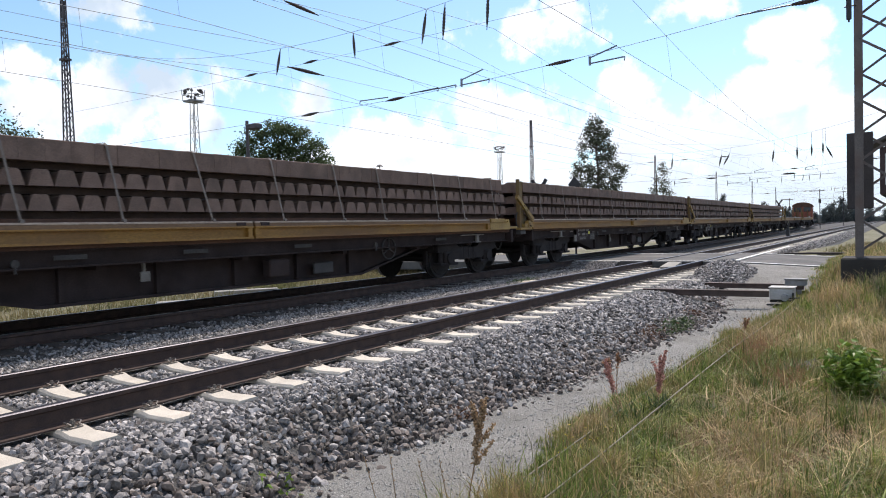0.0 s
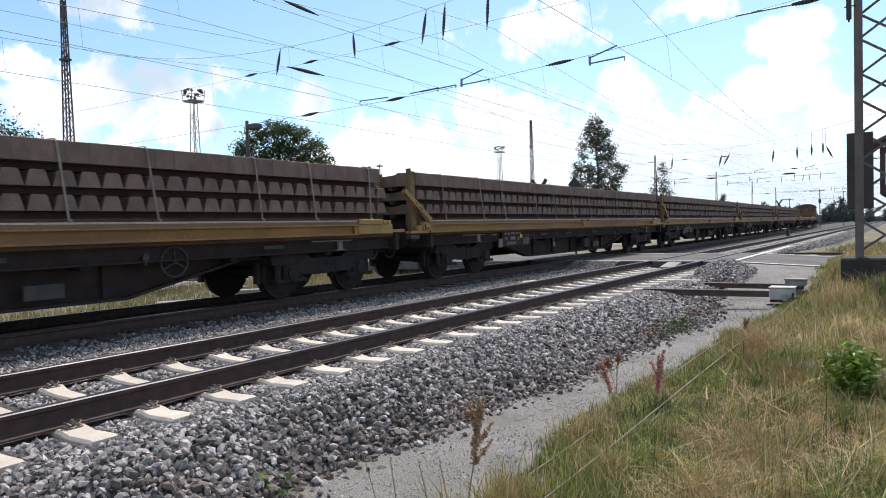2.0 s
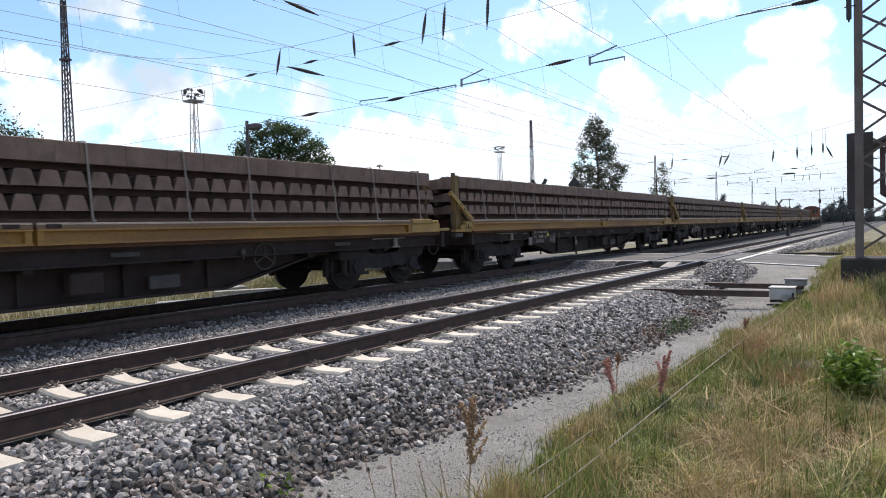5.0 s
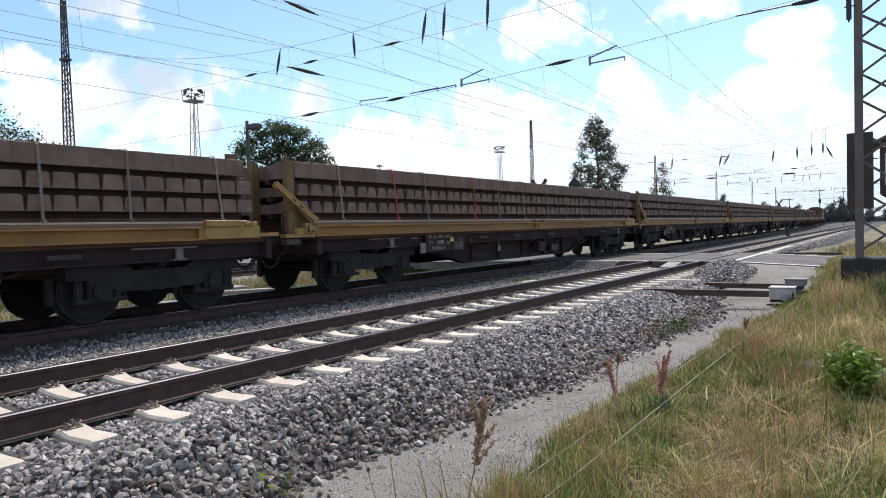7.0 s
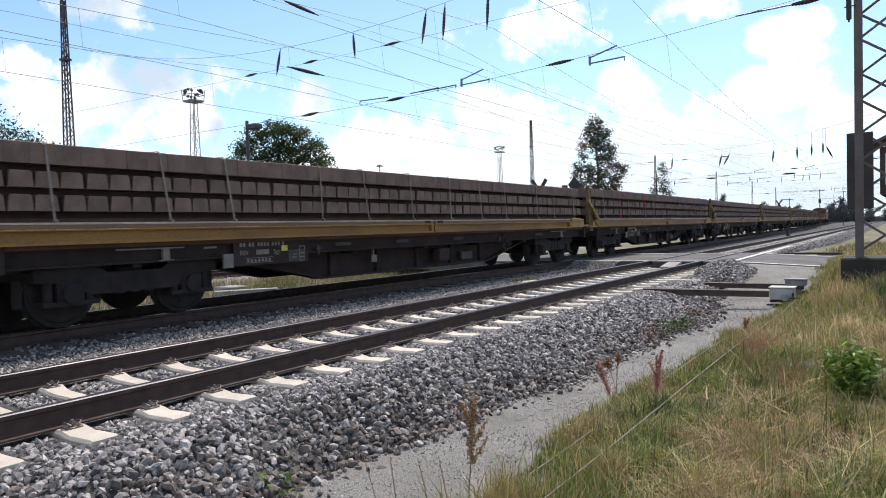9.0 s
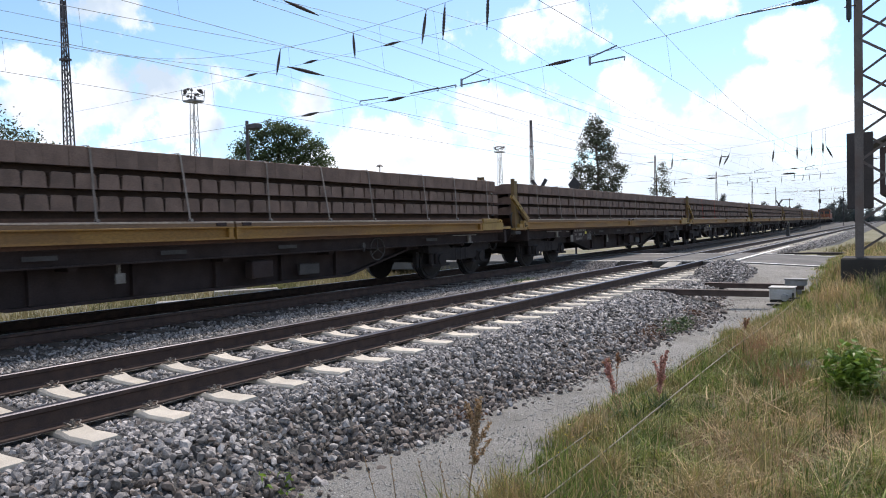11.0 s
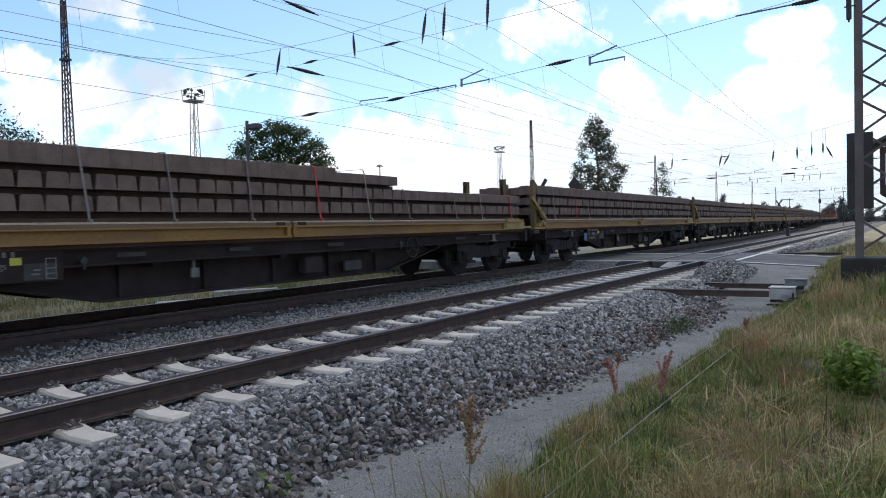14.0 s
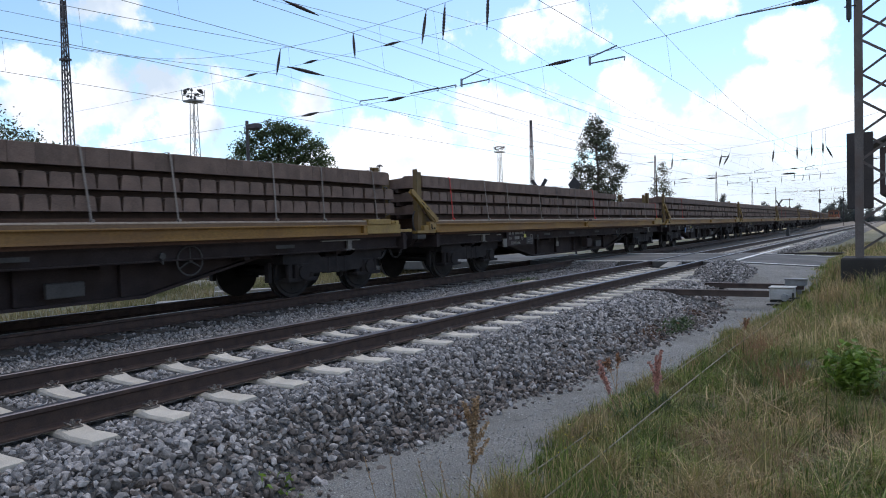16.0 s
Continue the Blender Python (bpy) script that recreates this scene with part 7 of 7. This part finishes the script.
    # signals down the line
    for (x, y), h in (((-9.55, 111.0), 6.0), ((-8.95, 150.0), 7.0), ((-15.5, 128.0), 5.4)):
        s = thing("line_signal", "distant dark signal post with a crossarm", "signal", at=pose(x, y, GROUND), group="signals down the line")
        bm = bmesh.new()
        rod(bm, (0, 0, 0), (0, 0, h), 0.07, 0.05, seg=6)
        part("post", bm, M["far_mast"], s)
        bm = bmesh.new()
        box(bm, -1.3, 0.5, -0.04, 0.04, h - 0.27, h - 0.17)
        part("crossarm", bm, M["far_mast"], s)
        bm = bmesh.new()
        box(bm, -0.16, 0.16, -0.1, 0.1, h - 2.0, h - 1.4, 0.04)
        part("signal_head", bm, M["black"], s)
    bm = bmesh.new()
    box(bm, -0.12, 0.12, -0.12, 0.12, 0, 0.7, 0.02)
    rod(bm, (0, 0, 0.7), (0, 0, 1.0), 0.12, 0.06, seg=8)
    tagged(part("dwarf_signal", bm, M["black"], at=pose(-7.4, 60.0, -0.33)), "low black dwarf signal beside the track", "signal")


# ---- yard beyond the train ----
def build_yard():
    for x in (-22.6, -26.5, -30.0):
        tr = thing("yard_track", "weathered yard track half buried in grass", "railway track", kind="structure")
        for s in (-1, 1):
            part("rail", rail_mesh(-40, 420, False), None, tr, at=pose(x + s * G2, 0, -0.28))
        bm = bmesh.new()
        for i in range(110):
            box(bm, x - 1.25, x + 1.25, -10 + i * 0.65, -9.76 + i * 0.65, -0.6, -0.45)
        tagged(part("timber_sleepers", bm, M["wood_sleeper"], tr), kind="stuff")
        bm = bmesh.new()
        prism(bm, [(x - 1.9, GROUND - 0.08), (x - 1.5, -0.49), (x + 1.5, -0.49), (x + 1.9, GROUND - 0.08)], -40, 420)
        tagged(part("yard_ballast", bm, M["yard_bed"]), "pale dusty ballast under a yard track", "ballast", kind="structure")
    duct = thing("cable_duct", "pale concrete cable duct along the far side of the track", "cable duct", kind="structure")
    bm = bmesh.new()
    box(bm, -0.2, 0.2, -0.495, 0.495, 0, 0.16, 0.01)
    me = mesh_of("lid", bm, M["concrete"])
    for i in range(50):
        part("lid", me, None, duct, at=pose(-12.75 + 0.02 * math.sin(i * 2.1), 14 + i, -0.5, 0, 0, 0.6 * math.sin(i * 1.7)))


# ---- trees ----
def tree(name, at, trunk_h, trunk_r, lobes, count, leaf, mat, label, seed, clump=0.0):
    """Trunk, limbs to every lobe, and leaves gathered in small clumps inside the lobes. lobes: (dx, dy, z, radius, height)."""
    rng = np.random.default_rng(seed)
    t = thing(name, label, "tree", at=pose(*at))
    bm = bmesh.new()
    p, r = Vector((0, 0, -0.2)), trunk_r
    for i in range(5):
        q = Vector((rng.normal(0, trunk_r * 0.5), rng.normal(0, trunk_r * 0.5), trunk_h * (i + 1) / 5))
        rod(bm, p, q, r, r * 0.84, seg=8)
        p, r = q, r * 0.84
    part("trunk", bm, M["bark"], t)
    bm = bmesh.new()
    clumps = []
    total = sum(l[3] ** 2 * l[4] for l in lobes)
    for dx, dy, z, rad, hh in lobes:
        c = Vector((dx, dy, z))
        s = Vector((0, 0, min(trunk_h, max(0.35 * trunk_h, z - rad))))
        m = s.lerp(c, 0.55) + Vector((0, 0, -0.12 * (c - s).length))
        rod(bm, s, m, r * 0.7, r * 0.45, seg=5)
        rod(bm, m, c, r * 0.45, r * 0.2, seg=5)
        k = max(6, int(count / 26 * rad ** 2 * hh / total))
        for _ in range(k):
            d = rng.normal(size=3)
            d /= np.linalg.norm(d)
            f = rng.random() ** 0.42
            e = np.array([dx, dy, z]) + d * f * np.array([rad, rad, hh])
            clumps.append(e)
            if rng.random() < 0.5:
                rod(bm, c, Vector(e), r * 0.14, r * 0.05, seg=3)
    tagged(part("branching", bm, M["bark"], t), kind="stuff")
    cl = np.repeat(np.array(clumps), 26, axis=0)
    cl = cl + rng.normal(size=cl.shape) * (clump or leaf * 2.0)
    v, f = leaf_cloud(cl, rng.uniform(0.6, 1.3, len(cl)) * leaf, rng, 0.7)
    tagged(part("crown", raw_mesh("crown", v, f, M[mat]), None, t), kind="stuff")
    return t


def build_trees():
    rnd = random.Random(12)
    # round tree beyond the yard
    lobes = [(0.2, 0.15, 9.9, 1.5, 0.75), (-1.5, -1.1, 9.5, 1.3, 0.7), (1.7, 1.3, 9.4, 1.4, 0.75), (-2.7, -2.0, 8.5, 1.3, 0.8), (3.0, 2.3, 8.4, 1.35, 0.8), (0.3, 0.2, 8.4, 1.7, 0.8), (-1.2, -0.9, 7.8, 1.4, 0.7), (1.9, 1.4, 7.6, 1.5, 0.7),
             (-3.6, -2.6, 7.1, 1.2, 0.8), (3.9, 3.0, 7.1, 1.3, 0.8), (0.4, 0.2, 6.9, 1.6, 0.7), (-2.2, -1.6, 6.4, 1.3, 0.7), (2.7, 2.0, 6.3, 1.4, 0.7), (4.6, 3.5, 5.9, 1.1, 0.6), (-4.1, -3.0, 5.9, 1.1, 0.6), (-0.8, -0.5, 5.6, 1.5, 0.6), (1.5, 1.1, 5.0, 1.5, 0.6), (-3.2, -2.3, 4.8, 1.3, 0.6), (3.8, 2.9, 4.8, 1.3, 0.6)]
    tree("broad_tree", (-45.3, 41.6, GROUND), 7.4, 0.34, [(a * 0.80, b * 0.80, c * 1.10, d * 0.92, e * 1.1) for a, b, c, d, e in lobes], 23000, 0.12, "tree_leaf", "broad round-crowned leafy tree beyond the yard tracks", 3, clump=0.2)
    # tall poplar: upright limbs with tufts and open gaps between them
    lobes = [(-0.7, -0.3, 14.9, 0.7, 0.9), (0.5, 0.2, 14.6, 0.7, 0.8), (-1.4, -0.5, 13.6, 0.8, 0.9), (0.2, 0.1, 13.3, 1.0, 0.9), (1.6, 0.6, 13.2, 0.8, 0.8), (-2.4, -0.9, 12.2, 0.7, 0.8), (-0.8, -0.3, 12.0, 0.9, 0.7), (1.0, 0.4, 11.8, 1.0, 0.8), (2.2, 0.9, 11.2, 0.9, 0.8),
             (-2.2, -0.9, 10.8, 0.8, 0.5), (0.2, 0.1, 10.4, 0.8, 0.7), (1.6, 0.6, 9.8, 1.1, 0.8), (3.0, 1.2, 9.4, 0.7, 0.6), (4.0, 1.6, 8.5, 0.9, 0.5), (-2.9, -1.2, 8.9, 0.9, 0.8), (-3.5, -1.4, 8.2, 0.7, 0.5), (-1.2, -0.5, 8.4, 1.1, 0.9), (0.9, 0.4, 8.0, 1.0, 0.8), (2.5, 1.0, 7.6, 1.0, 0.7),
             (-2.6, -1.0, 6.6, 1.1, 0.8), (-0.3, -0.1, 6.4, 1.2, 0.8), (1.6, 0.6, 6.0, 1.2, 0.8), (3.0, 1.2, 6.2, 0.8, 0.6), (-3.4, -1.4, 5.0, 1.0, 0.8), (-1.2, -0.5, 4.4, 1.4, 0.8), (1.0, 0.4, 4.0, 1.5, 0.8), (3.0, 1.2, 4.2, 1.1, 0.8)]
    tree("poplar_tree", (-32.3, 84.0, GROUND), 14.0, 0.26, [(a * 0.74, b * 0.74, c, d * 0.72, e * 1.5) for a, b, c, d, e in lobes], 15000, 0.15, "poplar_leaf", "tall loose poplar with gaps in its crown", 5, clump=0.26)
    lobes = [(0.5, 0.1, 10.5, 0.55, 0.6), (1.0, 0.2, 9.7, 0.6, 0.6), (-0.2, 0.0, 8.6, 0.6, 0.5), (1.1, 0.2, 8.1, 0.8, 0.6), (-1.1, -0.2, 7.0, 0.7, 0.5), (0.6, 0.1, 6.8, 0.9, 0.7), (1.7, 0.4, 6.4, 0.7, 0.5), (-1.8, -0.5, 4.5, 0.9, 0.8), (0.3, 0.0, 3.4, 1.6, 1.0)]
    tree("thin_tree", (-31.9, 108.0, GROUND), 9.6, 0.16, [(a * 0.8 + 0.5, b, c, d * 0.6, e) for a, b, c, d, e in lobes], 2600, 0.16, "poplar_leaf", "thin sparse young tree by the masts", 6)
    # bushes at the left edge of the yard
    for i, (x, y, h, w) in enumerate(((-50.2, 22.3, 10.4, 2.7), (-49.3, 24.6, 8.8, 2.2), (-55.5, 20.5, 10.0, 2.8), (-47.8, 26.6, 7.2, 1.7))):
        lobes = [(rnd.uniform(-1, 1) * w * 0.7, rnd.uniform(-1, 1) * w * 0.7, h * (0.22 + 0.66 * j / 6), w * (0.75 - 0.05 * j), 1.1) for j in range(7)]
        tree("shrubby_tree", (x, y, GROUND), h * 0.75, 0.14, lobes, 7500, 0.13, "tree_leaf_pale", "loose shrubby tree with fine pale leaves", 20 + i, clump=0.4)
    # far trees
    for i, (x, y, h, w) in enumerate(((-53.1, 265, 12.3, 2.2), (-39.7, 265, 8.2, 1.6), (-33.0, 265, 6.3, 1.9), (-29.8, 262, 6.8, 1.6), (-25.6, 266, 4.6, 2.2), (-20.6, 262, 5.6, 2.0), (-18.7, 265, 7.6, 2.3), (-16.9, 262, 8.6, 2.4), (-14.9, 266, 7.8, 2.4),
                                      (-12.6, 264, 7.4, 2.6), (-7.4, 262, 5.6, 2.4), (-3.6, 266, 6.4, 3.0), (1.0, 280, 9, 4.0), (8, 285, 9, 5), (15, 280, 10, 5))):
        lobes = [(rnd.uniform(-1, 1) * w * 0.6, rnd.uniform(-1, 1) * w * 0.5, h * (0.16 + 0.74 * j / 9), w * (0.72 - 0.045 * j), h * 0.09) for j in range(10)]
        tree("distant_tree", (x, y, GROUND), h * 0.4, 0.2, lobes, 3200, 0.26, "far_leaf", "distant tree on the horizon, haze mixed into its colour", 40 + i, clump=0.35)
    # low wood along the horizon
    bm_v, bm_f, off = [], [], 0
    rng = np.random.default_rng(8)
    n = 26000
    a = rng.uniform(-1.25, 0.12, n)
    d = rng.uniform(330, 420, n)
    hgt = 2.6 + 2.2 * np.array([noise.noise((q * 14, 0, 0)) + 0.5 * noise.noise((q * 45, 3, 0)) for q in a])
    c = np.stack([np.sin(a) * d, np.cos(a) * d, GROUND + rng.random(n) * np.maximum(hgt, 1.5)], -1)
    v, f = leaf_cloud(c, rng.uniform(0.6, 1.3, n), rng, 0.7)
    tagged(new("distant_wood", raw_mesh("distant_wood", v, f, M["far_leaf"])), "low line of woods along the horizon, haze mixed into its colour", "woods", kind="stuff")


build_stones()
build_meadow()
build_weeds()
build_gear()
build_masts()
build_overhead()
build_towers()
build_yard()
build_trees()


# ---- what moves ----
def motions():
    walk(CLOUD, [(t, cloud_pose(t)) for t in (0.0, 4.0, 8.0, 12.0, 16.0)])
    steps = [i / 10 for i in range(161)]
    movers = [(MACHINE, MACHINE_REAR)]
    for k in WAGONS:
        movers += [(WAGONS[k], rear_of(k))] + ([(LOADS[k], rear_of(k))] if k in LOADS else [])
    for ob, y0 in movers:
        walk(ob, [(t, on_track(y0 + travelled(t) + jolt(t))) for t in steps[::5]])
    for ob, _ in movers:
        for bogie in ob.children:
            if bogie.name.startswith("bogie"):
                for axle in bogie.children:
                    y = axle.matrix_basis.translation.y
                    walk(axle, [(t, pose(0, y, 0.46, -math.degrees(travelled(t) / 0.46))) for t in steps])

    # three tall stalks sway in the wind, turning about their roots (seconds, degrees)
    sway = (
        (0, [(0, 0.5), (0.5, -2.5), (1, -1.5), (1.5, -5.2), (2, -1), (3, 2), (4, 4), (6.5, 4), (7.5, 3), (8.5, 0.5), (9, -2.5), (11.5, 2), (12.5, -2.5), (14, 5), (14.5, -2.5), (15, 3), (16, -3)]),
        (1, [(0, 1), (1, -1), (1.5, 1), (2, -2.4), (3, 2), (4, 0.5), (6.5, 2.4), (7, 2.4), (8, 0.5), (8.5, -4.3), (9, -4.8), (11.5, 2), (13, -1), (14, 3.8), (15, -1.9), (16, -4.3)]),
        (2, [(0, 3), (1, 2), (2, 1.4), (2.5, 3), (3, 0), (3.5, 1.5), (4, -3.6), (6.5, -0.6), (7, 4), (7.5, 2.2), (8, -2.6), (8.5, -6), (9, -3), (11.5, 0), (12, -0.6), (14, -4.6), (16, -1.6)]),
    )
    across = Vector((-0.56, 0.83, 0.0))
    for i, rows in sway:
        plant, root = SORRELS[i]
        there, back = Matrix.Translation(root), Matrix.Translation(-root)
        walk(plant, [(t, there @ Matrix.Rotation(radians(a), 4, across) @ back) for t, a in rows])


motions()
